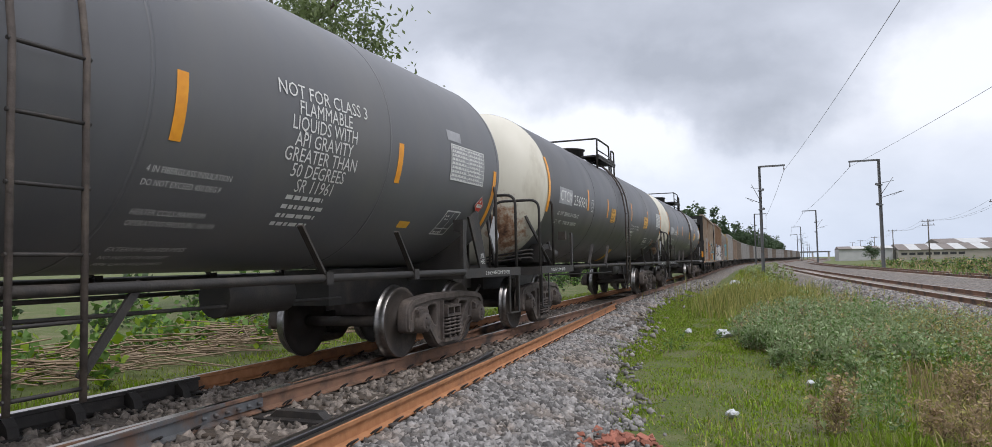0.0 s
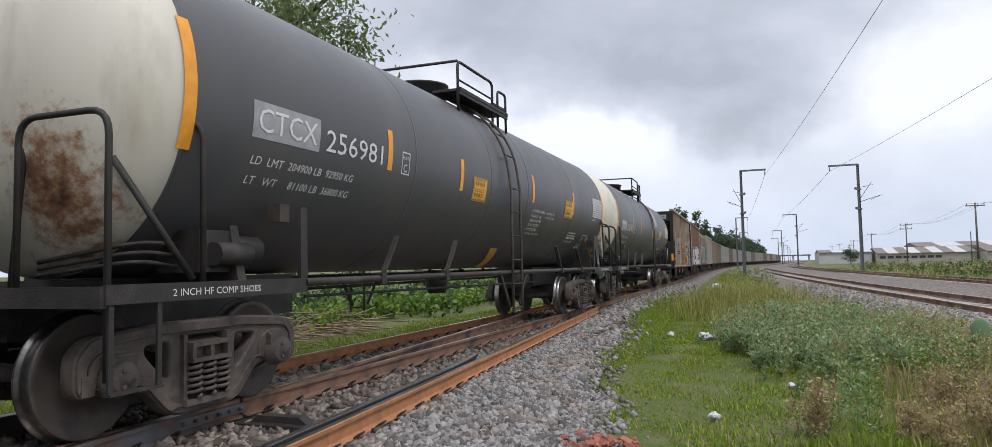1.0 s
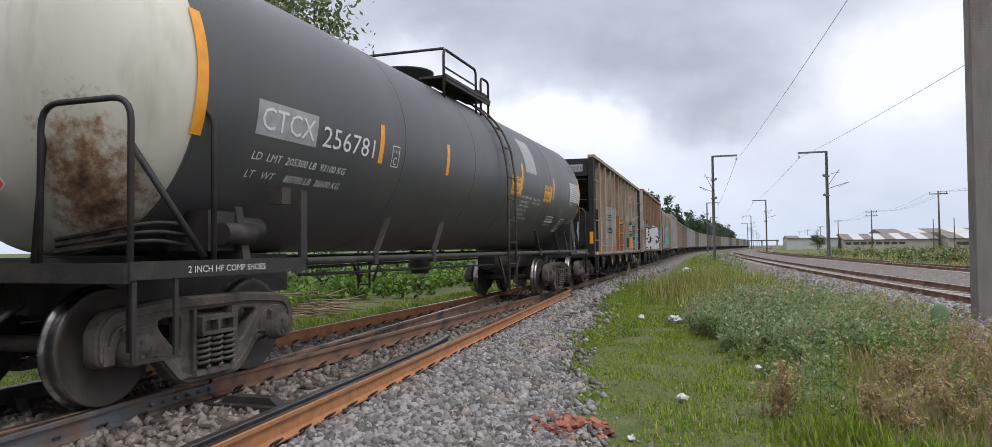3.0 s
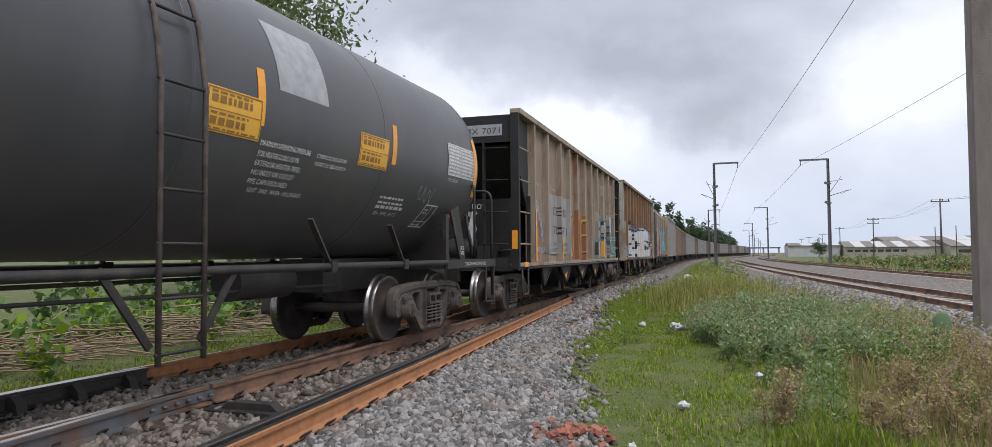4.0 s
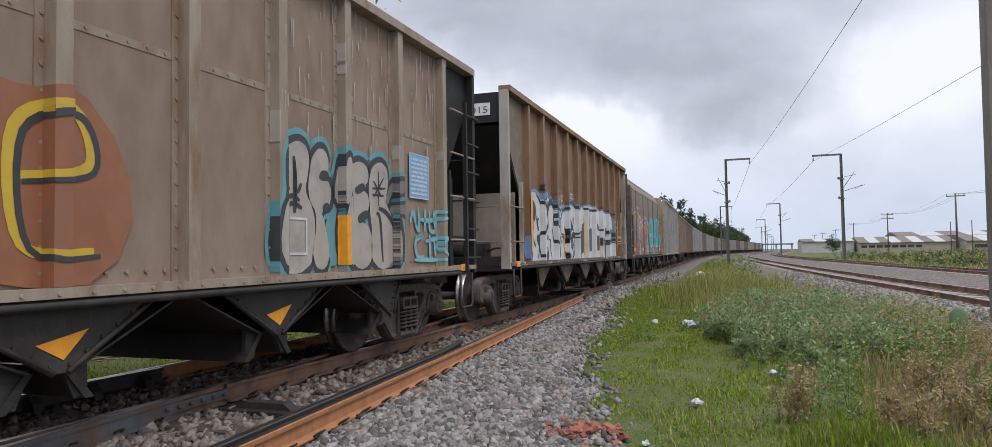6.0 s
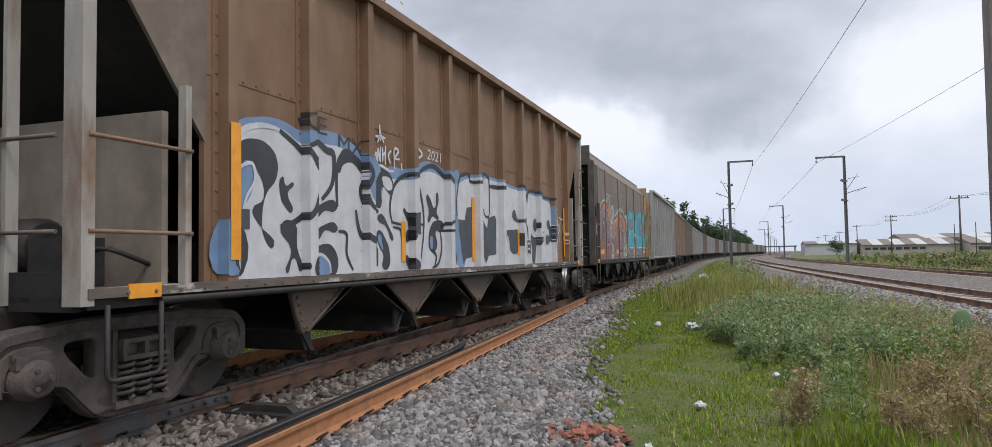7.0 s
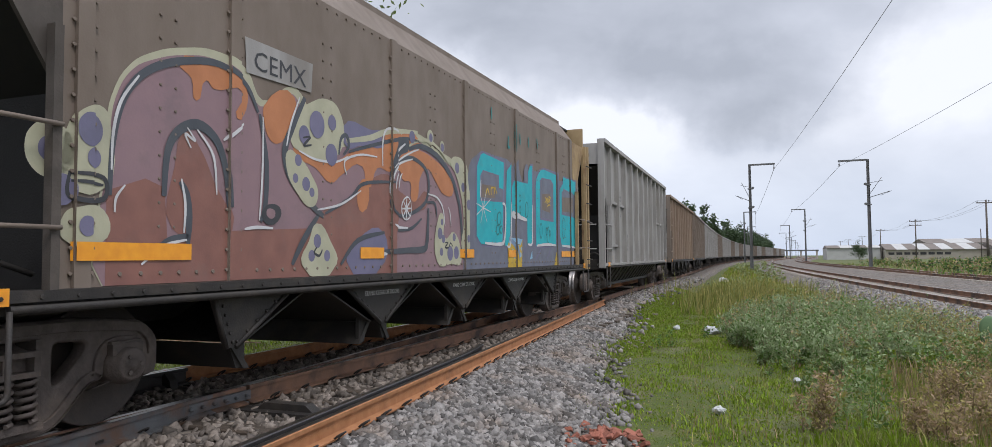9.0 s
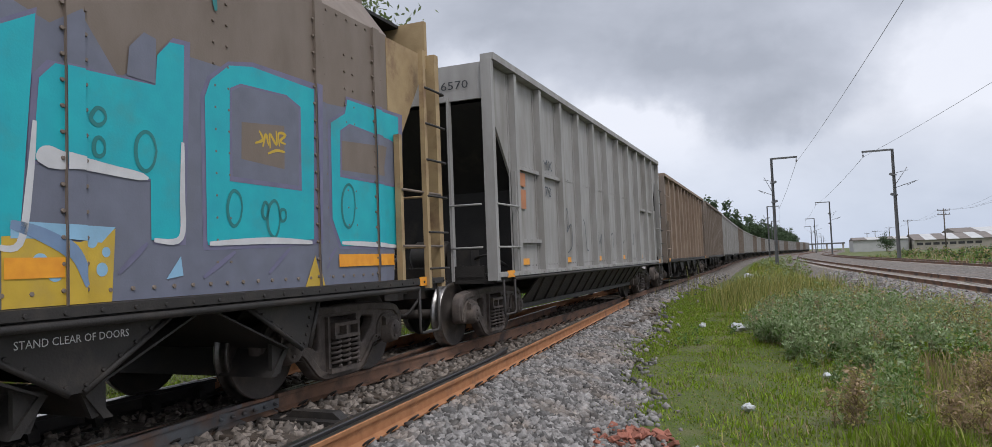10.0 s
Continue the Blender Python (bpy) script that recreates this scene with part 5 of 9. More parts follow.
M_DARKEND = mat("end_dark", (0.085, 0.071, 0.06), (0.062, 0.052, 0.044), 5, 0.72, stain=(0.12, 0.1, 0.085), stain_scale=1.6, stain_at=0.62, bump=0.15)
M_POSTPALE = mat("pale_grey_post", (0.4, 0.37, 0.33), (0.31, 0.28, 0.245), 6, 0.75, stain=(0.2, 0.12, 0.07), stain_scale=2.2, stain_at=0.62, stretch=(1, 1, 0.3), bump=0.15)
M_WORNSILL = mat("worn_sill", (0.16, 0.125, 0.1), (0.1, 0.078, 0.063), 5, 0.75, stain=(0.5, 0.48, 0.45), stain_scale=3.0, stain_at=0.6, stretch=(1, 0.5, 2), bump=0.2, hard=0.04)
M_OCHRE = mat("ochre_end", (0.4, 0.29, 0.15), (0.33, 0.23, 0.12), 6, 0.75, stain=(0.2, 0.12, 0.07), stain_scale=2.0, stain_at=0.6, bump=0.15)
M_ENDLIGHT = mat("bulkhead_brown", (0.34, 0.29, 0.23), (0.28, 0.235, 0.19), 4, 0.75, stain=(0.1, 0.08, 0.065), stain_scale=1.3, stain_at=0.6, bump=0.12, hard=0.2)
M_PALEPOST = mat("pale_post", (0.33, 0.27, 0.21), (0.26, 0.205, 0.155), 6, 0.75, stain=(0.2, 0.11, 0.06), stain_scale=2.4, stain_at=0.6, stretch=(1, 1, 0.3), bump=0.15)

# ---- the train ----
MOVERS = []  # thing, its middle along the line at the start, half its truck spacing, its wheelsets


def enlist(car, s, half, wheels):
    car.matrix_basis = car_pose(s, half)
    MOVERS.append((car, s, half, wheels))


TANK_AT = (2.54, 19.84, 37.2)
HOP_AT = [53.6, 69.25, 84.9, 100.6] + [100.6 + 15.62 * k for k in range(1, 29)]
tank_a, wa = tank_car("black tank car with white warning lettering", True, 0.13, paint_m=M_TANKDUSTY)
enlist(tank_a, TANK_AT[0], TANK_TRUCK, wa)
tank_b, wb = tank_car("black tank car with a rust-stained cream end", True, -0.1, M_CREAM_RUST)
enlist(tank_b, TANK_AT[1], TANK_TRUCK, wb)
tank_c, wc = tank_car("black tank car with a soot-stained cream end", True, 0.74, M_CREAM_SOOT)
enlist(tank_c, TANK_AT[2], TANK_TRUCK, wc)

RIBS13 = [-5.75, -4.53, -3.17, -2.1, -1.05, 0.05, 1.15, 2.25, 3.37, 4.58, 5.9]
RIBS11 = [-5.65 + 1.13 * k for k in range(11)]
hop_a = Hopper("tan ribbed hopper car with black ends and graffiti", M_TAN, M_BLACK_AND_SHADE, M_UNDER, RIBS13, rib_m=M_PALEPOST, low_in=0.5, inset=1.05, sill_m=M_PALEPOST, marks=True)
# black band and low ends darken the end openings of these cars
hop_b = Hopper("brown ribbed hopper car with white graffiti lettering", M_BROWN, M_BROWNEND, M_UNDER, RIBS11, sill_m=M_WORNSILL, low_end=M_ENDLIGHT, rear=M_PALEPOST, rear_gusset=M_BROWN, post_m=M_POSTPALE, low_in=0.75, band=M_BLACK_AND_SHADE, top=4.07)
hop_c = Hopper("dark brown covered hopper car with purple and teal graffiti", M_UMBER, M_DARKEND, M_UNDER, [-5.88, -4.52, -1.9, 0.18, 2.33, 4.8, 5.8], roofed=True, inset=0.95, top=4.18, rear=M_OCHRE, low_end=M_BLACK_AND_SHADE)
hop_d = Hopper("pale grey ribbed hopper car with black end openings", M_GREYSIDE, M_GREYSIDE, M_UNDER, [-6.05 + 1.2 * k for k in range(10)] + [5.8], sill_m=M_GREYSIDE, trough=True, top=4.12, low_end=M_BLACK_AND_SHADE)
hop_e = Hopper("plain brown ribbed hopper car", M_TAN, M_UMBER, M_UNDER, RIBS13)
for h, s in zip((hop_a, hop_b, hop_c, hop_d, hop_e), HOP_AT):
    enlist(h.car, s, HOP_TRUCK, h.wheels)
far_a = Hopper("weathered brown hopper car far down the train", M_UMBER, M_UMBER, M_UNDER, RIBS13, detail=False, group="far cars of the train")
far_b = Hopper("pale weathered hopper car far down the train", M_GREYSIDE, M_GREYSIDE, M_UNDER, RIBS13, detail=False, group="far cars of the train")
enlist(far_a.car, HOP_AT[5], HOP_TRUCK, [])
enlist(far_b.car, HOP_AT[6], HOP_TRUCK, [])
for k, s in enumerate(HOP_AT[7:26]):
    src = (far_b, far_a, far_b, far_b, far_a)[k % 5]
    c = copy_thing(src.car, Matrix())
    enlist(c, s, HOP_TRUCK, [])

# ---- lettering and marks of the tank cars ----
def strips(car, rows):
    for y, arc, h in rows:
        tank_patch(car, "reflector", y, arc, 0.11, h, M_ORANGE, "orange reflective strip")


def placard_on_tank(car, y, arc, size, label="red hazard placard"):
    a = arc / TANK_R
    r = TANK_R + 0.03
    m = pose(r * math.cos(a), y, TANK_Z + r * math.sin(a), 90, 0, 90) @ pose(0, 0, 0, math.degrees(-a), 0, 0)
    return diamond_placard(car, m, size, label)


def data_table(car, y, arc, w=1.1, h=0.48):
    tank_patch(car, "data_panel", y, arc, w, h, M_GREYPATCH, "grey data panel with ruled lines", 0.003)
    part("panel_ruling", wrap_bm(frame_bm(w, h, 0.014, (0.5, 0.68, 0.84), [k / 9 for k in range(1, 9)]), y, arc, 0.007), M_WHITE, car)
    tank_bars(car, y + 0.04, arc + h - 0.045, w * 0.46, 9, h / 9, 0.022, M_WHITE, 3)
    tank_bars(car, y + w * 0.53, arc + h - 0.045, w * 0.42, 9, h / 9, 0.018, M_WHITE, 4)


def frame_box(car, y, arc):
    bm = frame_bm(0.42, 0.4, 0.022, (0.55,), (0.26,))
    for v in bm.verts:
        v.co.x += v.co.y * 0.35
    part("stencil_frame", wrap_bm(bm, y, arc, 0.007), M_WHITE, car, "white stencilled frame")
    tank_bars(car, y + 0.16, arc + 0.3, 0.14, 2, 0.05, 0.025, M_WHITE, 7)
    tank_bars(car, y + 0.06, arc + 0.035, 0.3, 1, 0.05, 0.03, M_WHITE, 8)


def yellow_sign(car, y, arc, w, h):
    tank_patch(car, "yellow_sign", y, arc, w, h, M_YELLOW, "yellow emergency sign", 0.004)
    part("sign_border", wrap_bm(frame_bm(w - 0.02, h - 0.02, 0.012, (), (0.5,)), y + 0.01, arc + 0.01, 0.008), M_SIGNTEXT, car)
    for k, (dy, th) in enumerate(((0.86, 0.02), (0.66, 0.06), (0.4, 0.02), (0.18, 0.06), (0.07, 0.015))):
        tank_bars(car, y + 0.06, arc + h * dy, w * 0.85, 1, 0.1, th * h / 0.38, M_SIGNTEXT, 11 + k)


def centred(words, y, arc, size, car, width, step):
    for k, line in enumerate(words):
        bm = text_bm(line, size)
        xs = [v.co.x for v in bm.verts]
        sc = min(1.0, width / (max(xs) - min(xs))) if k == 0 else 0.86
        mid = (max(xs) + min(xs)) / 2
        for v in bm.verts:
            v.co.x = (v.co.x - mid) * sc
        part("lettering", wrap_bm(bm, y, arc - k * step, 0.008), M_WHITE, car, "white painted warning")


# first car
c = tank_a
strips(c, [(1.36, -0.5, 0.52), (4.58, -0.5, 0.46)])
tank_patch(c, "reflector", 7.42, -1.0, 0.11, 0.95, M_ORANGE, "orange reflective strip")
centred(["NOT FOR CLASS 3", "FLAMMABLE", "LIQUIDS WITH", "API GRAVITY", "GREATER THAN", "50 DEGREES", "SR 11961"], 3.2, 0.1, 0.185, c, 1.42, 0.143)
tank_bars(c, 2.85, -0.84, 0.75, 4, 0.1, 0.045, M_WHITE, 21)
tank_text(c, "4 IN FIBERGLASS INSULATION", 1.25, -0.75, 0.075, 0.85)
tank_text(c, "DO NOT EXCEED 450 DEG F", 1.25, -0.86, 0.075, 0.78)
tank_text(c, "HEATER COILS MAXIMUM", 1.3, -1.12, 0.08, 0.72)
tank_text(c, "OPERATING PRESSURE 150 PSI", 1.32, -1.23, 0.08, 0.88)
tank_text(c, "EXTERIOR HEATER PIPES", 1.38, -1.55, 0.085, 0.76)
tank_text(c, "NO INLET OR OUTLET", 1.4, -1.68, 0.085, 0.66)
tank_text(c, "PIPE CAPS REQUIRED", 1.45, -1.81, 0.085, 0.66)
data_table(c, 5.95, -0.32)
tank_patch(c, "blank_patch", 5.88, 0.2, 0.42, 0.14, M_GREYPATCH, "faded grey patch")
frame_box(c, 6.05, -1.13)
placard_on_tank(c, 7.05, -0.6, 0.3)
tank_patch(c, "small_sign", 5.1, -1.06, 0.26, 0.1, M_YELLOW)

# second and third cars
for c, number, ld, lt, dz, dx in ((tank_b, "256981", "LD  LMT  204900 LB  92950 KG", "LT   WT     81100 LB  36800 KG", 0.0, -0.55), (tank_c, "256781", "LD  LMT  205300 LB  93100 KG", "LT   WT     80700 LB  36600 KG", -0.1, 0.0)):
    tank_patch(c, "number_panel", -6.45, -0.28 + dz, 0.98, 0.32, M_GREYPATCH, "grey panel behind the lettering", 0.003)
    tank_text(c, "CTCX", -6.4, -0.22 + dz, 0.3, 0.86)
    tank_text(c, number, -5.38, -0.25 + dz, 0.31, 1.12)
    tank_text(c, ld, -6.42, -0.51 + dz, 0.11, 1.62, slant=0.15)
    tank_text(c, lt, -6.42, -0.69 + dz, 0.11, 1.62, slant=0.15)
    strips(c, [(-4.12, -0.29 + dz, 0.47), (-2.0, -0.34, 0.46), (1.95 + dx, -0.25, 0.52), (4.6 + 0.35 * dx, -0.3, 0.5)])
    part("stencil_frame", wrap_bm(frame_bm(0.2, 0.27, 0.014), -3.78, -0.3 + dz, 0.007), M_WHITE, c)
    tank_text(c, "C", -3.74, -0.27 + dz, 0.14)
    tank_text(c, "PLATE", -3.765, -0.12 + dz, 0.055, 0.17)
    tank_patch(c, "reflector", -7.24, -0.5, 0.13, 1.04, M_ORANGE, "orange reflective strip at the seam", 0.009)
    tank_patch(c, "reflector", 7.48, -0.5, 0.12, 0.95, M_ORANGE, "orange reflective strip at the seam", 0.009)
    yellow_sign(c, 3.8 if c is tank_c else 3.75, -0.4, 0.7, 0.38)
    tank_text(c, "MAXIMUM OPERATING PRESSURE\nFOR HEATER COILS 150 PSI", 2.05 + dx, -0.42, 0.075, 0.8, spacing=1.35)
    tank_text(c, "EXTERIOR HEATER PIPES\nNO INLET OR OUTLET\nPIPE CAPS REQUIRED", 2.05 + dx, -0.61, 0.075, 0.7, spacing=1.2)
    tank_text(c, "VENT  TANK  WHEN  UNLOADING", 2.1 + dx, -0.88, 0.07, 0.85, slant=0.15)
    tank_text(c, "4\" FIBERGLASS INSULATION\nDO NOT EXCEED 450 DEG F", 2.97 + dx, -0.42, 0.06, 0.6, spacing=1.4)
    tank_bars(c, 4.58, -0.74, 0.9, 2, 0.07, 0.03, M_WHITE, 31)
    tank_text(c, "TRN - TMMX   09-2013", 4.6, -0.98, 0.075, 0.62, slant=0.2)
    tank_bars(c, 4.58, -0.88, 0.85, 1, 0.07, 0.045, M_WHITE, 33)
    data_table(c, 6.4, -0.24)
    tank_text(c, "CTCX " + number, 6.42, -0.33, 0.065, 0.4)
    frame_box(c, 5.85, -1.13)
    placard_on_tank(c, 6.42 if c is tank_b else 6.95, -0.85, 0.3)
yellow_sign(tank_b, -1.5, -0.44, 0.55, 0.36)
yellow_sign(tank_c, 1.3, -0.4, 0.72, 0.38)
tank_patch(tank_c, "repaint_patch", 2.28, 0.13, 0.85, 0.76, M_GREYPATCH, "dull grey repainted patch", 0.003)
bm = patch_bm(0.34, 0.75)
for v in bm.verts:
    v.co.x += 0.9 - v.co.y * 1.1
part("yellow_tag", wrap_bm(bm, 0.35, -2.0, 0.006), M_YELLOW, tank_b, "yellow notice with print")
# scribbled tag beside the frame of the third car
bm = bmesh.new()
pts = [(0.0 + 0.05 * k + 0.02 * math.sin(k * 2.3), 0.12 + 0.13 * math.sin(k * 1.9)) for k in range(12)]
for a, b in zip(pts, pts[1:]):
    n = Vector((-(b[1] - a[1]), b[0] - a[0])).normalized() * 0.006
    bm.faces.new([bm.verts.new((p[0] + q * n.x, p[1] + q * n.y, 0)) for p, q in ((a, 1), (b, 1), (b, -1), (a, -1))])
part("scratched_tag", wrap_bm(bm, 5.55, -0.72, 0.007), M_GREYPATCH, tank_c)


def end_marks(car, seed, soot):
    """Stain, number and placards on the cream end, which bulges towards the camera."""
    def on_head(x, z, out):
        r = min(math.hypot(x, z - TANK_Z) / TANK_R, 0.995)
        return Vector((x, TANK_SHIFT - TANK_HALF - TANK_HEAD * math.sqrt(1 - r * r) - out, z))

    for words, size, x0, z0 in ((("256981" if not soot else "256781"), 0.2, -0.95, 3.22), ("GAL", 0.14, -0.4, 3.0), ("ONE DFT CA", 0.09, -1.0, 2.1), ("36\" IW CLASS WHLS", 0.09, -1.0, 1.99), ("SPRG D-5", 0.09, -1.0, 1.88), ("BF BM AAR 24", 0.09, -1.0, 1.77)):
        bm = text_bm(words, size)
        for v in bm.verts:
            v.co = on_head(x0 + v.co.x, z0 + v.co.y, 0.012)
        part("lettering", bm, M_DARKTEXT, car, "dark end lettering")
    diamond_placard(car, pose(0.1, TANK_SHIFT - TANK_HALF - TANK_HEAD - 0.03, 1.72, 90, 0, 0), 0.36, "red hazard placard")
    bm = bmesh.new()
    add_prism(bm, [(-0.45, 1.52), (-0.22, 1.75), (0.01, 1.52), (-0.22, 1.29)], "y", TANK_SHIFT - TANK_HALF - TANK_HEAD - 0.05, TANK_SHIFT - TANK_HALF - TANK_HEAD - 0.03)
    part("placard_holder", bm, M_UNDER, car)


end_marks(tank_b, 5, False)
end_marks(tank_c, 8, True)

# grey diamond holder and jacking plate at the trailing end of every tank car
for c in (tank_a, tank_b, tank_c):
    bm = bmesh.new()
    add_prism(bm, [(7.25, 1.62), (7.42, 1.9), (7.59, 1.62), (7.42, 1.34)], "x", 1.44, 1.46)
    part("placard_holder", bm, M_GREYPATCH, c, "empty grey placard holder")
    bm = bmesh.new()
    add_prism(bm, [(6.55, 1.85), (6.85, 1.95), (7.1, 1.35), (7.15, 1.08), (6.95, 1.08)], "x", 1.40, 1.43)
    part("jacking_plate", bm, M_UNDER, c)
    bm = text_bm("JACK\nHERE", 0.085)
    for v in bm.verts:
        v.co = (1.434, 6.93 + v.co.x * 0.7, 1.28 + v.co.y)
    part("lettering", bm, M_WHITE, c)

# ---- lettering and spray paint on the hopper cars ----
def paint(name, c, c2=None):
    return mat(name, c, c2 or tuple(v * 0.85 for v in c), 5, 0.62, stain=tuple(v * 0.72 + 0.03 for v in c), stain_scale=2.2, stain_at=0.62, bump=0.06)


P_WHITE = paint("spray_white", (0.62, 0.62, 0.63))
P_BLACK = paint("spray_black", (0.035, 0.037, 0.042), (0.05, 0.052, 0.06))
P_SLATE = paint("spray_slate", (0.07, 0.08, 0.095))
P_BLUE = paint("spray_blue", (0.2, 0.3, 0.45), (0.16, 0.24, 0.38))
P_SKY = paint("spray_sky", (0.28, 0.5, 0.68))
P_TAGCYAN = paint("spray_tag_cyan", (0.2, 0.46, 0.52))
P_CYAN = paint("spray_cyan", (0.13, 0.33, 0.37))
P_PALE = paint("spray_pale", (0.36, 0.32, 0.28), (0.42, 0.38, 0.34))
P_TEAL = paint("spray_teal", (0.01, 0.42, 0.47), (0.015, 0.36, 0.43))
P_VIOLET = paint("spray_violet", (0.14, 0.135, 0.22), (0.18, 0.17, 0.26))
P_GREYBLUE = paint("spray_greyblue", (0.16, 0.17, 0.22))
P_MAROON = paint("spray_maroon", (0.26, 0.118, 0.092), (0.21, 0.097, 0.078))
P_MAUVE = paint("spray_mauve", (0.25, 0.16, 0.18), (0.28, 0.18, 0.195))
P_ORANGE = paint("spray_orange", (0.5, 0.2, 0.085))
P_CREAM = paint("spray_cream", (0.46, 0.45, 0.32))
P_GREEN = paint("spray_green", (0.02, 0.2, 0.2))
P_RUST = paint("spray_rust", (0.3, 0.12, 0.06))
P_YELLOW = paint("spray_yellow", (0.6, 0.4, 0.04))


def line_bm(pts, width, closed=False, taper=True):
    """A brush stroke through the points."""
    pts = [Vector((*p, 0)) for p in pts]
    fine = []
    n = len(pts)
    for i in range(n - 1):
        p0, p1, p2, p3 = pts[max(i - 1, 0)], pts[i], pts[i + 1], pts[min(i + 2, n - 1)]
        for k in range(6):
            t = k / 6
            fine.append(0.5 * ((2 * p1) + (p2 - p0) * t + (2 * p0 - 5 * p1 + 4 * p2 - p3) * t * t + (3 * p1 - p0 - 3 * p2 + p3) * t ** 3))
    fine.append(pts[-1])
    bm = bmesh.new()
    last = None
    m = len(fine)
    for i, p in enumerate(fine):
        d = fine[min(i + 1, m - 1)] - fine[max(i - 1, 0)]
        nrm = Vector((-d.y, d.x, 0)).normalized()
        w = width / 2 * (1 if not taper else 0.55 + 0.45 * math.sin(math.pi * i / (m - 1)))
        pair = (bm.verts.new(p + nrm * w), bm.verts.new(p - nrm * w))
        if last:
            bm.faces.new((last[0], pair[0], pair[1], last[1]))
        last = pair
    return bm


def blob(h, loop, m, lift=0.006, label="", smooth=True, ribs=True, holes=()):
    bm = shape_bm([loop, *holes], smooth=smooth)
    return h.drape(bm, m, "spray_paint", label, lift, ribs)


def line(h, loop, w, m, lift=0.012, ribs=True):
    return h.drape(line_bm(loop, w), m, "spray_line", "", lift, ribs)


def words(h, text, y, z, size, m, width=None, lift=0.006, ribs=True, label="painted lettering", slant=0.0):
    bm = text_bm(text, size, width)
    for v in bm.verts:
        v.co.x += y + slant * v.co.y
        v.co.y += z
    return h.drape(bm, m, "lettering", label, lift, ribs)


def rect(h, y0, y1, z0, z1, m, lift=0.006, label="", name="sign", ribs=True):
    bm = bmesh.new()
    bm.faces.new([bm.verts.new(p) for p in ((y0, z0, 0), (y1, z0, 0), (y1, z1, 0), (y0, z1, 0))])
    return h.drape(bm, m, name, label, lift, ribs)


def dots(h, spots, m, lift=0.014, ribs=True):
    for y, z, r in spots:
        blob(h, [(y + r * math.cos(a * math.tau / 8), z + r * 1.1 * math.sin(a * math.tau / 8)) for a in range(8)], m, lift, ribs=ribs)


# -- white lettering on the brown car
h = hop_b
TOPLINE = [(-5.33, 2.1), (-5.2, 2.35), (-4.93, 2.45), (-4.6, 2.48), (-4.25, 2.43), (-3.85, 2.5), (-3.45, 2.47), (-3.05, 2.28), (-2.85, 2.0), (-2.6, 2.25), (-2.05, 2.3), (-1.4, 2.48), (-0.45, 2.34), (0.0, 2.43), (0.9, 2.5), (2.15, 2.45), (4.45, 2.38), (4.72, 2.3)]
blob(h, [(-5.27, 1.03), (-5.37, 1.5)] + TOPLINE + [(4.83, 1.9), (4.84, 1.4), (4.85, 1.03)], P_BLUE, 0.004, "blue spray haze round white letters")
blob(h, [(-5.2, 1.04), (-5.3, 1.6), (-5.2, 2.22), (-4.93, 2.37), (-4.6, 2.4), (-4.25, 2.3), (-3.85, 2.36), (-3.45, 2.34), (-3.1, 2.18), (-2.87, 1.86), (-2.6, 2.1), (-2.05, 2.16), (-1.4, 2.34), (-0.5, 2.25), (0.0, 2.38), (0.85, 2.45), (2.15, 2.4), (4.4, 2.32), (4.68, 2.26), (4.76, 1.9), (4.78, 1.4), (4.8, 1.04)], P_WHITE, 0.008, "large white bubble letters")
blob(h, [(-5.32, 1.55), (-5.31, 1.82), (-5.26, 1.98), (-5.11, 2.13), (-4.95, 1.99), (-5.00, 1.79), (-5.11, 1.65), (-5.30, 1.50)], P_BLUE, 0.01)
blob(h, [(-3.08, 2.32), (-2.75, 2.27), (-2.79, 1.80), (-3.08, 1.86), (-3.15, 2.08)], P_BLUE, 0.01)
blob(h, [(-5.48, 1.13), (-5.40, 1.54), (-5.32, 1.58), (-5.29, 1.10)], P_BLUE, 0.01)
blob(h, [(-5.31, 1.97), (-5.18, 2.18), (-4.97, 2.25), (-4.78, 2.22), (-4.66, 2.11), (-4.67, 1.93), (-4.81, 1.78), (-4.87, 1.57), (-4.85, 1.41), (-4.71, 1.31), (-4.93, 1.52), (-5.00, 1.63), (-4.85, 1.74), (-4.95, 1.99), (-5.09, 2.05), (-5.26, 1.86)], P_BLACK, 0.012)
blob(h, [(-5.30, 1.46), (-5.17, 1.51), (-5.12, 1.09), (-5.27, 1.08)], P_BLACK, 0.012)
blob(h, [(-4.58, 1.96), (-4.53, 1.88), (-4.41, 1.91), (-4.50, 1.81), (-4.43, 1.64), (-4.56, 1.70), (-4.60, 1.75)], P_BLACK, 0.012)
blob(h, [(-4.61, 1.50), (-4.39, 1.53), (-4.36, 1.31), (-4.29, 1.08), (-4.41, 1.21), (-4.52, 1.07), (-4.45, 1.28)], P_BLACK, 0.012)
blob(h, [(-4.05, 1.62), (-3.89, 1.77), (-3.66, 1.75), (-3.69, 1.69), (-3.89, 1.68)], P_BLACK, 0.012)
blob(h, [(-4.07, 1.41), (-3.89, 1.54), (-3.66, 1.53), (-3.67, 1.48), (-3.89, 1.48), (-4.02, 1.38)], P_BLACK, 0.012)
blob(h, [(-4.20, 1.05), (-4.15, 1.24), (-3.99, 1.33), (-3.72, 1.30), (-3.67, 1.06)], P_BLACK, 0.012)
blob(h, [(-3.63, 2.23), (-3.51, 2.36), (-3.29, 2.31), (-3.12, 2.15), (-3.35, 2.23), (-3.54, 2.18), (-3.63, 2.09)], P_BLACK, 0.012)
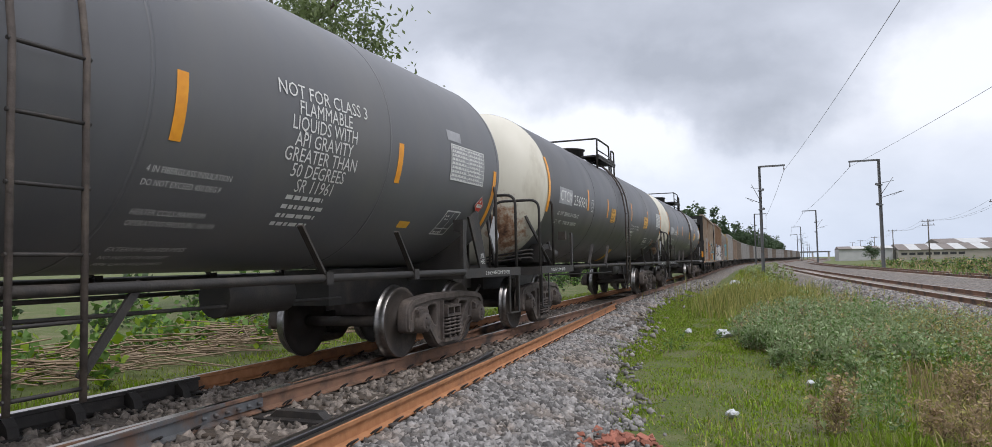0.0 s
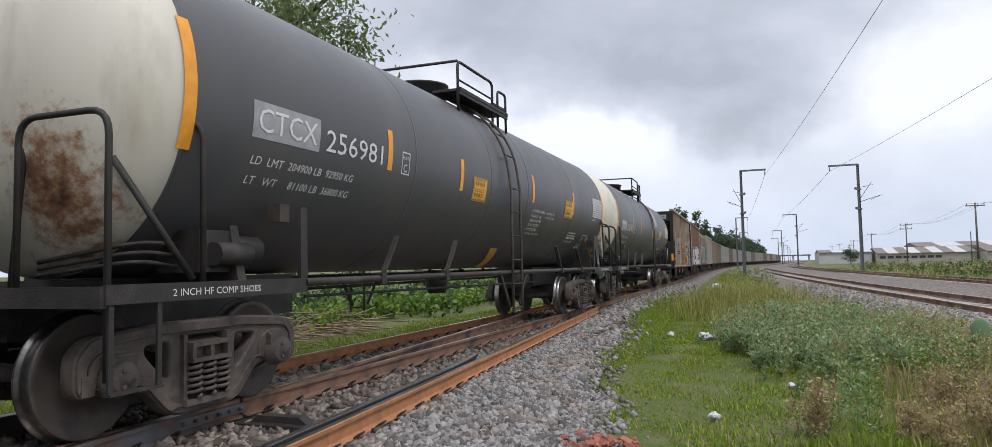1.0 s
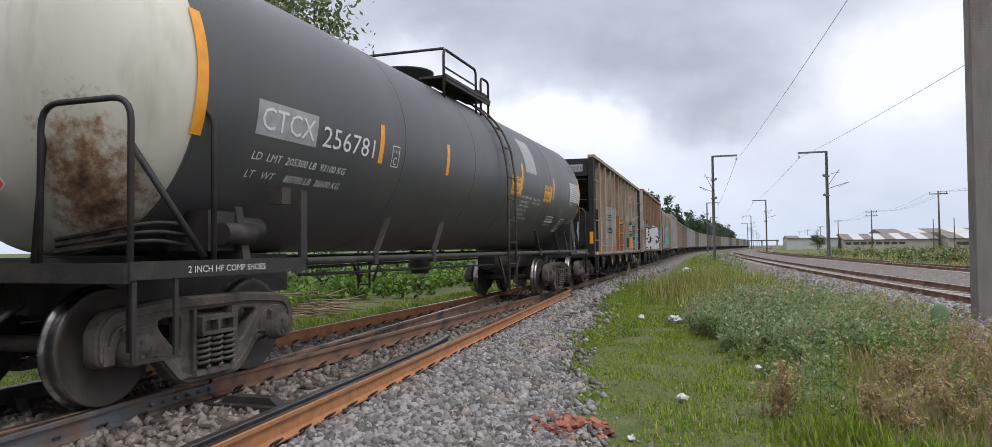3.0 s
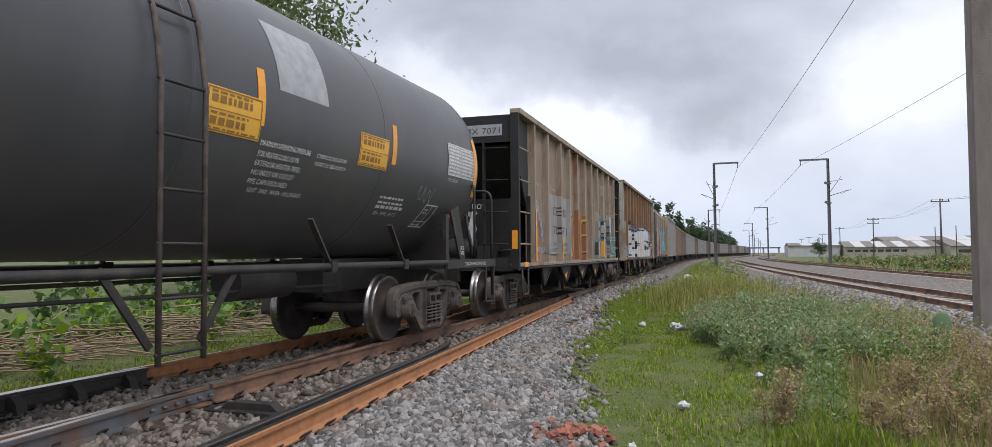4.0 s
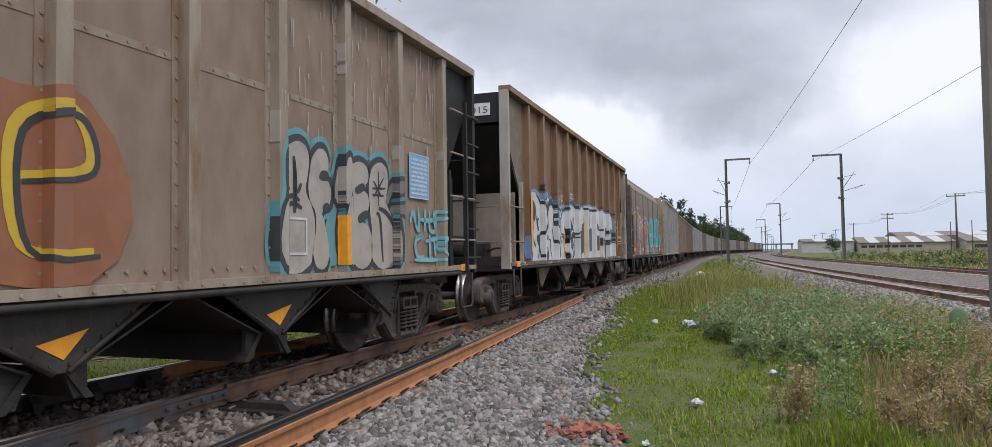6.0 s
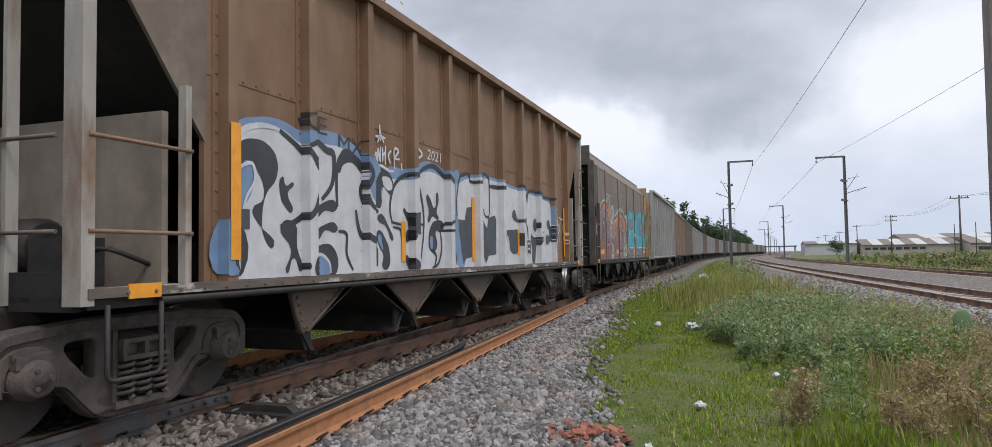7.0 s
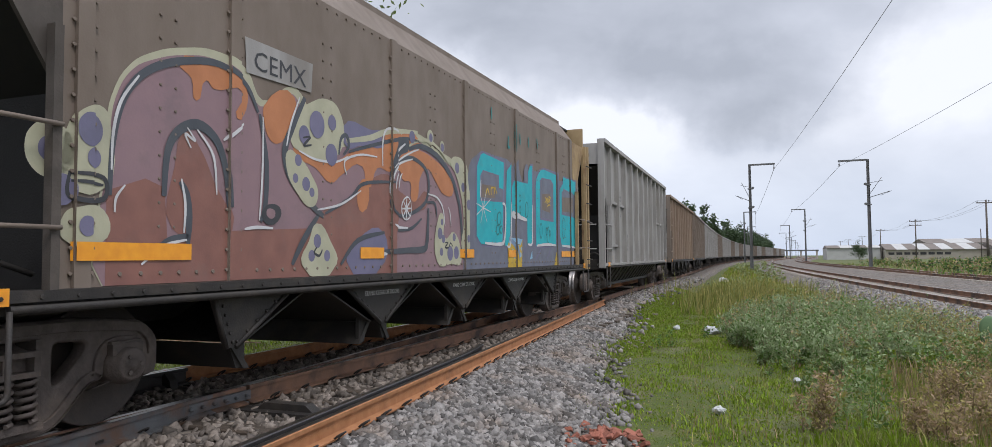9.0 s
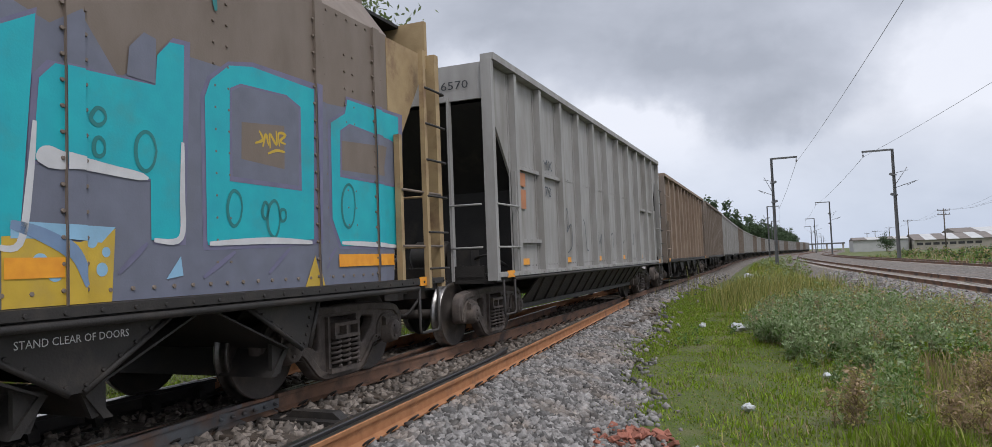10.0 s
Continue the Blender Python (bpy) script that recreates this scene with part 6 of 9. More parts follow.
blob(h, [(-4.15, 1.05), (-4.10, 1.20), (-3.97, 1.24), (-3.83, 1.16), (-3.80, 1.04)], P_BLUE, 0.014)
line(h, [(-5.27, 1.09), (-5.32, 1.64), (-5.31, 2.00), (-5.15, 2.28), (-4.90, 2.38), (-4.66, 2.39)], 0.06, P_WHITE, 0.013)
line(h, [(-5.26, 1.76), (-5.18, 1.96), (-5.01, 2.03), (-4.97, 1.89), (-5.07, 1.75), (-5.12, 1.64)], 0.035, P_WHITE, 0.016)
line(h, [(-4.15, 1.07), (-4.11, 1.18), (-3.97, 1.24), (-3.82, 1.16), (-3.79, 1.05)], 0.035, P_WHITE, 0.016)
line(h, [(-4.62, 2.38), (-4.35, 2.27), (-4.18, 2.15), (-4.10, 1.97), (-4.18, 1.69), (-4.39, 1.55), (-4.61, 1.50)], 0.075, P_BLACK, 0.013)
line(h, [(-4.28, 2.28), (-4.05, 2.36), (-3.86, 2.30), (-3.72, 2.26), (-3.75, 1.97), (-3.94, 1.79)], 0.075, P_BLACK, 0.013)
line(h, [(-3.66, 1.73), (-3.66, 2.14), (-3.51, 2.31), (-3.29, 2.28), (-3.08, 2.14), (-3.19, 1.94), (-3.08, 1.77), (-2.79, 1.73)], 0.075, P_BLACK, 0.013)
line(h, [(-3.29, 1.72), (-3.19, 1.46), (-2.87, 1.33), (-2.83, 1.10)], 0.075, P_BLACK, 0.013)
line(h, [(-3.64, 1.48), (-3.48, 1.45), (-3.48, 1.24), (-3.35, 1.07)], 0.045, P_BLACK, 0.013)
words(h, "MX", -3.65, 2.32, 0.26, P_BLACK, 0.5, 0.006)
rect(h, -5.31, -5.04, 1.46, 1.63, P_SLATE, 0.016, "dark stencil panel")
blob(h, [(-0.62, 2.34), (-0.53, 2.10), (-0.55, 1.66), (-0.59, 1.44), (-0.45, 1.08), (-0.16, 1.07), (-0.37, 1.58), (-0.45, 1.85), (-0.47, 2.06), (-0.44, 2.27), (-0.34, 2.43)], P_BLUE, 0.01)
blob(h, [(-2.87, 1.87), (-2.87, 1.97), (-2.81, 2.12), (-2.73, 2.20), (-2.68, 2.23), (-2.42, 2.10), (-2.46, 1.95), (-2.70, 2.02), (-2.72, 1.80), (-2.80, 1.77)], P_BLACK, 0.012)
blob(h, [(-2.70, 2.12), (-2.65, 2.15), (-2.45, 2.08), (-2.48, 2.00)], P_WHITE, 0.014)
blob(h, [(-2.81, 1.65), (-2.77, 1.70), (-2.68, 1.69), (-2.58, 1.60), (-2.49, 1.51), (-2.43, 1.41), (-2.47, 1.40), (-2.56, 1.51), (-2.64, 1.58), (-2.74, 1.60)], P_BLACK, 0.012)
blob(h, [(-2.84, 1.45), (-2.81, 1.51), (-2.72, 1.50), (-2.64, 1.43), (-2.54, 1.30), (-2.55, 1.08), (-2.70, 1.09), (-2.68, 1.23), (-2.77, 1.32)], P_BLACK, 0.012)
blob(h, [(-2.81, 1.43), (-2.76, 1.47), (-2.71, 1.36), (-2.70, 1.29), (-2.75, 1.33)], P_BLUE, 0.014)
line(h, [(-2.46, 1.63), (-2.51, 1.76), (-2.48, 1.92), (-2.38, 2.08), (-2.19, 2.19), (-1.94, 2.24), (-1.76, 2.16), (-1.64, 1.96), (-1.58, 1.71), (-1.61, 1.42), (-1.71, 1.09)], 0.055, P_BLACK, 0.013)
line(h, [(-2.48, 1.62), (-2.35, 1.61), (-2.22, 1.60)], 0.035, P_BLACK, 0.013)
line(h, [(-1.84, 1.62), (-1.71, 1.62), (-1.59, 1.62)], 0.035, P_BLACK, 0.013)
line(h, [(-2.44, 1.56), (-2.25, 1.54), (-2.22, 1.45), (-2.19, 1.33)], 0.04, P_BLACK, 0.013)
blob(h, [(-2.16, 1.80), (-2.06, 1.76), (-1.94, 1.75), (-1.78, 1.75), (-1.81, 1.71), (-1.96, 1.69), (-2.01, 1.59), (-2.05, 1.64), (-2.10, 1.70)], P_BLACK, 0.013)
blob(h, [(-2.01, 1.72), (-1.85, 1.74), (-1.84, 1.52), (-1.99, 1.50)], P_SLATE, 0.015)
blob(h, [(-2.09, 1.39), (-2.05, 1.54), (-1.98, 1.48), (-2.03, 1.40)], P_BLACK, 0.013)
blob(h, [(-2.10, 1.22), (-2.01, 1.18), (-1.90, 1.11), (-1.93, 1.04), (-2.05, 1.07)], P_BLACK, 0.013)
line(h, [(-1.81, 2.23), (-1.57, 2.36), (-1.26, 2.43), (-0.97, 2.35), (-0.72, 2.21), (-0.65, 2.04), (-0.64, 1.76)], 0.065, P_BLACK, 0.013)
blob(h, [(-1.48, 2.02), (-1.39, 1.99), (-1.23, 1.86), (-1.15, 2.08), (-1.10, 1.97), (-1.17, 1.80), (-1.11, 1.72), (-1.31, 1.74), (-1.45, 1.66), (-1.42, 1.80)], P_BLACK, 0.013)
blob(h, [(-1.44, 1.42), (-1.38, 1.59), (-1.20, 1.69), (-0.94, 1.62), (-1.07, 1.53), (-1.21, 1.54), (-1.16, 1.35), (-1.30, 1.26), (-1.41, 1.31)], P_BLACK, 0.013)
blob(h, [(-1.40, 1.40), (-1.35, 1.48), (-1.30, 1.39), (-1.35, 1.30)], P_BLUE, 0.015)
line(h, [(-1.06, 1.60), (-0.88, 1.66), (-0.64, 1.74)], 0.05, P_BLACK, 0.013)
line(h, [(-1.07, 1.55), (-0.88, 1.56), (-0.64, 1.57)], 0.035, P_BLACK, 0.013)
line(h, [(-1.06, 1.55), (-1.02, 1.31), (-1.13, 1.11), (-1.33, 1.05)], 0.05, P_BLACK, 0.013)
line(h, [(-1.35, 1.29), (-1.20, 1.21), (-1.25, 1.08)], 0.05, P_BLACK, 0.013)
line(h, [(-0.60, 1.44), (-0.53, 1.27), (-0.48, 1.07)], 0.035, P_BLACK, 0.013)
line(h, [(-0.45, 1.78), (-0.45, 2.07), (-0.35, 2.34), (-0.23, 2.42), (0.04, 2.45), (0.10, 2.34), (0.59, 2.39), (0.64, 2.51), (0.82, 2.51), (0.92, 2.41), (0.91, 1.89), (0.73, 1.84), (0.62, 1.96)], 0.05, P_BLACK, 0.014)
blob(h, [(-0.41, 1.74), (-0.16, 1.74), (-0.07, 1.93), (0.16, 1.96), (0.16, 1.19), (-0.12, 1.16), (-0.23, 1.08), (-0.37, 1.54)], P_SLATE, 0.013, smooth=False)
blob(h, [(0.60, 1.79), (0.79, 1.64), (0.87, 1.82), (1.18, 1.87), (1.24, 1.80), (1.22, 1.22), (0.86, 1.20), (0.74, 1.08), (0.60, 1.19)], P_SLATE, 0.013, smooth=False)
line(h, [(0.91, 2.34), (1.26, 2.35), (1.66, 2.36)], 0.07, P_BLACK, 0.014)
blob(h, [(2.10, 1.93), (2.14, 1.99), (2.24, 2.02), (2.31, 1.97), (2.37, 1.89), (2.50, 1.86), (2.80, 1.91), (2.80, 1.83), (2.50, 1.80), (2.27, 1.82), (2.14, 1.86)], P_SLATE, 0.013)
line(h, [(2.78, 1.85), (2.94, 1.79), (3.03, 1.67), (3.04, 1.51)], 0.06, P_BLACK, 0.014)
blob(h, [(1.55, 1.70), (1.60, 1.65), (1.71, 1.64), (2.14, 1.66), (2.44, 1.65), (2.51, 1.59), (2.50, 1.37), (2.46, 1.29), (1.96, 1.30), (1.93, 1.43), (1.85, 1.54), (1.74, 1.56), (1.62, 1.47), (1.59, 1.37), (1.55, 1.34)], P_SLATE, 0.013)
line(h, [(1.57, 1.28), (1.65, 1.24), (1.71, 1.16), (1.72, 1.06)], 0.06, P_BLACK, 0.014)
dots(h, [(3.52, 1.79, 0.12)], P_SLATE, 0.013)
line(h, [(3.25, 1.61), (3.40, 1.53), (3.65, 1.53), (3.92, 1.58), (4.18, 1.68)], 0.05, P_BLACK, 0.014)
blob(h, [(3.25, 1.59), (3.35, 1.51), (3.65, 1.50), (3.77, 1.51), (3.59, 1.37), (3.52, 1.15), (3.48, 1.06), (3.32, 1.06), (3.30, 1.30)], P_SLATE, 0.013)
blob(h, [(4.39, 1.87), (4.50, 1.93), (4.60, 1.90), (4.67, 1.80), (4.82, 1.81), (4.82, 1.50), (4.59, 1.48), (4.45, 1.41), (4.31, 1.43), (4.28, 1.53), (4.38, 1.62), (4.56, 1.60), (4.56, 1.71), (4.42, 1.77)], P_SLATE, 0.0135)
line(h, [(2.82, 2.39), (2.94, 2.37), (3.00, 2.31), (3.02, 2.20)], 0.06, P_BLACK, 0.014)
line(h, [(3.02, 2.22), (3.07, 2.37), (3.18, 2.44), (3.46, 2.46), (3.98, 2.40)], 0.06, P_BLACK, 0.014)
line(h, [(4.01, 2.38), (4.39, 2.40), (4.85, 2.39)], 0.06, P_BLACK, 0.014)
line(h, [(2.50, 2.50), (2.64, 2.46), (2.80, 2.45)], 0.06, P_BLACK, 0.014)
line(h, [(4.89, 1.31), (4.84, 1.54), (4.99, 1.66), (5.20, 1.63), (5.27, 1.39)], 0.04, P_WHITE, 0.012)
line(h, [(4.99, 2.08), (5.16, 2.01), (5.43, 1.79)], 0.03, P_WHITE, 0.012)
line(h, [(5.09, 1.95), (5.23, 2.12), (5.29, 1.83)], 0.03, P_WHITE, 0.012)
line(h, [(5.38, 2.03), (5.51, 1.98), (5.42, 1.74)], 0.03, P_WHITE, 0.012)
line(h, [(5.51, 2.00), (5.79, 1.96), (5.65, 1.71)], 0.03, P_WHITE, 0.012)
line(h, [(5.24, 1.78), (5.35, 1.68), (5.37, 1.55)], 0.03, P_WHITE, 0.012)
line(h, [(5.75, 1.71), (5.91, 1.67), (5.76, 1.56), (5.92, 1.51), (5.85, 1.40)], 0.03, P_WHITE, 0.012)
rect(h, 2.95, 3.22, 1.18, 1.51, P_WHITE, 0.0165, "pale rim of a stencil panel")
rect(h, 2.98, 3.19, 1.21, 1.48, P_BLACK, 0.0185, "black stencil panel")
rect(h, 3.02, 3.14, 1.40, 1.44, P_WHITE, 0.02, "", "print")
rect(h, 3.02, 3.14, 1.30, 1.34, P_WHITE, 0.02, "", "print")
rect(h, 3.02, 3.14, 1.20, 1.24, P_WHITE, 0.02, "", "print")
line(h, [(4.81, 2.18), (5.14, 1.97), (4.95, 1.76), (5.33, 1.85), (5.18, 1.61), (5.49, 1.74), (5.36, 1.37)], 0.03, P_WHITE, 0.012)
line(h, [(-2.96, 2.30), (-2.95, 2.50), (-2.90, 2.45), (-2.94, 2.38), (-2.87, 2.30)], 0.035, P_WHITE, 0.009)
line(h, [(-2.83, 2.42), (-2.87, 2.32), (-2.83, 2.29), (-2.82, 2.42)], 0.035, P_WHITE, 0.009)
line(h, [(-2.79, 2.28), (-2.78, 2.46), (-2.73, 2.32), (-2.72, 2.49)], 0.035, P_WHITE, 0.009)
line(h, [(-2.67, 2.49), (-2.67, 2.32)], 0.035, P_WHITE, 0.009)
line(h, [(-2.67, 2.40), (-2.59, 2.44)], 0.035, P_WHITE, 0.009)
line(h, [(-2.60, 2.52), (-2.61, 2.29)], 0.035, P_WHITE, 0.009)
line(h, [(-2.46, 2.48), (-2.53, 2.41), (-2.48, 2.32)], 0.035, P_WHITE, 0.009)
line(h, [(-2.38, 2.25), (-2.38, 2.50), (-2.27, 2.50), (-2.36, 2.40), (-2.24, 2.40)], 0.035, P_WHITE, 0.009)
line(h, [(-2.20, 2.36), (-2.18, 2.26)], 0.035, P_WHITE, 0.009)
line(h, [(-2.84, 2.60), (-2.60, 2.61)], 0.035, P_WHITE, 0.009)
line(h, [(-2.74, 2.75), (-2.72, 2.56)], 0.035, P_WHITE, 0.009)
line(h, [(-2.79, 2.53), (-2.72, 2.63), (-2.64, 2.55)], 0.035, P_WHITE, 0.009)
line(h, [(-2.90, 2.20), (-2.73, 2.27), (-2.51, 2.23), (-2.39, 2.24)], 0.035, P_WHITE, 0.009)
line(h, [(-1.74, 2.62), (-1.60, 2.54), (-1.80, 2.45)], 0.035, P_WHITE, 0.009)
words(h, "2021", -1.46, 2.5, 0.2, P_WHITE, 0.44, 0.009, slant=0.2)
for y, z0, z1 in ((-5.4, 1.2, 2.32), (-2.23, 1.14, 1.64), (0.12, 1.12, 2.1), (2.38, 1.2, 1.66), (5.77, 1.15, 2.26)):
    rect(h, y, y + 0.11, z0, z1, M_ORANGE, 0.018, "orange reflective strip", "reflector")
words(h, "CE", -4.35, 2.45, 0.26, P_BLACK, 0.5, 0.006)

# -- tan car
h = hop_a
rect(h, -3.88, -1.71, 1.2, 2.6, M_GREYSIDE, 0.005, "pale grey number panel", "number_panel")
for t, y, z in (("CE", -3.45, 2.12), ("MX", -2.48, 2.12), ("70", -3.42, 1.66), ("71", -2.46, 1.66)):
    words(h, t, y, z, 0.3, P_BLACK, 0.53, 0.009)
words(h, "LT WT", -3.6, 1.4, 0.11, P_BLACK, 0.6, 0.009)
words(h, "LD LMT", -3.6, 1.26, 0.11, P_BLACK, 0.6, 0.009)
words(h, "46 300", -2.4, 1.4, 0.11, P_BLACK, 0.5, 0.009)
words(h, "231 100", -2.4, 1.26, 0.11, P_BLACK, 0.5, 0.009)
blob(h, [(-1.62, 1.15), (-1.6, 2.2), (-1.1, 2.3), (-0.6, 2.4), (0.1, 2.25), (0.6, 2.25), (0.85, 1.2), (-0.4, 1.12)], P_RUST, 0.006, "rust-coloured spray letters")
for s in ([(-1.5, 2.1), (-1.1, 2.2), (-1.05, 1.3), (-1.4, 1.2), (-1.5, 2.1)], [(-0.75, 1.2), (-0.7, 2.2), (-0.35, 2.25), (-0.3, 1.25)], [(0.1, 1.7), (0.6, 1.8), (0.5, 2.15), (0.1, 2.0), (0.15, 1.3), (0.65, 1.25)]):
    line(h, s, 0.09, P_YELLOW, 0.01)
    line(h, [(a + 0.05, b - 0.03) for a, b in s], 0.05, P_BLACK, 0.013)
P_HAZE = paint("spray_haze", (0.3, 0.16, 0.09), (0.25, 0.145, 0.09))
P_TAG = paint("spray_tag", (0.3, 0.44, 0.68))
blob(h, [(-5.36, 1.16), (-5.38, 1.6), (-5.1, 1.72), (-4.75, 1.66), (-4.45, 1.78), (-4.36, 1.3), (-4.5, 1.12)], P_HAZE, 0.004, "faded orange spray haze")
words(h, "TWKAKAS", -5.12, 1.22, 0.2, P_TAG, 0.92, 0.012, label="pale blue sprayed tag", slant=0.12)
for k, stroke in enumerate(([(0, 0.16), (-0.1, 0.1), (-0.06, -0.04), (0.05, 0), (0.04, 0.08), (-0.02, 0.06)], [(-0.06, -0.1), (-0.05, 0.12), (0.01, 0.0), (0.07, 0.12), (0.08, -0.1)], [(-0.07, -0.1), (0, 0.12), (0.06, -0.1), (0.02, 0), (-0.05, 0)],
                            [(-0.05, -0.1), (-0.05, 0.12), (-0.05, 0), (0.05, 0.02), (0.05, 0.12), (0.06, -0.1)], [(0, 0.12), (-0.07, 0), (0, -0.11), (0.07, 0), (0, 0.12)], [(-0.05, 0.13), (-0.05, -0.12), (-0.05, 0), (0.06, 0.12), (-0.02, 0.01), (0.08, -0.14)])):
    line(h, [(-5.02 + 0.115 * k + a, 2.26 - 0.135 * k + b) for a, b in stroke], 0.036, P_TAG, 0.011)
line(h, [(-4.62, 2.0), (-4.72, 1.9), (-4.66, 1.8), (-4.56, 1.9), (-4.62, 2.0)], 0.02, P_PALE, 0.012)
for stroke in ([(-5.3, 1.98), (-5.36, 1.9), (-5.26, 1.84), (-5.34, 1.74)], [(-5.16, 1.92), (-5.22, 1.82), (-5.14, 1.76), (-5.08, 1.86), (-5.16, 1.92)], [(-4.94, 1.95), (-5.02, 1.88), (-4.92, 1.8), (-5.0, 1.72)]):
    line(h, stroke, 0.05, P_SLATE, 0.009)
for a, b in (((-4.99, 1.46), (-4.74, 1.68)), ((-4.95, 1.5), (-4.78, 1.64))):
    line(h, [a, (b[0], a[1]), b, (a[0], b[1]), a], 0.022, P_MAROON, 0.011)
P_GREYDUST = paint("spray_greydust", (0.2, 0.18, 0.165))


def letter(h, loop):
    """A pale bubble letter with a dark edge and a teal haze round it."""
    cy, cz = sum(p[0] for p in loop) / len(loop), sum(p[1] for p in loop) / len(loop)
    for grow, m, lift in ((0.13, P_CYAN, 0.004), (0.07, P_BLACK, 0.006)):
        big = []
        for a, b in loop:
            d = math.hypot(a - cy, b - cz)
            big.append((cy + (a - cy) * (1 + grow / d), cz + (b - cz) * (1 + grow / d)))
        blob(h, big, m, lift)
    blob(h, loop, P_PALE, 0.009, "pale spray-painted bubble letter")


letter(h, [(2.58, 1.13), (2.57, 1.65), (2.65, 1.77), (2.63, 1.92), (2.64, 2.13), (2.78, 2.26), (2.99, 2.29), (3.08, 2.18), (3.06, 1.98), (3.03, 1.83), (3.12, 1.70), (3.18, 1.54), (3.14, 1.24), (3.09, 1.11)])
letter(h, [(3.19, 1.11), (3.20, 1.60), (3.08, 1.79), (3.10, 2.05), (3.16, 2.20), (3.31, 2.28), (3.41, 2.21), (3.41, 2.07), (3.27, 1.98), (3.43, 1.95), (3.44, 1.72), (3.31, 1.64), (3.35, 1.54), (3.39, 1.10)])
letter(h, [(3.61, 1.74), (3.61, 2.13), (3.68, 2.24), (3.72, 2.19), (3.71, 1.84)])
letter(h, [(3.68, 1.13), (3.68, 1.78), (3.76, 1.83), (3.87, 1.61), (3.87, 1.12)])
letter(h, [(3.90, 1.12), (3.86, 1.61), (3.78, 1.86), (3.78, 2.09), (3.92, 2.20), (4.10, 2.23), (4.23, 2.15), (4.21, 2.01), (3.99, 1.94), (4.21, 1.89), (4.23, 1.71), (4.05, 1.62), (4.25, 1.51), (4.28, 1.13)])
letter(h, [(4.34, 1.13), (4.31, 1.51), (4.27, 1.71), (4.28, 2.12), (4.41, 2.25), (4.63, 2.25), (4.71, 2.09), (4.66, 1.83), (4.79, 1.66), (4.84, 1.58), (4.81, 1.12)])
blob(h, [(4.55, 1.70), (4.59, 1.90), (4.71, 2.10), (4.91, 2.21), (5.08, 2.14), (5.09, 1.97), (4.82, 1.85), (4.61, 1.68)], P_CYAN, 0.005)
blob(h, [(4.60, 1.74), (4.89, 1.88), (5.09, 1.87), (5.15, 1.67), (5.10, 1.51), (4.94, 1.61), (4.71, 1.67)], P_CYAN, 0.005)
blob(h, [(4.60, 1.75), (4.63, 1.91), (4.72, 2.07), (4.88, 2.15), (5.01, 2.10), (5.03, 1.96), (4.81, 1.87), (4.64, 1.73)], P_BLACK, 0.0085)
blob(h, [(4.66, 1.73), (4.90, 1.85), (5.06, 1.84), (5.11, 1.68), (5.06, 1.55), (4.94, 1.63), (4.75, 1.67)], P_BLACK, 0.0085)
blob(h, [(4.65, 1.79), (4.68, 1.92), (4.76, 2.03), (4.88, 2.09), (4.96, 2.05), (4.96, 1.98), (4.78, 1.91)], P_GREYDUST, 0.011)
blob(h, [(4.75, 1.74), (4.90, 1.80), (5.02, 1.78), (5.04, 1.65), (4.95, 1.68)], P_GREYDUST, 0.011)
line(h, [(4.47, 1.74), (4.64, 1.70), (4.81, 1.58), (4.89, 1.39), (4.88, 1.11)], 0.07, P_BLACK, 0.0135)
blob(h, [(4.66, 1.64), (4.80, 1.55), (4.88, 1.39), (4.87, 1.11), (4.56, 1.11), (4.58, 1.48)], P_GREYDUST, 0.0088)
blob(h, [(3.94, 1.90), (4.02, 1.97), (4.15, 1.98), (4.07, 1.89)], P_BLACK, 0.012)
blob(h, [(4.00, 1.58), (4.10, 1.68), (4.24, 1.67), (4.18, 1.61)], P_BLACK, 0.012)
blob(h, [(3.25, 1.99), (3.41, 2.05), (3.41, 1.98), (3.31, 1.96)], P_BLACK, 0.012)
blob(h, [(3.31, 1.68), (3.44, 1.72), (3.39, 1.64)], P_BLACK, 0.012)
blob(h, [(3.42, 1.62), (3.61, 1.76), (3.61, 1.13), (3.42, 1.13)], P_CYAN, 0.0045)
line(h, [(2.83, 2.15), (2.85, 1.95), (2.84, 1.79)], 0.06, P_BLACK, 0.013)
line(h, [(2.69, 1.91), (2.76, 1.82)], 0.045, P_BLACK, 0.013)
line(h, [(2.95, 1.90), (2.89, 1.80)], 0.045, P_BLACK, 0.013)
line(h, [(2.72, 1.75), (2.82, 1.77), (2.92, 1.73)], 0.05, P_BLACK, 0.013)
line(h, [(2.71, 1.66), (2.82, 1.70), (2.96, 1.66)], 0.05, P_BLACK, 0.013)
line(h, [(2.84, 2.11), (2.85, 1.80), (2.84, 1.61)], 0.07, P_BLACK, 0.013)
line(h, [(4.47, 2.17), (4.46, 1.77)], 0.03, P_BLACK, 0.013)
line(h, [(4.35, 2.05), (4.53, 1.88)], 0.03, P_BLACK, 0.013)
line(h, [(4.59, 2.10), (4.35, 1.86)], 0.03, P_BLACK, 0.013)
line(h, [(4.32, 1.96), (4.63, 1.98)], 0.03, P_BLACK, 0.013)
line(h, [(4.32, 1.89), (4.59, 1.89)], 0.03, P_BLACK, 0.013)
line(h, [(4.41, 1.68), (4.50, 1.61), (4.56, 1.12)], 0.05, P_BLACK, 0.013)
rect(h, 5.27, 5.85, 1.92, 2.5, M_BLUE, 0.01, "blue notice with rows of white print")
bm = frame_bm(0.58, 0.58, 0.012)
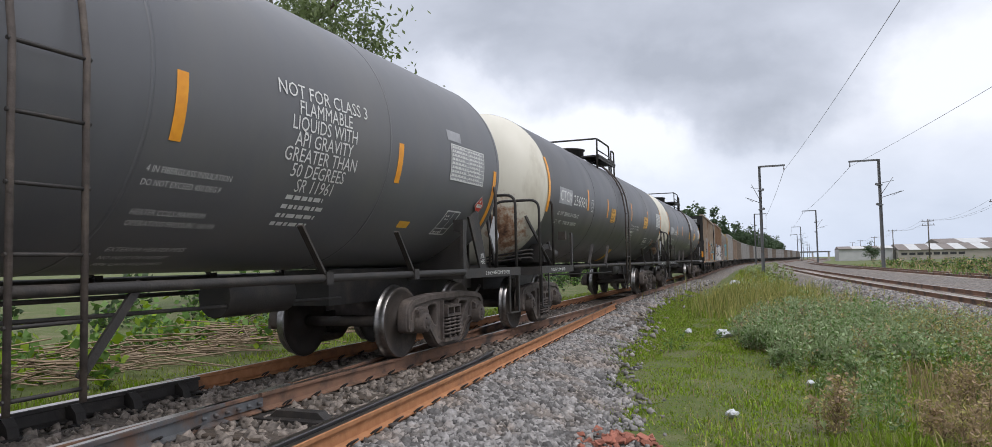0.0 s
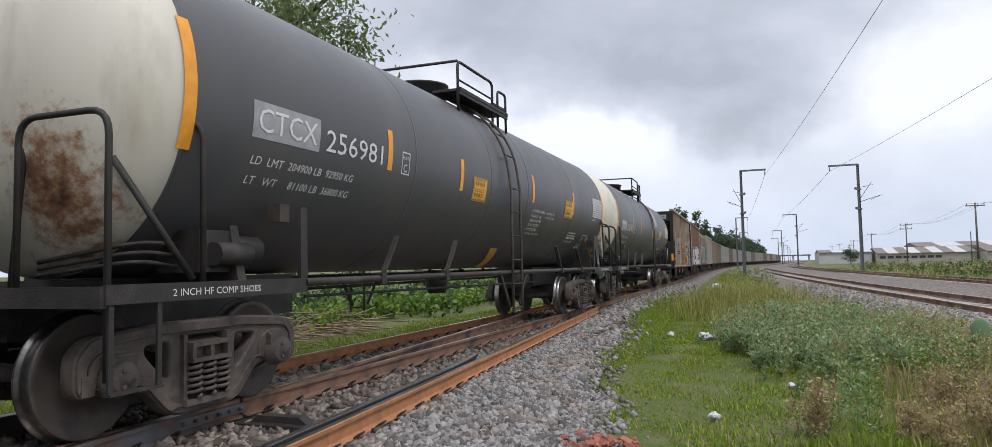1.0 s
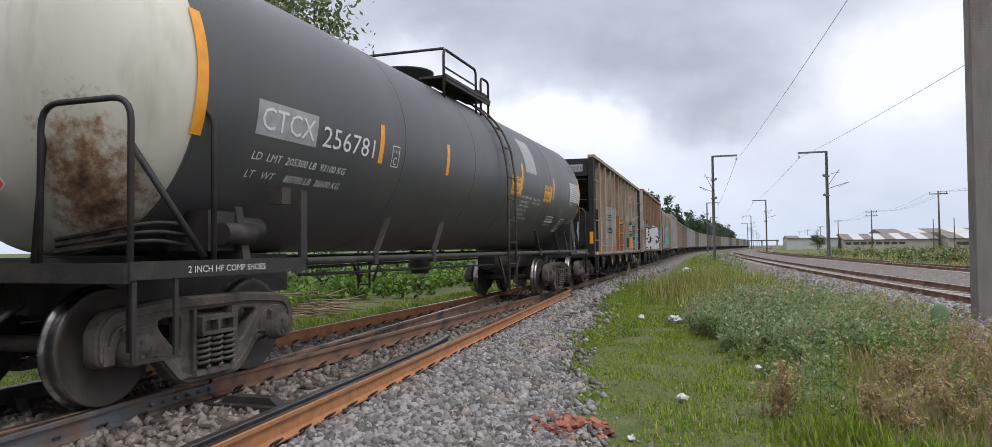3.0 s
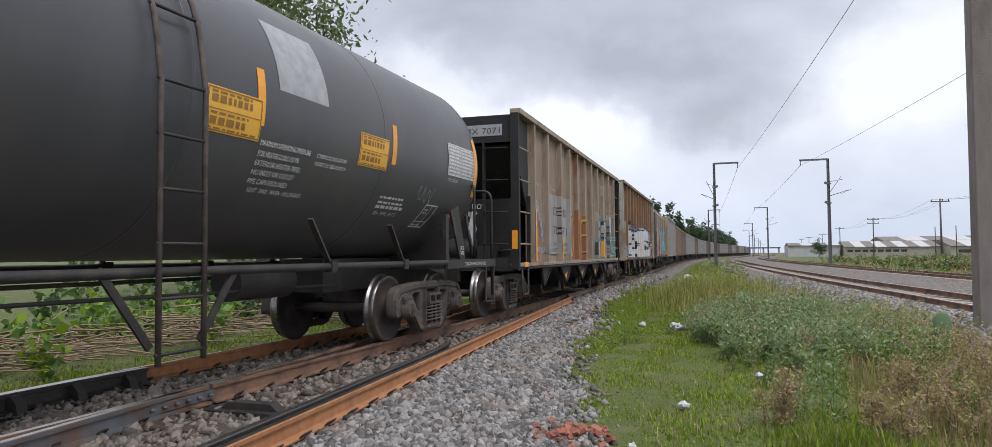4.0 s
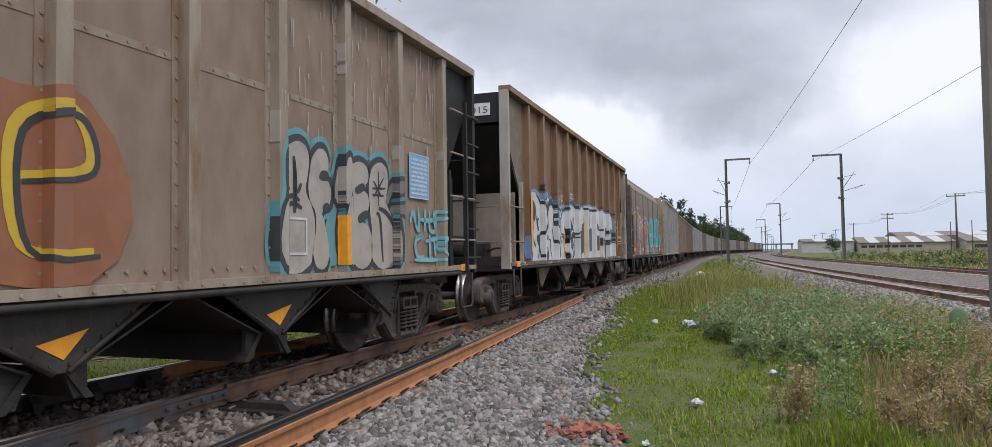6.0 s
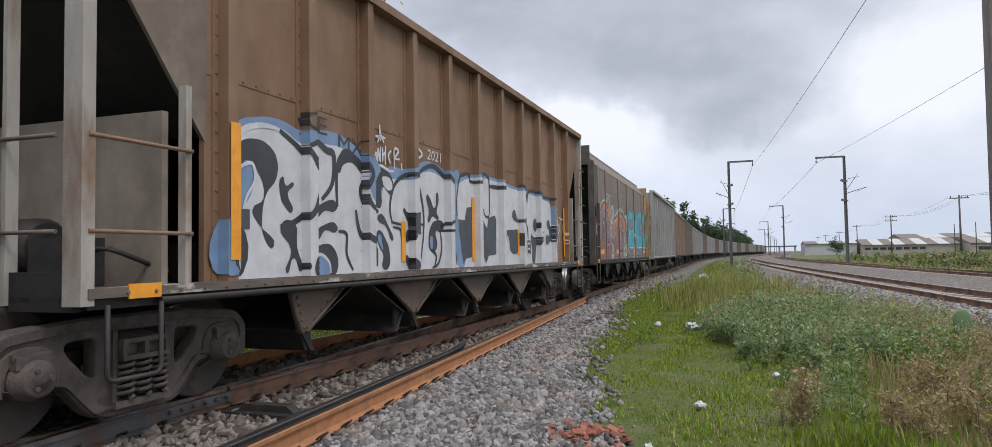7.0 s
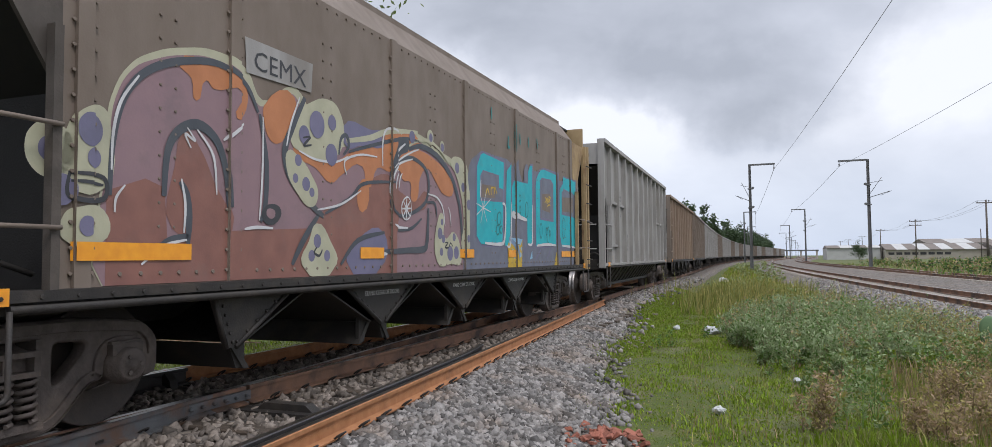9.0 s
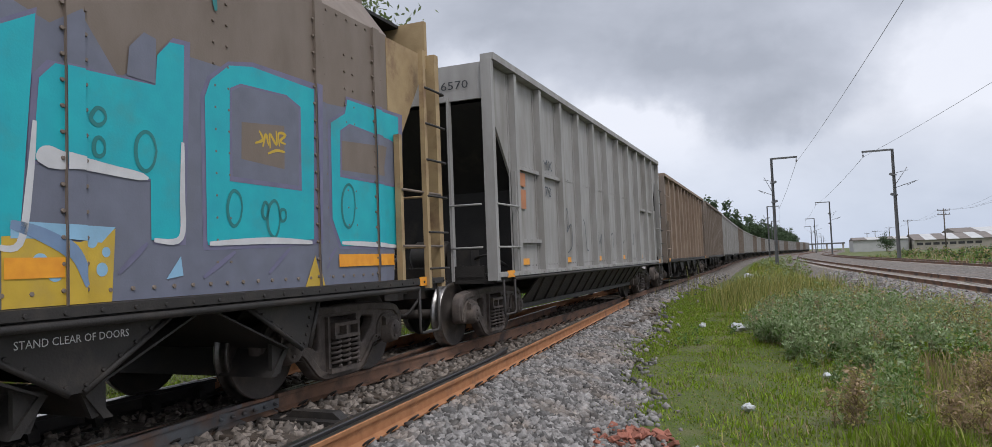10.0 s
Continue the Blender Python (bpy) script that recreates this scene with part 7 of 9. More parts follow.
for k in range(9):
    v0 = len(bm.verts)
    u = 0.05
    while u < 0.5:
        e = min(u + 0.04 + 0.05 * ((k * 7 + int(u * 90)) % 3), 0.53)
        bm.faces.new([bm.verts.new(p) for p in ((u, 0.05 + 0.055 * k, 0), (e, 0.05 + 0.055 * k, 0), (e, 0.075 + 0.055 * k, 0), (u, 0.075 + 0.055 * k, 0))])
        u = e + 0.02
for v in bm.verts:
    v.co.x += 5.27
    v.co.y += 1.92
h.drape(bm, P_WHITE, "small_print", "", 0.014)
line(h, [(5.29, 1.60), (5.37, 1.75), (5.45, 1.56)], 0.06, P_TAGCYAN, 0.009)
line(h, [(5.53, 1.81), (5.53, 1.51), (5.41, 1.63)], 0.06, P_TAGCYAN, 0.009)
line(h, [(5.74, 1.80), (5.71, 1.50)], 0.06, P_TAGCYAN, 0.009)
line(h, [(5.87, 1.78), (5.87, 1.53), (6.06, 1.53), (6.06, 1.77)], 0.06, P_TAGCYAN, 0.009)
line(h, [(6.25, 1.78), (6.01, 1.74), (6.06, 1.51)], 0.06, P_TAGCYAN, 0.009)
line(h, [(5.44, 1.42), (5.65, 1.44), (5.44, 1.37), (5.48, 1.18), (5.69, 1.17)], 0.06, P_TAGCYAN, 0.009)
line(h, [(5.87, 1.47), (5.87, 1.15)], 0.06, P_TAGCYAN, 0.009)
line(h, [(5.74, 1.37), (6.25, 1.43)], 0.06, P_TAGCYAN, 0.009)
line(h, [(6.01, 1.38), (6.05, 1.17)], 0.06, P_TAGCYAN, 0.009)
line(h, [(6.30, 1.43), (6.10, 1.30), (6.29, 1.17)], 0.06, P_TAGCYAN, 0.009)
line(h, [(5.40, 1.13), (6.24, 1.12)], 0.06, P_TAGCYAN, 0.009)
line(h, [(5.53, 1.66), (5.87, 1.65), (6.30, 1.70)], 0.06, P_TAGCYAN, 0.009)
bm = frame_bm(0.33, 0.36, 0.025)
for v in bm.verts:
    v.co.x += 2.71
    v.co.y += 1.21
h.drape(bm, P_WHITE, "stencil_frame", "", 0.016)
for y, z0, z1 in ((-5.5, 1.05, 2.15), (-2.92, 1.1, 1.6), (3.58, 1.1, 1.62), (6.38, 1.1, 2.13)):
    rect(h, y, y + 0.1, z0, z1, M_ORANGE, 0.018, "orange reflective strip", "reflector")
# pale droppings run down the last panels
rng = random.Random(4)
bm = bmesh.new()
for k in range(110):
    y, z, l_ = rng.uniform(2.4, 6.3), rng.uniform(2.2, 3.8), rng.uniform(0.05, 0.3)
    w = rng.uniform(0.006, 0.014)
    bm.faces.new([bm.verts.new(p) for p in ((y - w * 0.4, z, 0), (y + w * 0.4, z, 0), (y + w, z + l_, 0), (y - w, z + l_, 0))])
tagged(h.drape(bm, P_PALE, "pale_streak", "", 0.005), kind="stuff")

# -- dark covered car: purple, maroon and orange piece, then teal block letters
h = hop_c
blob(h, [(-5.42, 1.03), (-5.44, 1.69), (-5.42, 1.85), (-5.41, 2.07), (-5.37, 2.30), (-5.23, 2.54), (-5.03, 2.68), (-4.74, 2.79), (-4.42, 2.85), (-4.07, 2.79), (-3.87, 2.57), (-3.46, 2.78), (-3.29, 2.71), (-3.10, 2.45), (-2.68, 2.40), (-1.47, 2.70), (-0.89, 2.73), (-0.49, 2.62), (0.04, 2.54), (0.57, 2.30), (0.81, 1.84), (0.73, 1.03)], P_CREAM, 0.004, "pale spray outline")
blob(h, [(-5.41, 1.03), (-5.42, 1.69), (-5.39, 1.86), (-5.38, 2.05), (-5.34, 2.29), (-5.21, 2.51), (-5.02, 2.63), (-4.75, 2.73), (-4.45, 2.78), (-4.12, 2.72), (-3.90, 2.51), (-3.47, 2.71), (-3.37, 2.66), (-3.18, 2.35), (-2.68, 2.33), (-1.47, 2.61), (-0.97, 2.65), (-0.57, 2.53), (-0.04, 2.45), (0.45, 2.23), (0.65, 1.83), (0.58, 1.03)], P_MAUVE, 0.006, "mauve and maroon spray-painted mural")
blob(h, [(-5.40, 1.66), (-5.09, 1.77), (-4.92, 1.72), (-4.89, 1.36), (-4.27, 1.43), (-3.17, 1.49), (-1.56, 1.55), (-1.57, 1.03), (-5.40, 1.03)], P_MAROON, 0.008, smooth=False)
blob(h, [(-4.85, 1.43), (-4.83, 1.89), (-4.72, 2.16), (-4.60, 2.07), (-4.44, 1.82), (-4.26, 1.44)], P_MAROON, 0.009)
blob(h, [(-3.05, 1.61), (-2.50, 1.81), (-2.22, 2.01), (-1.57, 2.08), (-1.56, 1.51), (-2.12, 1.50), (-2.50, 1.33), (-2.76, 1.14), (-3.09, 1.39)], P_MAROON, 0.009)
blob(h, [(-4.80, 2.66), (-4.45, 2.73), (-4.12, 2.69), (-4.08, 2.44), (-4.22, 2.35), (-4.15, 2.57), (-4.45, 2.54), (-4.53, 2.59), (-4.63, 2.41), (-4.68, 2.57)], P_ORANGE, 0.01)
blob(h, [(-3.85, 2.53), (-3.43, 2.68), (-3.54, 2.35), (-3.64, 2.23), (-3.77, 2.24), (-3.85, 2.39)], P_ORANGE, 0.01)
blob(h, [(-3.45, 2.21), (-3.10, 2.19), (-2.77, 2.18), (-2.50, 2.30), (-1.70, 2.54), (-0.97, 2.66), (-1.09, 2.29), (-1.45, 2.35), (-1.67, 2.19), (-1.96, 2.20), (-2.16, 1.96), (-2.27, 2.18), (-2.66, 2.05), (-2.85, 1.95), (-3.10, 2.07)], P_ORANGE, 0.01)
blob(h, [(-2.36, 1.94), (-2.19, 2.04), (-2.27, 1.69)], P_ORANGE, 0.0115)
blob(h, [(-2.36, 1.40), (-1.81, 1.48), (-1.80, 1.16), (-2.57, 1.17)], P_VIOLET, 0.011)
blob(h, [(-2.65, 2.54), (-2.12, 2.60), (-1.78, 2.56), (-2.30, 2.40), (-2.60, 2.36)], P_VIOLET, 0.0115)
line(h, [(-5.38, 1.63), (-5.36, 1.99), (-5.28, 2.30), (-5.10, 2.52), (-4.80, 2.67), (-4.40, 2.75), (-4.09, 2.66), (-3.93, 2.45)], 0.06, P_SLATE, 0.013)
line(h, [(-5.37, 1.80), (-5.36, 2.06), (-5.30, 2.28), (-5.16, 2.48)], 0.025, P_WHITE, 0.015)
line(h, [(-4.93, 1.66), (-4.90, 1.99), (-4.79, 2.16), (-4.60, 2.23), (-4.41, 2.13), (-4.31, 1.91), (-4.27, 1.62)], 0.08, P_SLATE, 0.013)
line(h, [(-4.78, 1.78), (-4.72, 1.69), (-4.69, 1.51), (-4.70, 1.32)], 0.07, P_SLATE, 0.0135)
line(h, [(-4.77, 1.80), (-4.73, 1.61), (-4.74, 1.40)], 0.025, P_WHITE, 0.015)
line(h, [(-4.62, 2.19), (-4.45, 2.01), (-4.41, 1.71)], 0.025, P_WHITE, 0.015)
line(h, [(-4.34, 2.15), (-4.23, 2.23), (-4.11, 2.32)], 0.03, P_WHITE, 0.015)
line(h, [(-4.72, 2.19), (-4.64, 2.10), (-4.74, 2.14), (-4.68, 2.04)], 0.02, P_WHITE, 0.015)
line(h, [(-4.99, 1.27), (-4.87, 1.34), (-4.69, 1.38)], 0.06, P_SLATE, 0.0135)
line(h, [(-5.12, 1.17), (-4.93, 1.30), (-4.71, 1.35)], 0.025, P_WHITE, 0.015)
line(h, [(-5.34, 1.52), (-5.33, 1.62), (-5.26, 1.71)], 0.02, P_WHITE, 0.015)
line(h, [(-3.91, 2.44), (-3.82, 2.05), (-3.83, 1.67), (-3.89, 1.52)], 0.06, P_SLATE, 0.013)
line(h, [(-3.87, 2.42), (-3.87, 2.05), (-3.89, 1.71), (-3.91, 1.53)], 0.025, P_WHITE, 0.015)
line(h, [(-4.09, 1.45), (-3.95, 1.47), (-3.73, 1.47)], 0.03, P_WHITE, 0.015)
blob(h, [(-3.86, 1.62), (-3.76, 1.68), (-3.62, 1.63), (-3.67, 1.53), (-3.79, 1.50), (-3.86, 1.54)], P_BLACK, 0.014)
blob(h, [(-3.82, 1.61), (-3.75, 1.64), (-3.70, 1.60), (-3.76, 1.55)], P_MAUVE, 0.0155)
line(h, [(-3.28, 2.71), (-3.46, 2.41), (-3.57, 2.17), (-3.47, 1.92), (-3.17, 1.71), (-2.97, 1.61)], 0.085, P_SLATE, 0.013)
line(h, [(-3.36, 2.70), (-3.49, 2.43), (-3.55, 2.22)], 0.025, P_WHITE, 0.015)
line(h, [(-3.05, 1.63), (-3.28, 1.39), (-3.46, 1.15)], 0.07, P_SLATE, 0.013)
blob(h, [(-3.48, 2.26), (-3.44, 2.50), (-3.18, 2.69), (-2.92, 2.77), (-2.72, 2.71), (-2.63, 2.40), (-2.77, 2.22), (-3.10, 2.16), (-3.33, 2.19)], P_CREAM, 0.012)
blob(h, [(-3.53, 2.18), (-3.38, 2.15), (-3.17, 1.99), (-3.07, 1.82), (-3.16, 1.69), (-3.40, 1.81), (-3.55, 2.02)], P_CREAM, 0.0145)
blob(h, [(-3.09, 1.54), (-2.85, 1.36), (-2.75, 1.15), (-3.32, 1.15), (-3.21, 1.37)], P_CREAM, 0.0145)
dots(h, [(-3.09, 2.49, 0.12), (-3.29, 2.36, 0.08), (-2.84, 2.55, 0.07), (-2.85, 2.23, 0.10), (-3.38, 2.11, 0.05), (-3.26, 1.90, 0.06), (-3.42, 1.94, 0.04), (-3.17, 1.83, 0.04), (-3.08, 1.37, 0.06), (-3.17, 1.23, 0.05), (-2.92, 1.23, 0.05)], P_VIOLET, 0.0155)
line(h, [(-3.31, 2.33), (-3.20, 2.35), (-3.30, 2.26), (-3.18, 2.28)], 0.025, P_BLACK, 0.0165)
line(h, [(-3.09, 1.31), (-3.13, 1.26), (-3.05, 1.23), (-3.00, 1.29)], 0.025, P_BLACK, 0.0165)
line(h, [(-2.72, 2.25), (-2.68, 2.42), (-2.58, 2.46), (-2.54, 2.36), (-2.64, 2.26)], 0.045, P_SLATE, 0.0155)
line(h, [(-2.54, 2.30), (-2.02, 2.45), (-1.35, 2.62), (-0.95, 2.64)], 0.045, P_SLATE, 0.0135)
line(h, [(-2.58, 2.41), (-2.12, 2.51), (-1.70, 2.65), (-1.00, 2.75)], 0.07, P_CREAM, 0.0125)
line(h, [(-2.95, 1.64), (-2.50, 1.83), (-2.24, 2.00), (-1.59, 2.08)], 0.045, P_SLATE, 0.0135)
line(h, [(-3.08, 1.67), (-2.68, 1.75), (-2.30, 1.92)], 0.025, P_WHITE, 0.015)
line(h, [(-2.68, 1.14), (-2.36, 1.39), (-1.81, 1.49)], 0.055, P_SLATE, 0.0135)
line(h, [(-3.37, 2.20), (-3.10, 2.15), (-2.77, 2.17), (-2.55, 2.25)], 0.025, P_WHITE, 0.015)
line(h, [(-2.58, 2.06), (-2.61, 2.20), (-2.32, 2.30), (-1.97, 2.32)], 0.025, P_WHITE, 0.015)
blob(h, [(-5.69, 1.67), (-5.68, 2.06), (-5.57, 2.18), (-5.43, 2.20), (-5.38, 2.09), (-5.41, 1.68)], P_CREAM, 0.011)
blob(h, [(-5.71, 1.34), (-5.70, 1.49), (-5.61, 1.54), (-5.42, 1.53), (-5.39, 1.35)], P_CREAM, 0.011)
dots(h, [(-5.80, 1.88, 0.16)], P_CREAM, 0.011)
dots(h, [(-5.54, 2.04, 0.10), (-5.51, 1.86, 0.06), (-5.56, 1.42, 0.06), (-5.81, 1.88, 0.07), (-5.72, 1.64, 0.09)], P_VIOLET, 0.0145)
line(h, [(-5.67, 1.76), (-5.67, 1.60), (-5.43, 1.60), (-5.43, 1.74), (-5.67, 1.75)], 0.035, P_BLACK, 0.016)
line(h, [(-5.66, 1.70), (-5.54, 1.70), (-5.43, 1.69)], 0.025, P_BLACK, 0.016)
blob(h, [(-1.84, 2.61), (-1.71, 2.69), (-1.51, 2.68), (-1.41, 2.64), (-1.56, 2.47), (-1.71, 2.19), (-1.71, 2.40), (-1.84, 2.40)], P_ORANGE, 0.0115)
blob(h, [(-1.64, 2.25), (-1.29, 2.46), (-0.98, 2.53), (-0.53, 2.47), (-0.17, 2.34), (0.05, 2.11), (-0.25, 2.04), (-0.50, 2.19), (-0.73, 2.33), (-0.94, 2.19), (-1.03, 1.91), (-1.17, 1.91), (-1.19, 2.11), (-1.37, 2.12), (-1.45, 2.22)], P_ORANGE, 0.012)
blob(h, [(-1.69, 1.93), (-1.19, 1.92), (-1.04, 1.91), (-0.76, 2.03), (-0.73, 1.89), (-1.04, 1.77), (-1.38, 1.72), (-1.62, 1.75)], P_MAROON, 0.0115)
blob(h, [(-1.65, 2.24), (-1.59, 2.43), (-1.46, 2.59), (-1.23, 2.61), (-1.23, 2.51), (-1.43, 2.41)], P_SLATE, 0.013)
line(h, [(-1.23, 2.51), (-0.89, 2.59), (-0.43, 2.52), (-0.02, 2.30), (0.23, 1.97), (0.32, 1.60), (0.33, 1.32)], 0.085, P_SLATE, 0.0135)
line(h, [(-1.22, 2.55), (-1.05, 2.63), (-0.73, 2.69), (-0.40, 2.63), (-0.07, 2.46)], 0.045, P_CREAM, 0.0135)
line(h, [(-1.68, 1.96), (-1.68, 2.11), (-1.62, 2.24), (-1.40, 2.37), (-1.10, 2.41), (-0.78, 2.31), (-0.70, 2.11), (-0.79, 1.91), (-1.04, 1.78), (-1.38, 1.70), (-1.61, 1.74), (-1.68, 1.87)], 0.055, P_SLATE, 0.0145)
line(h, [(-0.71, 1.83), (-0.73, 1.57), (-0.76, 1.39), (-0.85, 1.31), (-1.32, 1.29), (-1.89, 1.27)], 0.085, P_SLATE, 0.0135)
line(h, [(-0.90, 1.69), (-1.17, 1.56), (-1.55, 1.52)], 0.04, P_SLATE, 0.0135)
line(h, [(-1.62, 1.59), (-1.49, 1.56), (-1.26, 1.56)], 0.03, P_WHITE, 0.015)
line(h, [(-1.94, 1.25), (-1.75, 1.25)], 0.04, P_WHITE, 0.015)
line(h, [(-1.85, 2.23), (-1.85, 2.49), (-1.79, 2.64), (-1.65, 2.69), (-1.49, 2.66)], 0.03, P_WHITE, 0.015)
line(h, [(-1.55, 2.38), (-1.46, 2.48), (-1.32, 2.56)], 0.03, P_WHITE, 0.015)
line(h, [(-1.63, 2.24), (-1.43, 2.37), (-1.14, 2.49), (-0.97, 2.54)], 0.025, P_WHITE, 0.015)
line(h, [(-1.69, 1.94), (-1.68, 2.05), (-1.60, 2.21), (-1.43, 2.32), (-1.14, 2.40)], 0.03, P_WHITE, 0.016)
line(h, [(-1.60, 2.00), (-1.57, 2.13), (-1.49, 2.23)], 0.022, P_WHITE, 0.016)
line(h, [(-1.48, 2.02), (-1.45, 2.14), (-1.40, 2.20)], 0.022, P_WHITE, 0.016)
line(h, [(-1.17, 1.80), (-1.30, 1.79), (-1.42, 1.78)], 0.022, P_WHITE, 0.016)
line(h, [(-1.21, 1.70), (-1.30, 1.79), (-1.38, 1.88)], 0.022, P_WHITE, 0.016)
line(h, [(-1.30, 1.65), (-1.30, 1.79), (-1.29, 1.93)], 0.022, P_WHITE, 0.016)
line(h, [(-1.38, 1.69), (-1.30, 1.79), (-1.20, 1.89)], 0.022, P_WHITE, 0.016)
line(h, [(-1.17, 1.80), (-1.20, 1.71), (-1.28, 1.66), (-1.36, 1.67), (-1.41, 1.74), (-1.41, 1.83), (-1.35, 1.90), (-1.27, 1.93), (-1.20, 1.89), (-1.17, 1.80)], 0.022, P_WHITE, 0.016)
line(h, [(-0.72, 2.01), (-0.46, 1.98), (-0.29, 1.85), (-0.23, 1.62)], 0.03, P_WHITE, 0.015)
line(h, [(-0.77, 1.90), (-0.53, 1.90), (-0.47, 1.73)], 0.04, P_SLATE, 0.0145)
line(h, [(-0.12, 1.88), (-0.06, 1.77), (-0.04, 1.63)], 0.022, P_WHITE, 0.016)
blob(h, [(-0.47, 1.15), (-0.43, 1.72), (-0.33, 1.79), (-0.26, 1.73), (-0.25, 1.47), (0.06, 1.55), (0.27, 1.34), (0.29, 1.14), (-0.02, 1.12)], P_CREAM, 0.0145)
blob(h, [(-0.04, 2.49), (0.20, 2.60), (0.43, 2.51), (0.49, 2.26), (0.59, 1.96), (0.59, 1.56), (0.48, 1.29), (0.32, 1.32), (0.39, 1.69), (0.27, 2.14), (0.10, 2.37)], P_CREAM, 0.0145)
dots(h, [(-0.65, 2.74, 0.09), (-0.30, 2.67, 0.07)], P_CREAM, 0.0125)
dots(h, [(0.17, 2.44, 0.07), (0.37, 2.19, 0.06), (0.50, 1.95, 0.07), (-0.32, 1.67, 0.04), (-0.38, 1.52, 0.07), (-0.07, 1.26, 0.09), (-0.28, 1.45, 0.05), (0.49, 1.47, 0.05), (0.06, 1.48, 0.05), (-0.34, 1.28, 0.05), (0.13, 1.27, 0.08), (-0.64, 2.74, 0.05), (-0.30, 2.66, 0.05), (-1.15, 2.67, 0.07)], P_VIOLET, 0.0155)
line(h, [(-0.24, 1.40), (-0.14, 1.40), (-0.23, 1.34), (-0.12, 1.34), (-0.06, 1.40), (0.02, 1.35)], 0.022, P_BLACK, 0.0165)
blob(h, [(0.38, 1.03), (0.45, 2.34), (0.70, 2.63), (1.08, 2.81), (2.19, 2.82), (2.48, 2.73), (2.67, 2.87), (2.95, 2.50), (3.37, 2.79), (3.85, 2.79), (4.08, 2.70), (6.46, 2.82), (6.36, 1.03)], P_GREYBLUE, 0.007, "grey-violet spray ground", smooth=False)
blob(h, [(0.86, 2.58), (1.01, 2.77), (1.12, 2.81), (2.10, 2.78), (2.00, 1.40), (1.86, 1.36), (1.02, 1.36), (0.82, 1.50)], P_VIOLET, 0.009, smooth=False)
blob(h, [(0.90, 2.56), (1.04, 2.74), (1.14, 2.78), (2.03, 2.74), (1.93, 1.43), (1.81, 1.39), (1.05, 1.40), (0.86, 1.52)], P_TEAL, 0.012, "teal block letter", smooth=False)
blob(h, [(1.01, 2.05), (1.02, 2.43), (1.12, 2.52), (1.79, 2.51), (1.80, 2.31), (1.99, 2.30), (1.97, 2.09)], P_VIOLET, 0.0135, smooth=False)
blob(h, [(1.04, 2.07), (1.05, 2.43), (1.15, 2.51), (1.77, 2.50), (1.78, 2.31), (1.96, 2.30), (1.94, 2.11)], P_GREYBLUE, 0.0145, smooth=False)
blob(h, [(1.07, 2.30), (1.63, 2.32), (1.62, 2.13), (1.05, 2.10)], M_UMBER, 0.0155, smooth=False)
blob(h, [(2.16, 2.65), (2.40, 2.80), (2.30, 1.35), (2.04, 1.36)], P_VIOLET, 0.009, smooth=False)
blob(h, [(2.16, 2.62), (2.39, 2.76), (2.29, 1.39), (2.06, 1.39)], P_TEAL, 0.012, "teal block letter", smooth=False)
blob(h, [(2.32, 1.87), (2.36, 2.38), (2.46, 2.50), (3.26, 2.53), (3.28, 2.76), (3.40, 2.89), (3.56, 2.90), (3.49, 1.40), (3.21, 1.40), (3.21, 1.83), (3.11, 1.84)], P_VIOLET, 0.009, smooth=False)
blob(h, [(2.37, 1.89), (2.41, 2.38), (2.51, 2.49), (3.24, 2.51), (3.26, 2.73), (3.37, 2.85), (3.50, 2.86), (3.45, 1.44), (3.19, 1.43), (3.19, 1.85), (3.10, 1.86)], P_TEAL, 0.012, "teal block letter", smooth=False)
blob(h, [(3.01, 2.53), (3.03, 2.73), (3.15, 2.86), (3.25, 2.84), (3.24, 2.52)], P_GREYBLUE, 0.0125, smooth=False)
blob(h, [(3.65, 1.41), (3.65, 2.53), (3.72, 2.68), (3.94, 2.85), (4.22, 2.91), (5.12, 2.91), (5.07, 1.42), (4.40, 1.38), (3.66, 1.36)], P_VIOLET, 0.009, smooth=False)
blob(h, [(3.69, 1.44), (3.69, 2.52), (3.75, 2.66), (3.95, 2.82), (4.21, 2.87), (5.02, 2.85), (4.97, 1.46), (4.37, 1.42), (3.70, 1.40)], P_TEAL, 0.012, "teal block letter", smooth=False)
blob(h, [(3.93, 1.90), (3.95, 2.64), (4.07, 2.70), (4.63, 2.72), (4.82, 2.65), (4.81, 1.89)], P_VIOLET, 0.0135, smooth=False)
blob(h, [(3.96, 1.94), (3.97, 2.62), (4.08, 2.68), (4.61, 2.70), (4.79, 2.63), (4.77, 1.93)], P_GREYBLUE, 0.0145, smooth=False)
blob(h, [(4.07, 2.39), (4.59, 2.44), (4.58, 2.06), (4.06, 2.09)], M_UMBER, 0.0155, smooth=False)
blob(h, [(5.22, 1.63), (5.23, 2.60), (5.50, 2.74), (5.54, 2.89), (6.63, 2.89), (6.56, 1.37), (5.37, 1.37)], P_VIOLET, 0.009, smooth=False)
blob(h, [(5.26, 1.66), (5.27, 2.58), (5.51, 2.71), (5.56, 2.86), (6.54, 2.85), (6.47, 1.41), (5.40, 1.40)], P_TEAL, 0.012, "teal block letter", smooth=False)
blob(h, [(5.40, 2.07), (5.42, 2.53), (5.58, 2.62), (6.31, 2.57), (6.48, 2.54), (6.45, 2.05)], P_VIOLET, 0.0135, smooth=False)
blob(h, [(5.43, 2.10), (5.45, 2.52), (5.60, 2.60), (6.28, 2.56), (6.43, 2.53), (6.41, 2.08)], P_GREYBLUE, 0.0145, smooth=False)
blob(h, [(5.44, 2.43), (6.27, 2.48), (6.18, 2.15), (5.43, 2.14)], M_UMBER, 0.0155, smooth=False)
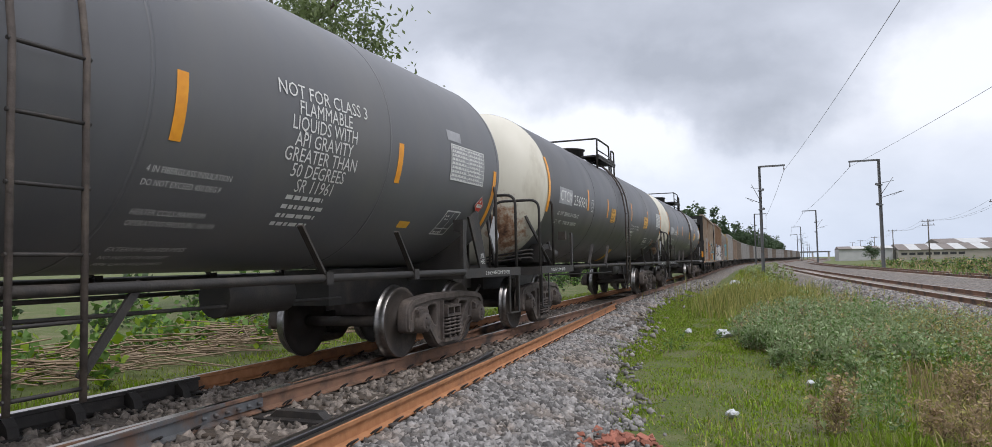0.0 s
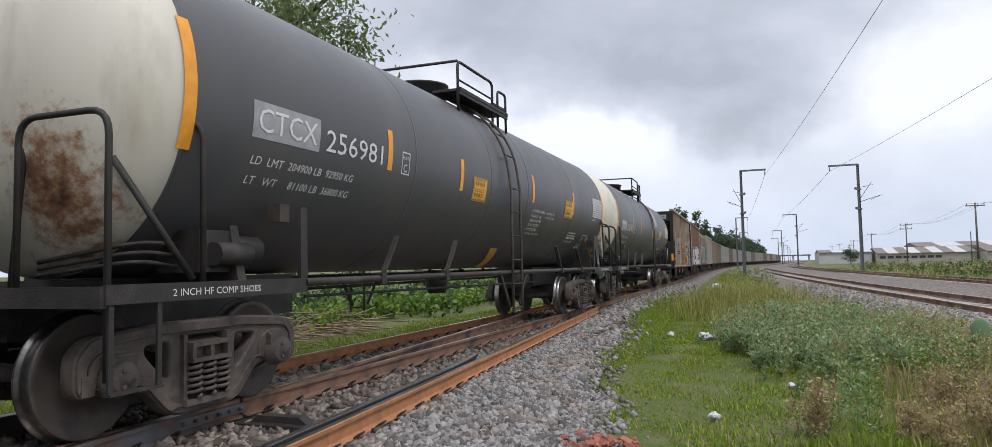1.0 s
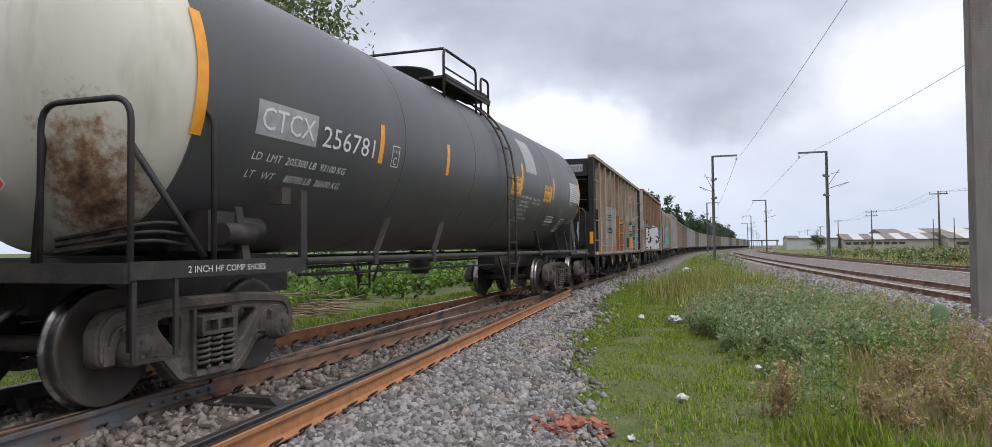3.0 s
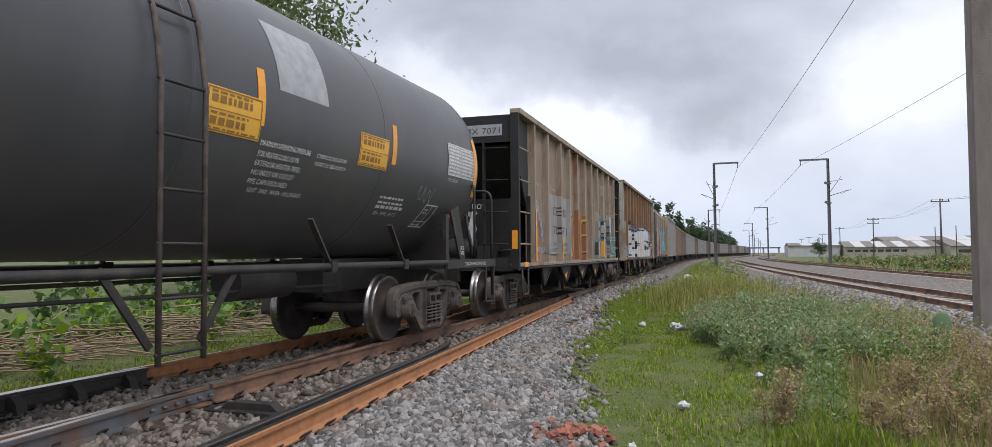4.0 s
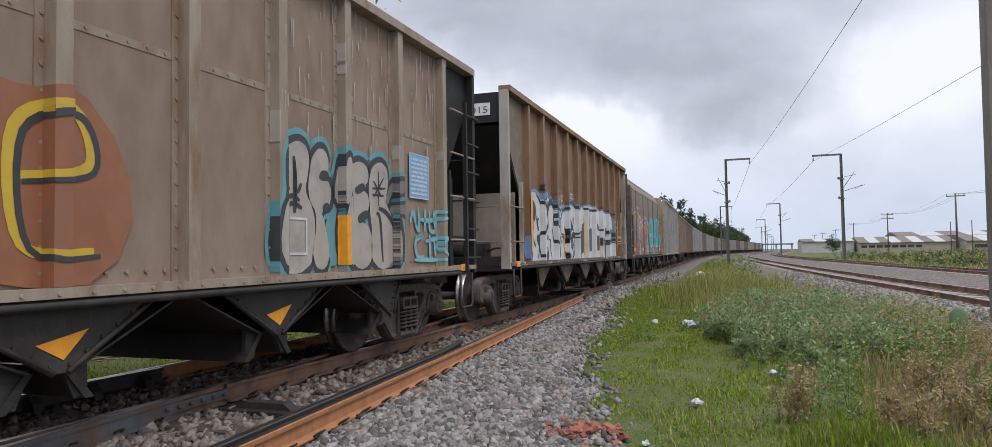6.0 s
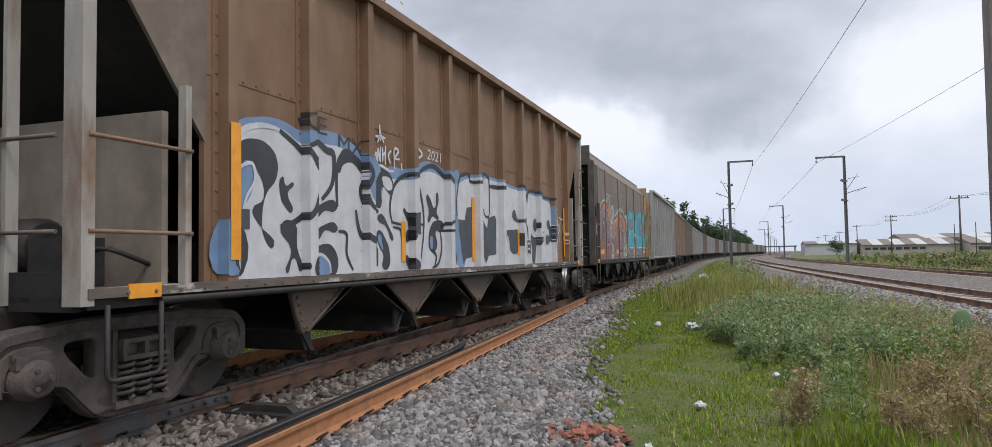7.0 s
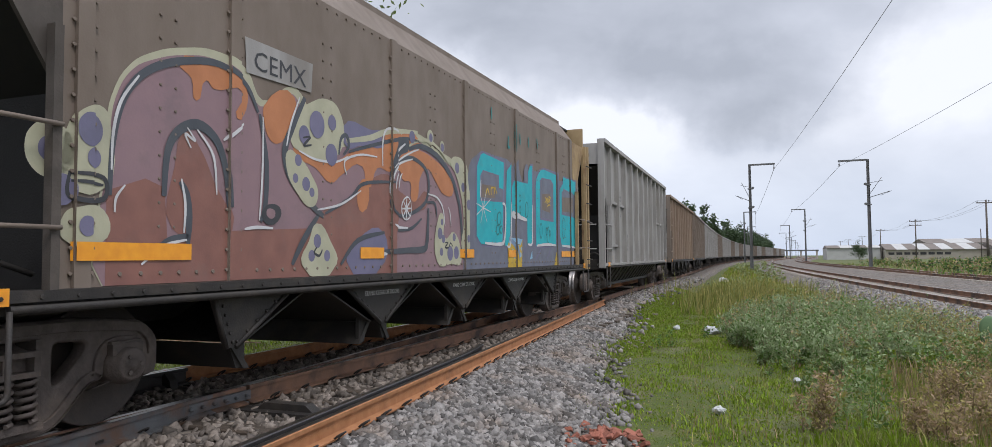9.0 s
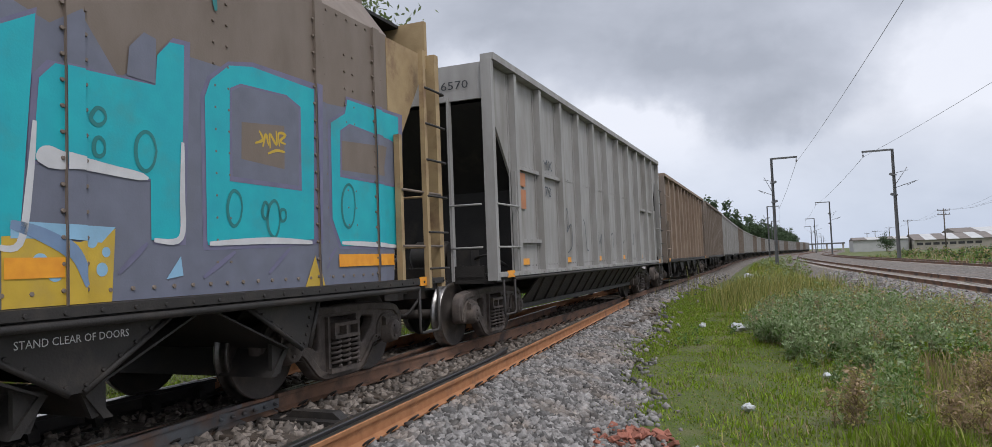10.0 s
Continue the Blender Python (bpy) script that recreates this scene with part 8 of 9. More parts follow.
line(h, [(1.94, 2.07), (2.08, 2.00), (2.02, 1.49), (1.75, 1.41), (1.18, 1.42)], 0.06, P_WHITE, 0.016)
line(h, [(1.03, 2.36), (1.01, 2.10)], 0.035, P_WHITE, 0.016)
line(h, [(2.38, 2.12), (2.35, 1.77), (2.29, 1.40), (2.13, 1.39)], 0.045, P_WHITE, 0.016)
blob(h, [(2.39, 1.93), (2.44, 1.98), (2.56, 1.96), (2.84, 1.92), (3.17, 1.86), (3.16, 1.84), (2.70, 1.86), (2.40, 1.88)], P_WHITE, 0.016)
line(h, [(3.47, 2.14), (3.46, 1.77), (3.44, 1.45), (3.21, 1.43)], 0.05, P_WHITE, 0.016)
line(h, [(3.71, 1.41), (4.37, 1.44), (4.94, 1.43)], 0.055, P_WHITE, 0.016)
line(h, [(5.40, 1.43), (5.90, 1.42), (6.44, 1.40)], 0.05, P_WHITE, 0.016)
line(h, [(3.24, 2.05), (3.21, 1.95), (3.15, 1.90), (3.09, 1.94), (3.07, 2.03), (3.09, 2.12), (3.15, 2.17), (3.21, 2.14), (3.24, 2.05)], 0.03, P_GREEN, 0.0155)
line(h, [(4.06, 1.70), (4.03, 1.60), (3.97, 1.55), (3.92, 1.59), (3.90, 1.69), (3.93, 1.79), (3.98, 1.83), (4.04, 1.79), (4.06, 1.70)], 0.03, P_GREEN, 0.0155)
line(h, [(4.51, 1.63), (4.48, 1.52), (4.43, 1.47), (4.37, 1.52), (4.35, 1.62), (4.38, 1.73), (4.44, 1.78), (4.49, 1.74), (4.51, 1.63)], 0.03, P_GREEN, 0.0155)
line(h, [(5.64, 1.80), (5.60, 1.65), (5.52, 1.58), (5.44, 1.64), (5.41, 1.79), (5.45, 1.94), (5.54, 2.01), (5.62, 1.95), (5.64, 1.80)], 0.03, P_GREEN, 0.0155)
line(h, [(2.85, 2.22), (2.83, 2.18), (2.79, 2.16), (2.76, 2.17), (2.74, 2.20), (2.76, 2.24), (2.79, 2.27), (2.83, 2.26), (2.85, 2.22)], 0.03, P_GREEN, 0.0155)
line(h, [(2.84, 2.02), (2.83, 1.98), (2.80, 1.96), (2.77, 1.97), (2.76, 2.01), (2.77, 2.06), (2.80, 2.08), (2.83, 2.06), (2.84, 2.02)], 0.03, P_GREEN, 0.0155)
line(h, [(4.37, 1.69), (4.35, 1.64), (4.33, 1.62), (4.30, 1.64), (4.29, 1.69), (4.31, 1.74), (4.33, 1.76), (4.36, 1.74), (4.37, 1.69)], 0.03, P_GREEN, 0.0155)
line(h, [(4.59, 1.66), (4.58, 1.63), (4.55, 1.61), (4.52, 1.62), (4.51, 1.66), (4.52, 1.70), (4.55, 1.71), (4.58, 1.70), (4.59, 1.66)], 0.03, P_GREEN, 0.0155)
line(h, [(1.87, 1.82), (1.84, 1.75), (1.78, 1.72), (1.72, 1.74), (1.70, 1.82), (1.73, 1.89), (1.80, 1.92), (1.86, 1.90), (1.87, 1.82)], 0.03, P_GREEN, 0.0155)
line(h, [(1.80, 1.64), (1.78, 1.59), (1.72, 1.56), (1.67, 1.58), (1.65, 1.63), (1.68, 1.69), (1.73, 1.71), (1.78, 1.69), (1.80, 1.64)], 0.03, P_GREEN, 0.0155)
line(h, [(1.93, 1.64), (1.91, 1.60), (1.86, 1.58), (1.83, 1.60), (1.81, 1.64), (1.83, 1.68), (1.87, 1.70), (1.91, 1.69), (1.93, 1.64)], 0.03, P_GREEN, 0.0155)
line(h, [(4.22, 2.24), (4.31, 2.28), (4.27, 2.35)], 0.025, P_YELLOW, 0.0175)
line(h, [(4.31, 2.22), (4.35, 2.33), (4.38, 2.24)], 0.025, P_YELLOW, 0.0175)
line(h, [(4.40, 2.22), (4.40, 2.34), (4.48, 2.26), (4.48, 2.38)], 0.025, P_YELLOW, 0.0175)
line(h, [(4.52, 2.25), (4.51, 2.36), (4.60, 2.36), (4.53, 2.30), (4.60, 2.28)], 0.025, P_YELLOW, 0.0175)
line(h, [(4.37, 2.17), (4.48, 2.21), (4.59, 2.21)], 0.025, P_YELLOW, 0.0175)
line(h, [(1.22, 2.15), (1.29, 2.25), (1.37, 2.16)], 0.03, P_YELLOW, 0.0175)
line(h, [(1.45, 2.17), (1.44, 2.27), (1.55, 2.29)], 0.03, P_YELLOW, 0.0175)
line(h, [(1.58, 2.19), (1.60, 2.30), (1.69, 2.20)], 0.03, P_YELLOW, 0.0175)
line(h, [(1.43, 1.90), (1.12, 1.95), (0.83, 2.00)], 0.018, P_WHITE, 0.0165)
line(h, [(1.26, 1.74), (1.12, 1.95), (0.99, 2.16)], 0.018, P_WHITE, 0.0165)
line(h, [(1.01, 1.71), (1.12, 1.95), (1.23, 2.20)], 0.018, P_WHITE, 0.0165)
line(h, [(0.84, 1.82), (1.12, 1.95), (1.42, 2.10)], 0.018, P_WHITE, 0.0165)
blob(h, [(2.19, 1.44), (2.33, 1.45), (2.64, 1.41), (2.91, 1.50), (2.88, 1.03), (2.19, 1.03)], P_YELLOW, 0.0135, smooth=False)
blob(h, [(2.24, 1.53), (2.91, 1.51), (2.81, 1.41), (2.56, 1.43), (2.24, 1.43)], P_SKY, 0.0145, smooth=False)
line(h, [(2.24, 1.51), (2.43, 1.45), (2.61, 1.34), (2.70, 1.14)], 0.09, P_BLUE, 0.016)
dots(h, [(2.41, 1.29, 0.05), (2.74, 1.42, 0.04), (2.84, 1.35, 0.03), (2.50, 1.23, 0.05), (2.81, 1.24, 0.04)], P_SKY, 0.0155)
blob(h, [(3.31, 1.16), (3.44, 1.32), (3.46, 1.18)], P_SKY, 0.0135, smooth=False)
blob(h, [(4.83, 1.03), (4.98, 1.31), (5.08, 1.03)], P_YELLOW, 0.0135, smooth=False)
line(h, [(3.65, 1.16), (3.98, 1.35)], 0.04, P_VIOLET, 0.0125)
line(h, [(4.36, 1.17), (4.64, 1.38)], 0.04, P_VIOLET, 0.0125)
line(h, [(2.93, 1.21), (3.16, 1.41)], 0.04, P_VIOLET, 0.0125)
line(h, [(5.11, 1.19), (5.31, 1.38)], 0.04, P_VIOLET, 0.0125)
bm = bmesh.new()
bm.faces.new([bm.verts.new(p) for p in ((-4.08, 2.76, 0), (-3.18, 2.78, 0), (-3.16, 3.06, 0), (-4.1, 3.06, 0))])
h.drape(bm, M_GREYSIDE, "number_panel", "pale panel with lettering", 0.012, False)
words(h, "CEMX", -4.0, 2.81, 0.24, P_BLACK, 0.72, 0.015, False)
line(h, [(2.58, 3.46), (2.58, 2.99)], 0.05, P_GREEN, 0.012)
line(h, [(2.27, 3.22), (2.24, 3.03), (2.34, 3.05)], 0.05, P_GREEN, 0.012)
line(h, [(1.49, 3.55), (1.50, 3.36)], 0.05, P_GREEN, 0.012)
line(h, [(2.83, 3.35), (2.85, 3.15)], 0.05, P_GREEN, 0.012)
line(h, [(3.29, 3.36), (3.31, 3.16)], 0.05, P_GREEN, 0.012)
line(h, [(3.79, 3.41), (3.82, 3.22)], 0.05, P_GREEN, 0.012)
for y0, y1 in ((-5.66, -4.67), (-2.32, -1.83), (0.25, 0.75), (2.2, 2.56), (5.34, 6.35)):
    rect(h, y0, y1, 1.2, 1.32, M_ORANGE, 0.02, "orange reflective strip", "reflector")
for y in (-1.8, 0.45, 2.65):
    bm = text_bm("STAND CLEAR OF DOORS", 0.07, 0.75)
    for v in bm.verts:
        v.co = (1.408, y - 0.38 + v.co.x, 0.8 + v.co.y)
    part("lettering", bm, M_WHITE, h.car)

P_LIME = paint("spray_lime", (0.3, 0.3, 0.09))
rng = random.Random(9)
for r in range(3):
    for k in range(6 - r):
        y, z = -6.62 + 0.1 * k + 0.08 * r, 3.44 - 0.22 * r
        line(h, [(y + rng.uniform(-0.03, 0.06), z + rng.uniform(-0.1, 0.1)) for _ in range(4)], 0.016, P_LIME, 0.01, False)

# -- grey car
h = hop_d
rect(h, -5.6, -5.2, 2.38, 2.6, P_ORANGE, 0.01, "faded orange notice")
rect(h, -5.6, -5.2, 2.02, 2.33, P_ORANGE, 0.01, "faded orange notice")
words(h, "EMX", -4.45, 2.78, 0.26, P_SLATE, 0.7, 0.008)
words(h, "570", -4.4, 2.3, 0.26, P_SLATE, 0.55, 0.008)
for y in (-5.6, -3.2, -0.8, 1.7, 4.0):
    rect(h, y, y + 0.45, 1.12, 1.22, M_ORANGE, 0.012, "orange reflective strip", "reflector")
for n, y in enumerate(h.ribs[:-1]):
    for z in ((2.66, 1.5) if n == 0 else (2.66,) if n == 1 else (2.5,) if n > 7 else ()):
        bm = bmesh.new()
        add_box(bm, HOP_X - RIB_D, HOP_X - RIB_D + 0.07, y + 0.062, h.ribs[n + 1] - 0.062, z - 0.03, z + 0.03)
        part("cross_rail", bm, M_GREYSIDE, h.car)
for n, stroke in enumerate(([(0.3, 2.0), (0.45, 2.15), (0.5, 1.9), (0.4, 1.7), (0.7, 1.85), (0.72, 1.45), (0.4, 1.3)], [(0.3, 2.0), (0.5, 1.9), (0.6, 1.4), (0.75, 1.35)], [(0.4, 1.9), (0.5, 1.5), (0.7, 1.7), (0.6, 1.3)],
                            [(0.3, 1.6), (0.6, 1.75), (0.65, 1.4)], [(0.4, 1.9), (0.5, 1.55), (0.7, 1.6)], [(0.35, 1.7), (0.6, 1.5), (0.7, 1.8)])):
    line(h, [(h.ribs[n + 2] + y, z) for y, z in stroke], 0.035, P_SLATE, 0.01)
# numbers on the ends
for hc, txt, m_bg in ((hop_a, "CEMX 7071", M_GREYPATCH), (hop_b, "91015", M_WHITE), (hop_c, "7040", M_GREYPATCH), (hop_d, "6570", None)):
    y_end = -HOP_HALF + HOP_SHIFT
    wide = 0.11 * len(txt)
    if m_bg:
        bm = bmesh.new()
        add_box(bm, 1.1 - wide, 1.2, y_end - 0.012, y_end - 0.002, hc.top - 0.42, hc.top - 0.2)
        part("number_panel", bm, m_bg, hc.car)
    bm = text_bm(txt, 0.17, wide)
    for v in bm.verts:
        v.co = (1.15 - wide + v.co.x, y_end - 0.016, hc.top - 0.38 + v.co.y)
    part("lettering", bm, P_BLACK if m_bg is not None else P_BLACK, hc.car)
bm = text_bm("DO NOT\nHUMP", 0.15, 0.54)
for v in bm.verts:
    v.co = (0.14 + v.co.x, -HOP_HALF + HOP_SHIFT + 0.494, 2.12 + v.co.y)
part("lettering", bm, M_WHITE, hop_a.car)
bm = bmesh.new()
add_box(bm, 1.4, 1.51, -HOP_HALF + HOP_SHIFT - 0.06, -HOP_HALF + HOP_SHIFT - 0.052, 1.3, 1.66)
part("reflector", bm, M_ORANGE, hop_a.car, "orange reflective strip")

# ---- plants ----
def leaf_mat(name, c, c2, amount=0.35):
    m = mat(name, c, c2, 3.0, 0.62, bump=0.0, by_island=amount, spec=0.3)
    n, l = m.node_tree.nodes, m.node_tree.links
    b = n["Principled BSDF"]
    tr = n.new("ShaderNodeBsdfTranslucent")
    tr.inputs["Color"].default_value = (c[0] * 1.3, c[1] * 1.4, c[2], 1)
    mx = n.new("ShaderNodeMixShader")
    mx.inputs["Fac"].default_value = 0.3
    l.new(b.outputs["BSDF"], mx.inputs[1])
    l.new(tr.outputs["BSDF"], mx.inputs[2])
    l.new(mx.outputs["Shader"], n["Material Output"].inputs["Surface"])
    return m


M_GRASS = leaf_mat("bright_grass", (0.165, 0.25, 0.013), (0.215, 0.285, 0.024), 0.5)
M_GRASS2 = leaf_mat("dull_grass", (0.17, 0.2, 0.05), (0.22, 0.21, 0.075), 0.45)
M_DRY = leaf_mat("dry_grass", (0.37, 0.275, 0.18), (0.25, 0.165, 0.11), 0.5)
M_GOLD = leaf_mat("yellow_grass", (0.34, 0.29, 0.1), (0.27, 0.25, 0.09))
M_SAGE = leaf_mat("grey_green_leaf", (0.29, 0.345, 0.2), (0.19, 0.245, 0.13), 0.5)
M_LEAF = leaf_mat("green_leaf", (0.1, 0.18, 0.05), (0.14, 0.22, 0.06))
M_CROWN = leaf_mat("tree_leaf", (0.13, 0.165, 0.075), (0.17, 0.2, 0.095), 0.45)
M_DARKLEAF = leaf_mat("dark_tree_leaf", (0.055, 0.085, 0.045), (0.07, 0.1, 0.05), 0.4)
M_TWIG = mat("dry_twig", (0.2, 0.14, 0.085), (0.28, 0.21, 0.14), 9, 0.9, bump=0.2, by_island=0.3)
M_BARK = mat("bark", (0.13, 0.1, 0.075), (0.09, 0.07, 0.05), 6, 0.9, stretch=(1, 1, 0.25), bump=0.5, bump_scale=20)
M_CACTUS = mat("cactus_skin", (0.09, 0.16, 0.07), (0.12, 0.2, 0.09), 6, 0.6, bump=0.2)


def surface_z(x, y):
    return np.maximum(ground_z(x, y), bed_z(x, y))


def blades_mesh(name, x, y, h, w, lean, materials, rng, mats=None):
    """Grass blades: each a bent, tapering strip of three triangles."""
    n = len(x)
    z = surface_z(x, y) - 0.01
    a = rng.uniform(0, math.tau, n)
    d = np.stack([np.cos(a), np.sin(a)], 1)
    side = np.stack([-d[:, 1], d[:, 0]], 1) * (w / 2)[:, None]
    base = np.stack([x, y], 1)
    mid, tip = base + d * (lean * h * 0.35)[:, None], base + d * (lean * h)[:, None]
    v = np.zeros((n, 5, 3))
    v[:, 0, :2], v[:, 1, :2] = base - side, base + side
    v[:, 2, :2], v[:, 3, :2] = mid - side * 0.8, mid + side * 0.8
    v[:, 4, :2] = tip
    v[:, 0:2, 2] = z[:, None]
    v[:, 2:4, 2] = (z + h * 0.6)[:, None]
    v[:, 4, 2] = z + h * np.sqrt(np.clip(1 - 0.5 * lean ** 2, 0.2, 1))
    f = np.array([(0, 1, 3), (0, 3, 2), (2, 3, 4)])[None] + 5 * np.arange(n)[:, None, None]
    return mesh_np(name, v.reshape(-1, 3), f.reshape(-1, 3), materials, None if mats is None else np.repeat(mats, 3))


def grass(name, n, area, h, w, materials, label, seed, power=1.0, lean=0.7, weights=None):
    """area(u, v): a place for two random numbers."""
    rng = np.random.default_rng(seed)
    x, y = area(rng.random(n), rng.random(n) ** power, rng)
    k = len(x)
    clump = 0.6 + 0.5 * np.sin(x * 3.1 + y * 1.7) * np.sin(y * 2.3 - x * 1.3)
    hh = h * rng.uniform(0.45, 1.2, k) * np.clip(clump, 0.35, 1.2)
    ww = w * rng.uniform(0.7, 1.3, k) * (1 + y.clip(0, 60) * 0.05)
    mats = rng.choice(len(materials), k, p=weights)
    me = blades_mesh(name, x, y, hh, ww, rng.uniform(0.1, lean, k), materials, rng, mats)
    return tagged(new(name, me), label, "grass", kind="stuff")


def leaves_mesh(name, pts, size, materials, rng, mats=None, droop=0.0, aspect=0.45):
    """Loose leaves: a folded pair of triangles each."""
    n = len(pts)
    a = rng.normal(size=(n, 3))
    a[:, 2] = a[:, 2] * 0.7 - droop
    a /= np.linalg.norm(a, axis=1)[:, None]
    b = np.cross(a, rng.normal(size=(n, 3)))
    b /= np.linalg.norm(b, axis=1)[:, None]
    s = (size * rng.uniform(0.6, 1.4, n))[:, None]
    v = np.stack([pts, pts + a * s * 0.5 + b * s * aspect, pts + a * s, pts + a * s * 0.5 - b * s * aspect], 1)
    f = np.array([(0, 1, 2), (0, 2, 3)])[None] + 4 * np.arange(n)[:, None, None]
    return mesh_np(name, v.reshape(-1, 3), f.reshape(-1, 3), materials, None if mats is None else np.repeat(mats, 2))


def weeds(name, plants, leaf, materials, label, seed, stem_m, per=60, category="weeds", spread=0.35, aspect=0.4, droop=0.0, sprigs=5):
    """Leafy weeds: plants are rows of x, y, height. Thin stems carry leaves all along."""
    rng = np.random.default_rng(seed)
    pts, sv, sf = [], [], []
    for x, y, h in plants:
        z = float(surface_z(x, y))
        for s in range(sprigs):
            a, r = rng.uniform(0, math.tau), h * rng.uniform(0.1, spread * 1.3)
            tip = np.array([x + r * math.cos(a), y + r * math.sin(a), z + h * rng.uniform(0.65, 1.05)])
            base = np.array([x + rng.normal() * 0.05, y + rng.normal() * 0.05, z - 0.02])
            side = np.array([-math.sin(a), math.cos(a), 0]) * 0.005
            k = len(sv)
            sv += [base - side, base + side, tip]
            sf.append((k, k + 1, k + 2))
            t = rng.uniform(0.15, 1.0, per // sprigs)[:, None]
            pts.append(base + (tip - base) * t + rng.normal(size=(len(t), 3)) * h * 0.45 / (sprigs + 1))
    pts = np.concatenate(pts)
    me = leaves_mesh(name, pts, leaf, materials + [stem_m], rng, rng.integers(0, len(materials), len(pts)), droop, aspect)
    bm = bmesh.new()
    bm.from_mesh(me)
    for t in sf:
        bm.faces.new([bm.verts.new(sv[i]) for i in t]).material_index = len(materials)
    bm.to_mesh(me)
    bm.free()
    return tagged(new(name, me), label, category, kind="stuff")


def stalks(name, plants, leaf, materials, label, seed, branches=9, bits=8):
    """Thin branching weeds: plants are rows of x, y, height. A stem, side twigs, and small leaves or seed heads along them."""
    rng = np.random.default_rng(seed)
    a, b, pts = [], [], []
    for x, y, h in plants:
        base = np.array([x, y, float(surface_z(x, y)) - 0.02])
        tip = base + np.array([rng.normal() * 0.12 * h, rng.normal() * 0.12 * h, h])
        a.append(base)
        b.append(tip)
        for k in range(branches):
            f = rng.uniform(0.08, 0.92)
            way = rng.uniform(0, math.tau)
            p0 = base + (tip - base) * f
            p1 = p0 + h * rng.uniform(0.2, 0.45) * (1.05 - 0.6 * f) * np.array([math.cos(way), math.sin(way), rng.uniform(0.6, 1.5)])
            a.append(p0)
            b.append(p1)
            t = rng.uniform(0.25, 1.0, bits)[:, None]
            pts.append(p0 + (p1 - p0) * t + rng.normal(size=(bits, 3)) * 0.012)
    a, b, pts = np.array(a), np.array(b), np.concatenate(pts)
    me = leaves_mesh(name, pts, leaf, materials, rng, rng.integers(0, len(materials) - 1, len(pts)), -0.5, 0.22)
    # stems: slim upright slivers, the last of the materials
    side = rng.normal(size=a.shape) * (1, 1, 0)
    side *= (0.006 / np.linalg.norm(side, axis=1))[:, None]
    sv = np.stack([a - side, a + side, b], 1).reshape(-1, 3)
    stem = mesh_np(name, sv, np.arange(len(sv)).reshape(-1, 3), [])
    bm = bmesh.new()
    bm.from_mesh(stem)
    for f in bm.faces:
        f.material_index = len(materials) - 1
    bm.from_mesh(me)
    bm.to_mesh(me)
    bm.free()
    bpy.data.meshes.remove(stem)
    return tagged(new(name, me), label, "weeds", kind="stuff")


def strip_area(u, v, rng):
    """The mown strip between the stones and the weeds."""
    y = 1.0 + 32 * v
    left = np.maximum(np.interp(y, PATH_Y, MX), np.interp(y, PATH_Y, TX) + 0.75) + shoulder_width(y) - 0.1 + 0.1 * np.sin(y * 0.9)
    right = np.where(y < 10.5, 3.2 - 0.0 * y, np.where(y < 14, 3.2 - (y - 10.5) * 1.1, -0.6 - 0.08 * (y - 14)))
    return left + (right - left) * u + 0.15 * rng.normal(size=len(u)), y


def wide_area(u, v, rng):
    y = 0.5 + 62 * v
    left = np.maximum(np.interp(y, PATH_Y, MX), np.interp(y, PATH_Y, TX) + 0.75) + 2.4
    right = np.interp(y, PATH_Y, RX) - 3.4
    return left + (right - left) * u, y


def ragged_edge(u, v, rng):
    y = 3.2 + 20 * v
    left = np.interp(y, PATH_Y, MX) + 1.0
    x = left + rng.exponential(0.35, len(u)) + 0.6 * u
    keep = np.sin(x * 2.1 + 1) + np.sin(y * 1.7) + rng.normal(size=len(u)) * 0.5 > 0.4
    return x[keep], y[keep]


grass("turf", 140000, strip_area, 0.062, 0.011, [M_GRASS, M_GRASS2, M_DRY], "short bright green turf", 31, 1.9, 0.9, (0.76, 0.2, 0.04))
grass("rough_grass", 26000, wide_area, 0.16, 0.008, [M_GRASS, M_GRASS2, M_DRY, M_GOLD], "rough mixed green and straw-coloured grass", 32, 1.5, 0.8, (0.42, 0.34, 0.12, 0.12))
grass("stray_grass", 5000, ragged_edge, 0.08, 0.007, [M_GRASS, M_GRASS2], "sparse green blades between the stones", 33, 1.4)
grass("tall_bright_grass", 6000, lambda u, v, r: (0.5 + 1.2 * u + 0.2 * r.normal(size=len(u)), 5.6 + 2.0 * v), 0.22, 0.011, [M_GRASS, M_GRASS2], "taller bright green grass", 34, 1.0, 0.6)
grass("dry_weeds", 4500, lambda u, v, r: (1.5 + 1.8 * u + 0.3 * r.normal(size=len(u)), 6.4 + 5.6 * v), 0.4, 0.009, [M_DRY, M_GOLD, M_GRASS2], "dry reddish-brown weed stalks", 35, 1.1, 0.5, (0.62, 0.2, 0.18))
grass("yellow_tall_grass", 6500, lambda u, v, r: (-0.6 + 1.1 * r.normal(size=len(u)), 27 + 2.6 * r.normal(size=len(u))), 1.0, 0.008, [M_GOLD, M_GRASS2], "tall yellowish grass clump", 36, 1.0, 0.6)
grass("far_verge_grass", 15000, lambda u, v, r: ((lambda y: (np.interp(y, PATH_Y, TX) + 3.0 + (np.interp(y, PATH_Y, RX) - np.interp(y, PATH_Y, TX) - 6.2) * u, y))(22 + 75 * v)), 0.4, 0.012, [M_GRASS2, M_GOLD, M_GRASS], "mixed grass between the tracks", 37, 1.3, 0.7)

rng = np.random.default_rng(41)


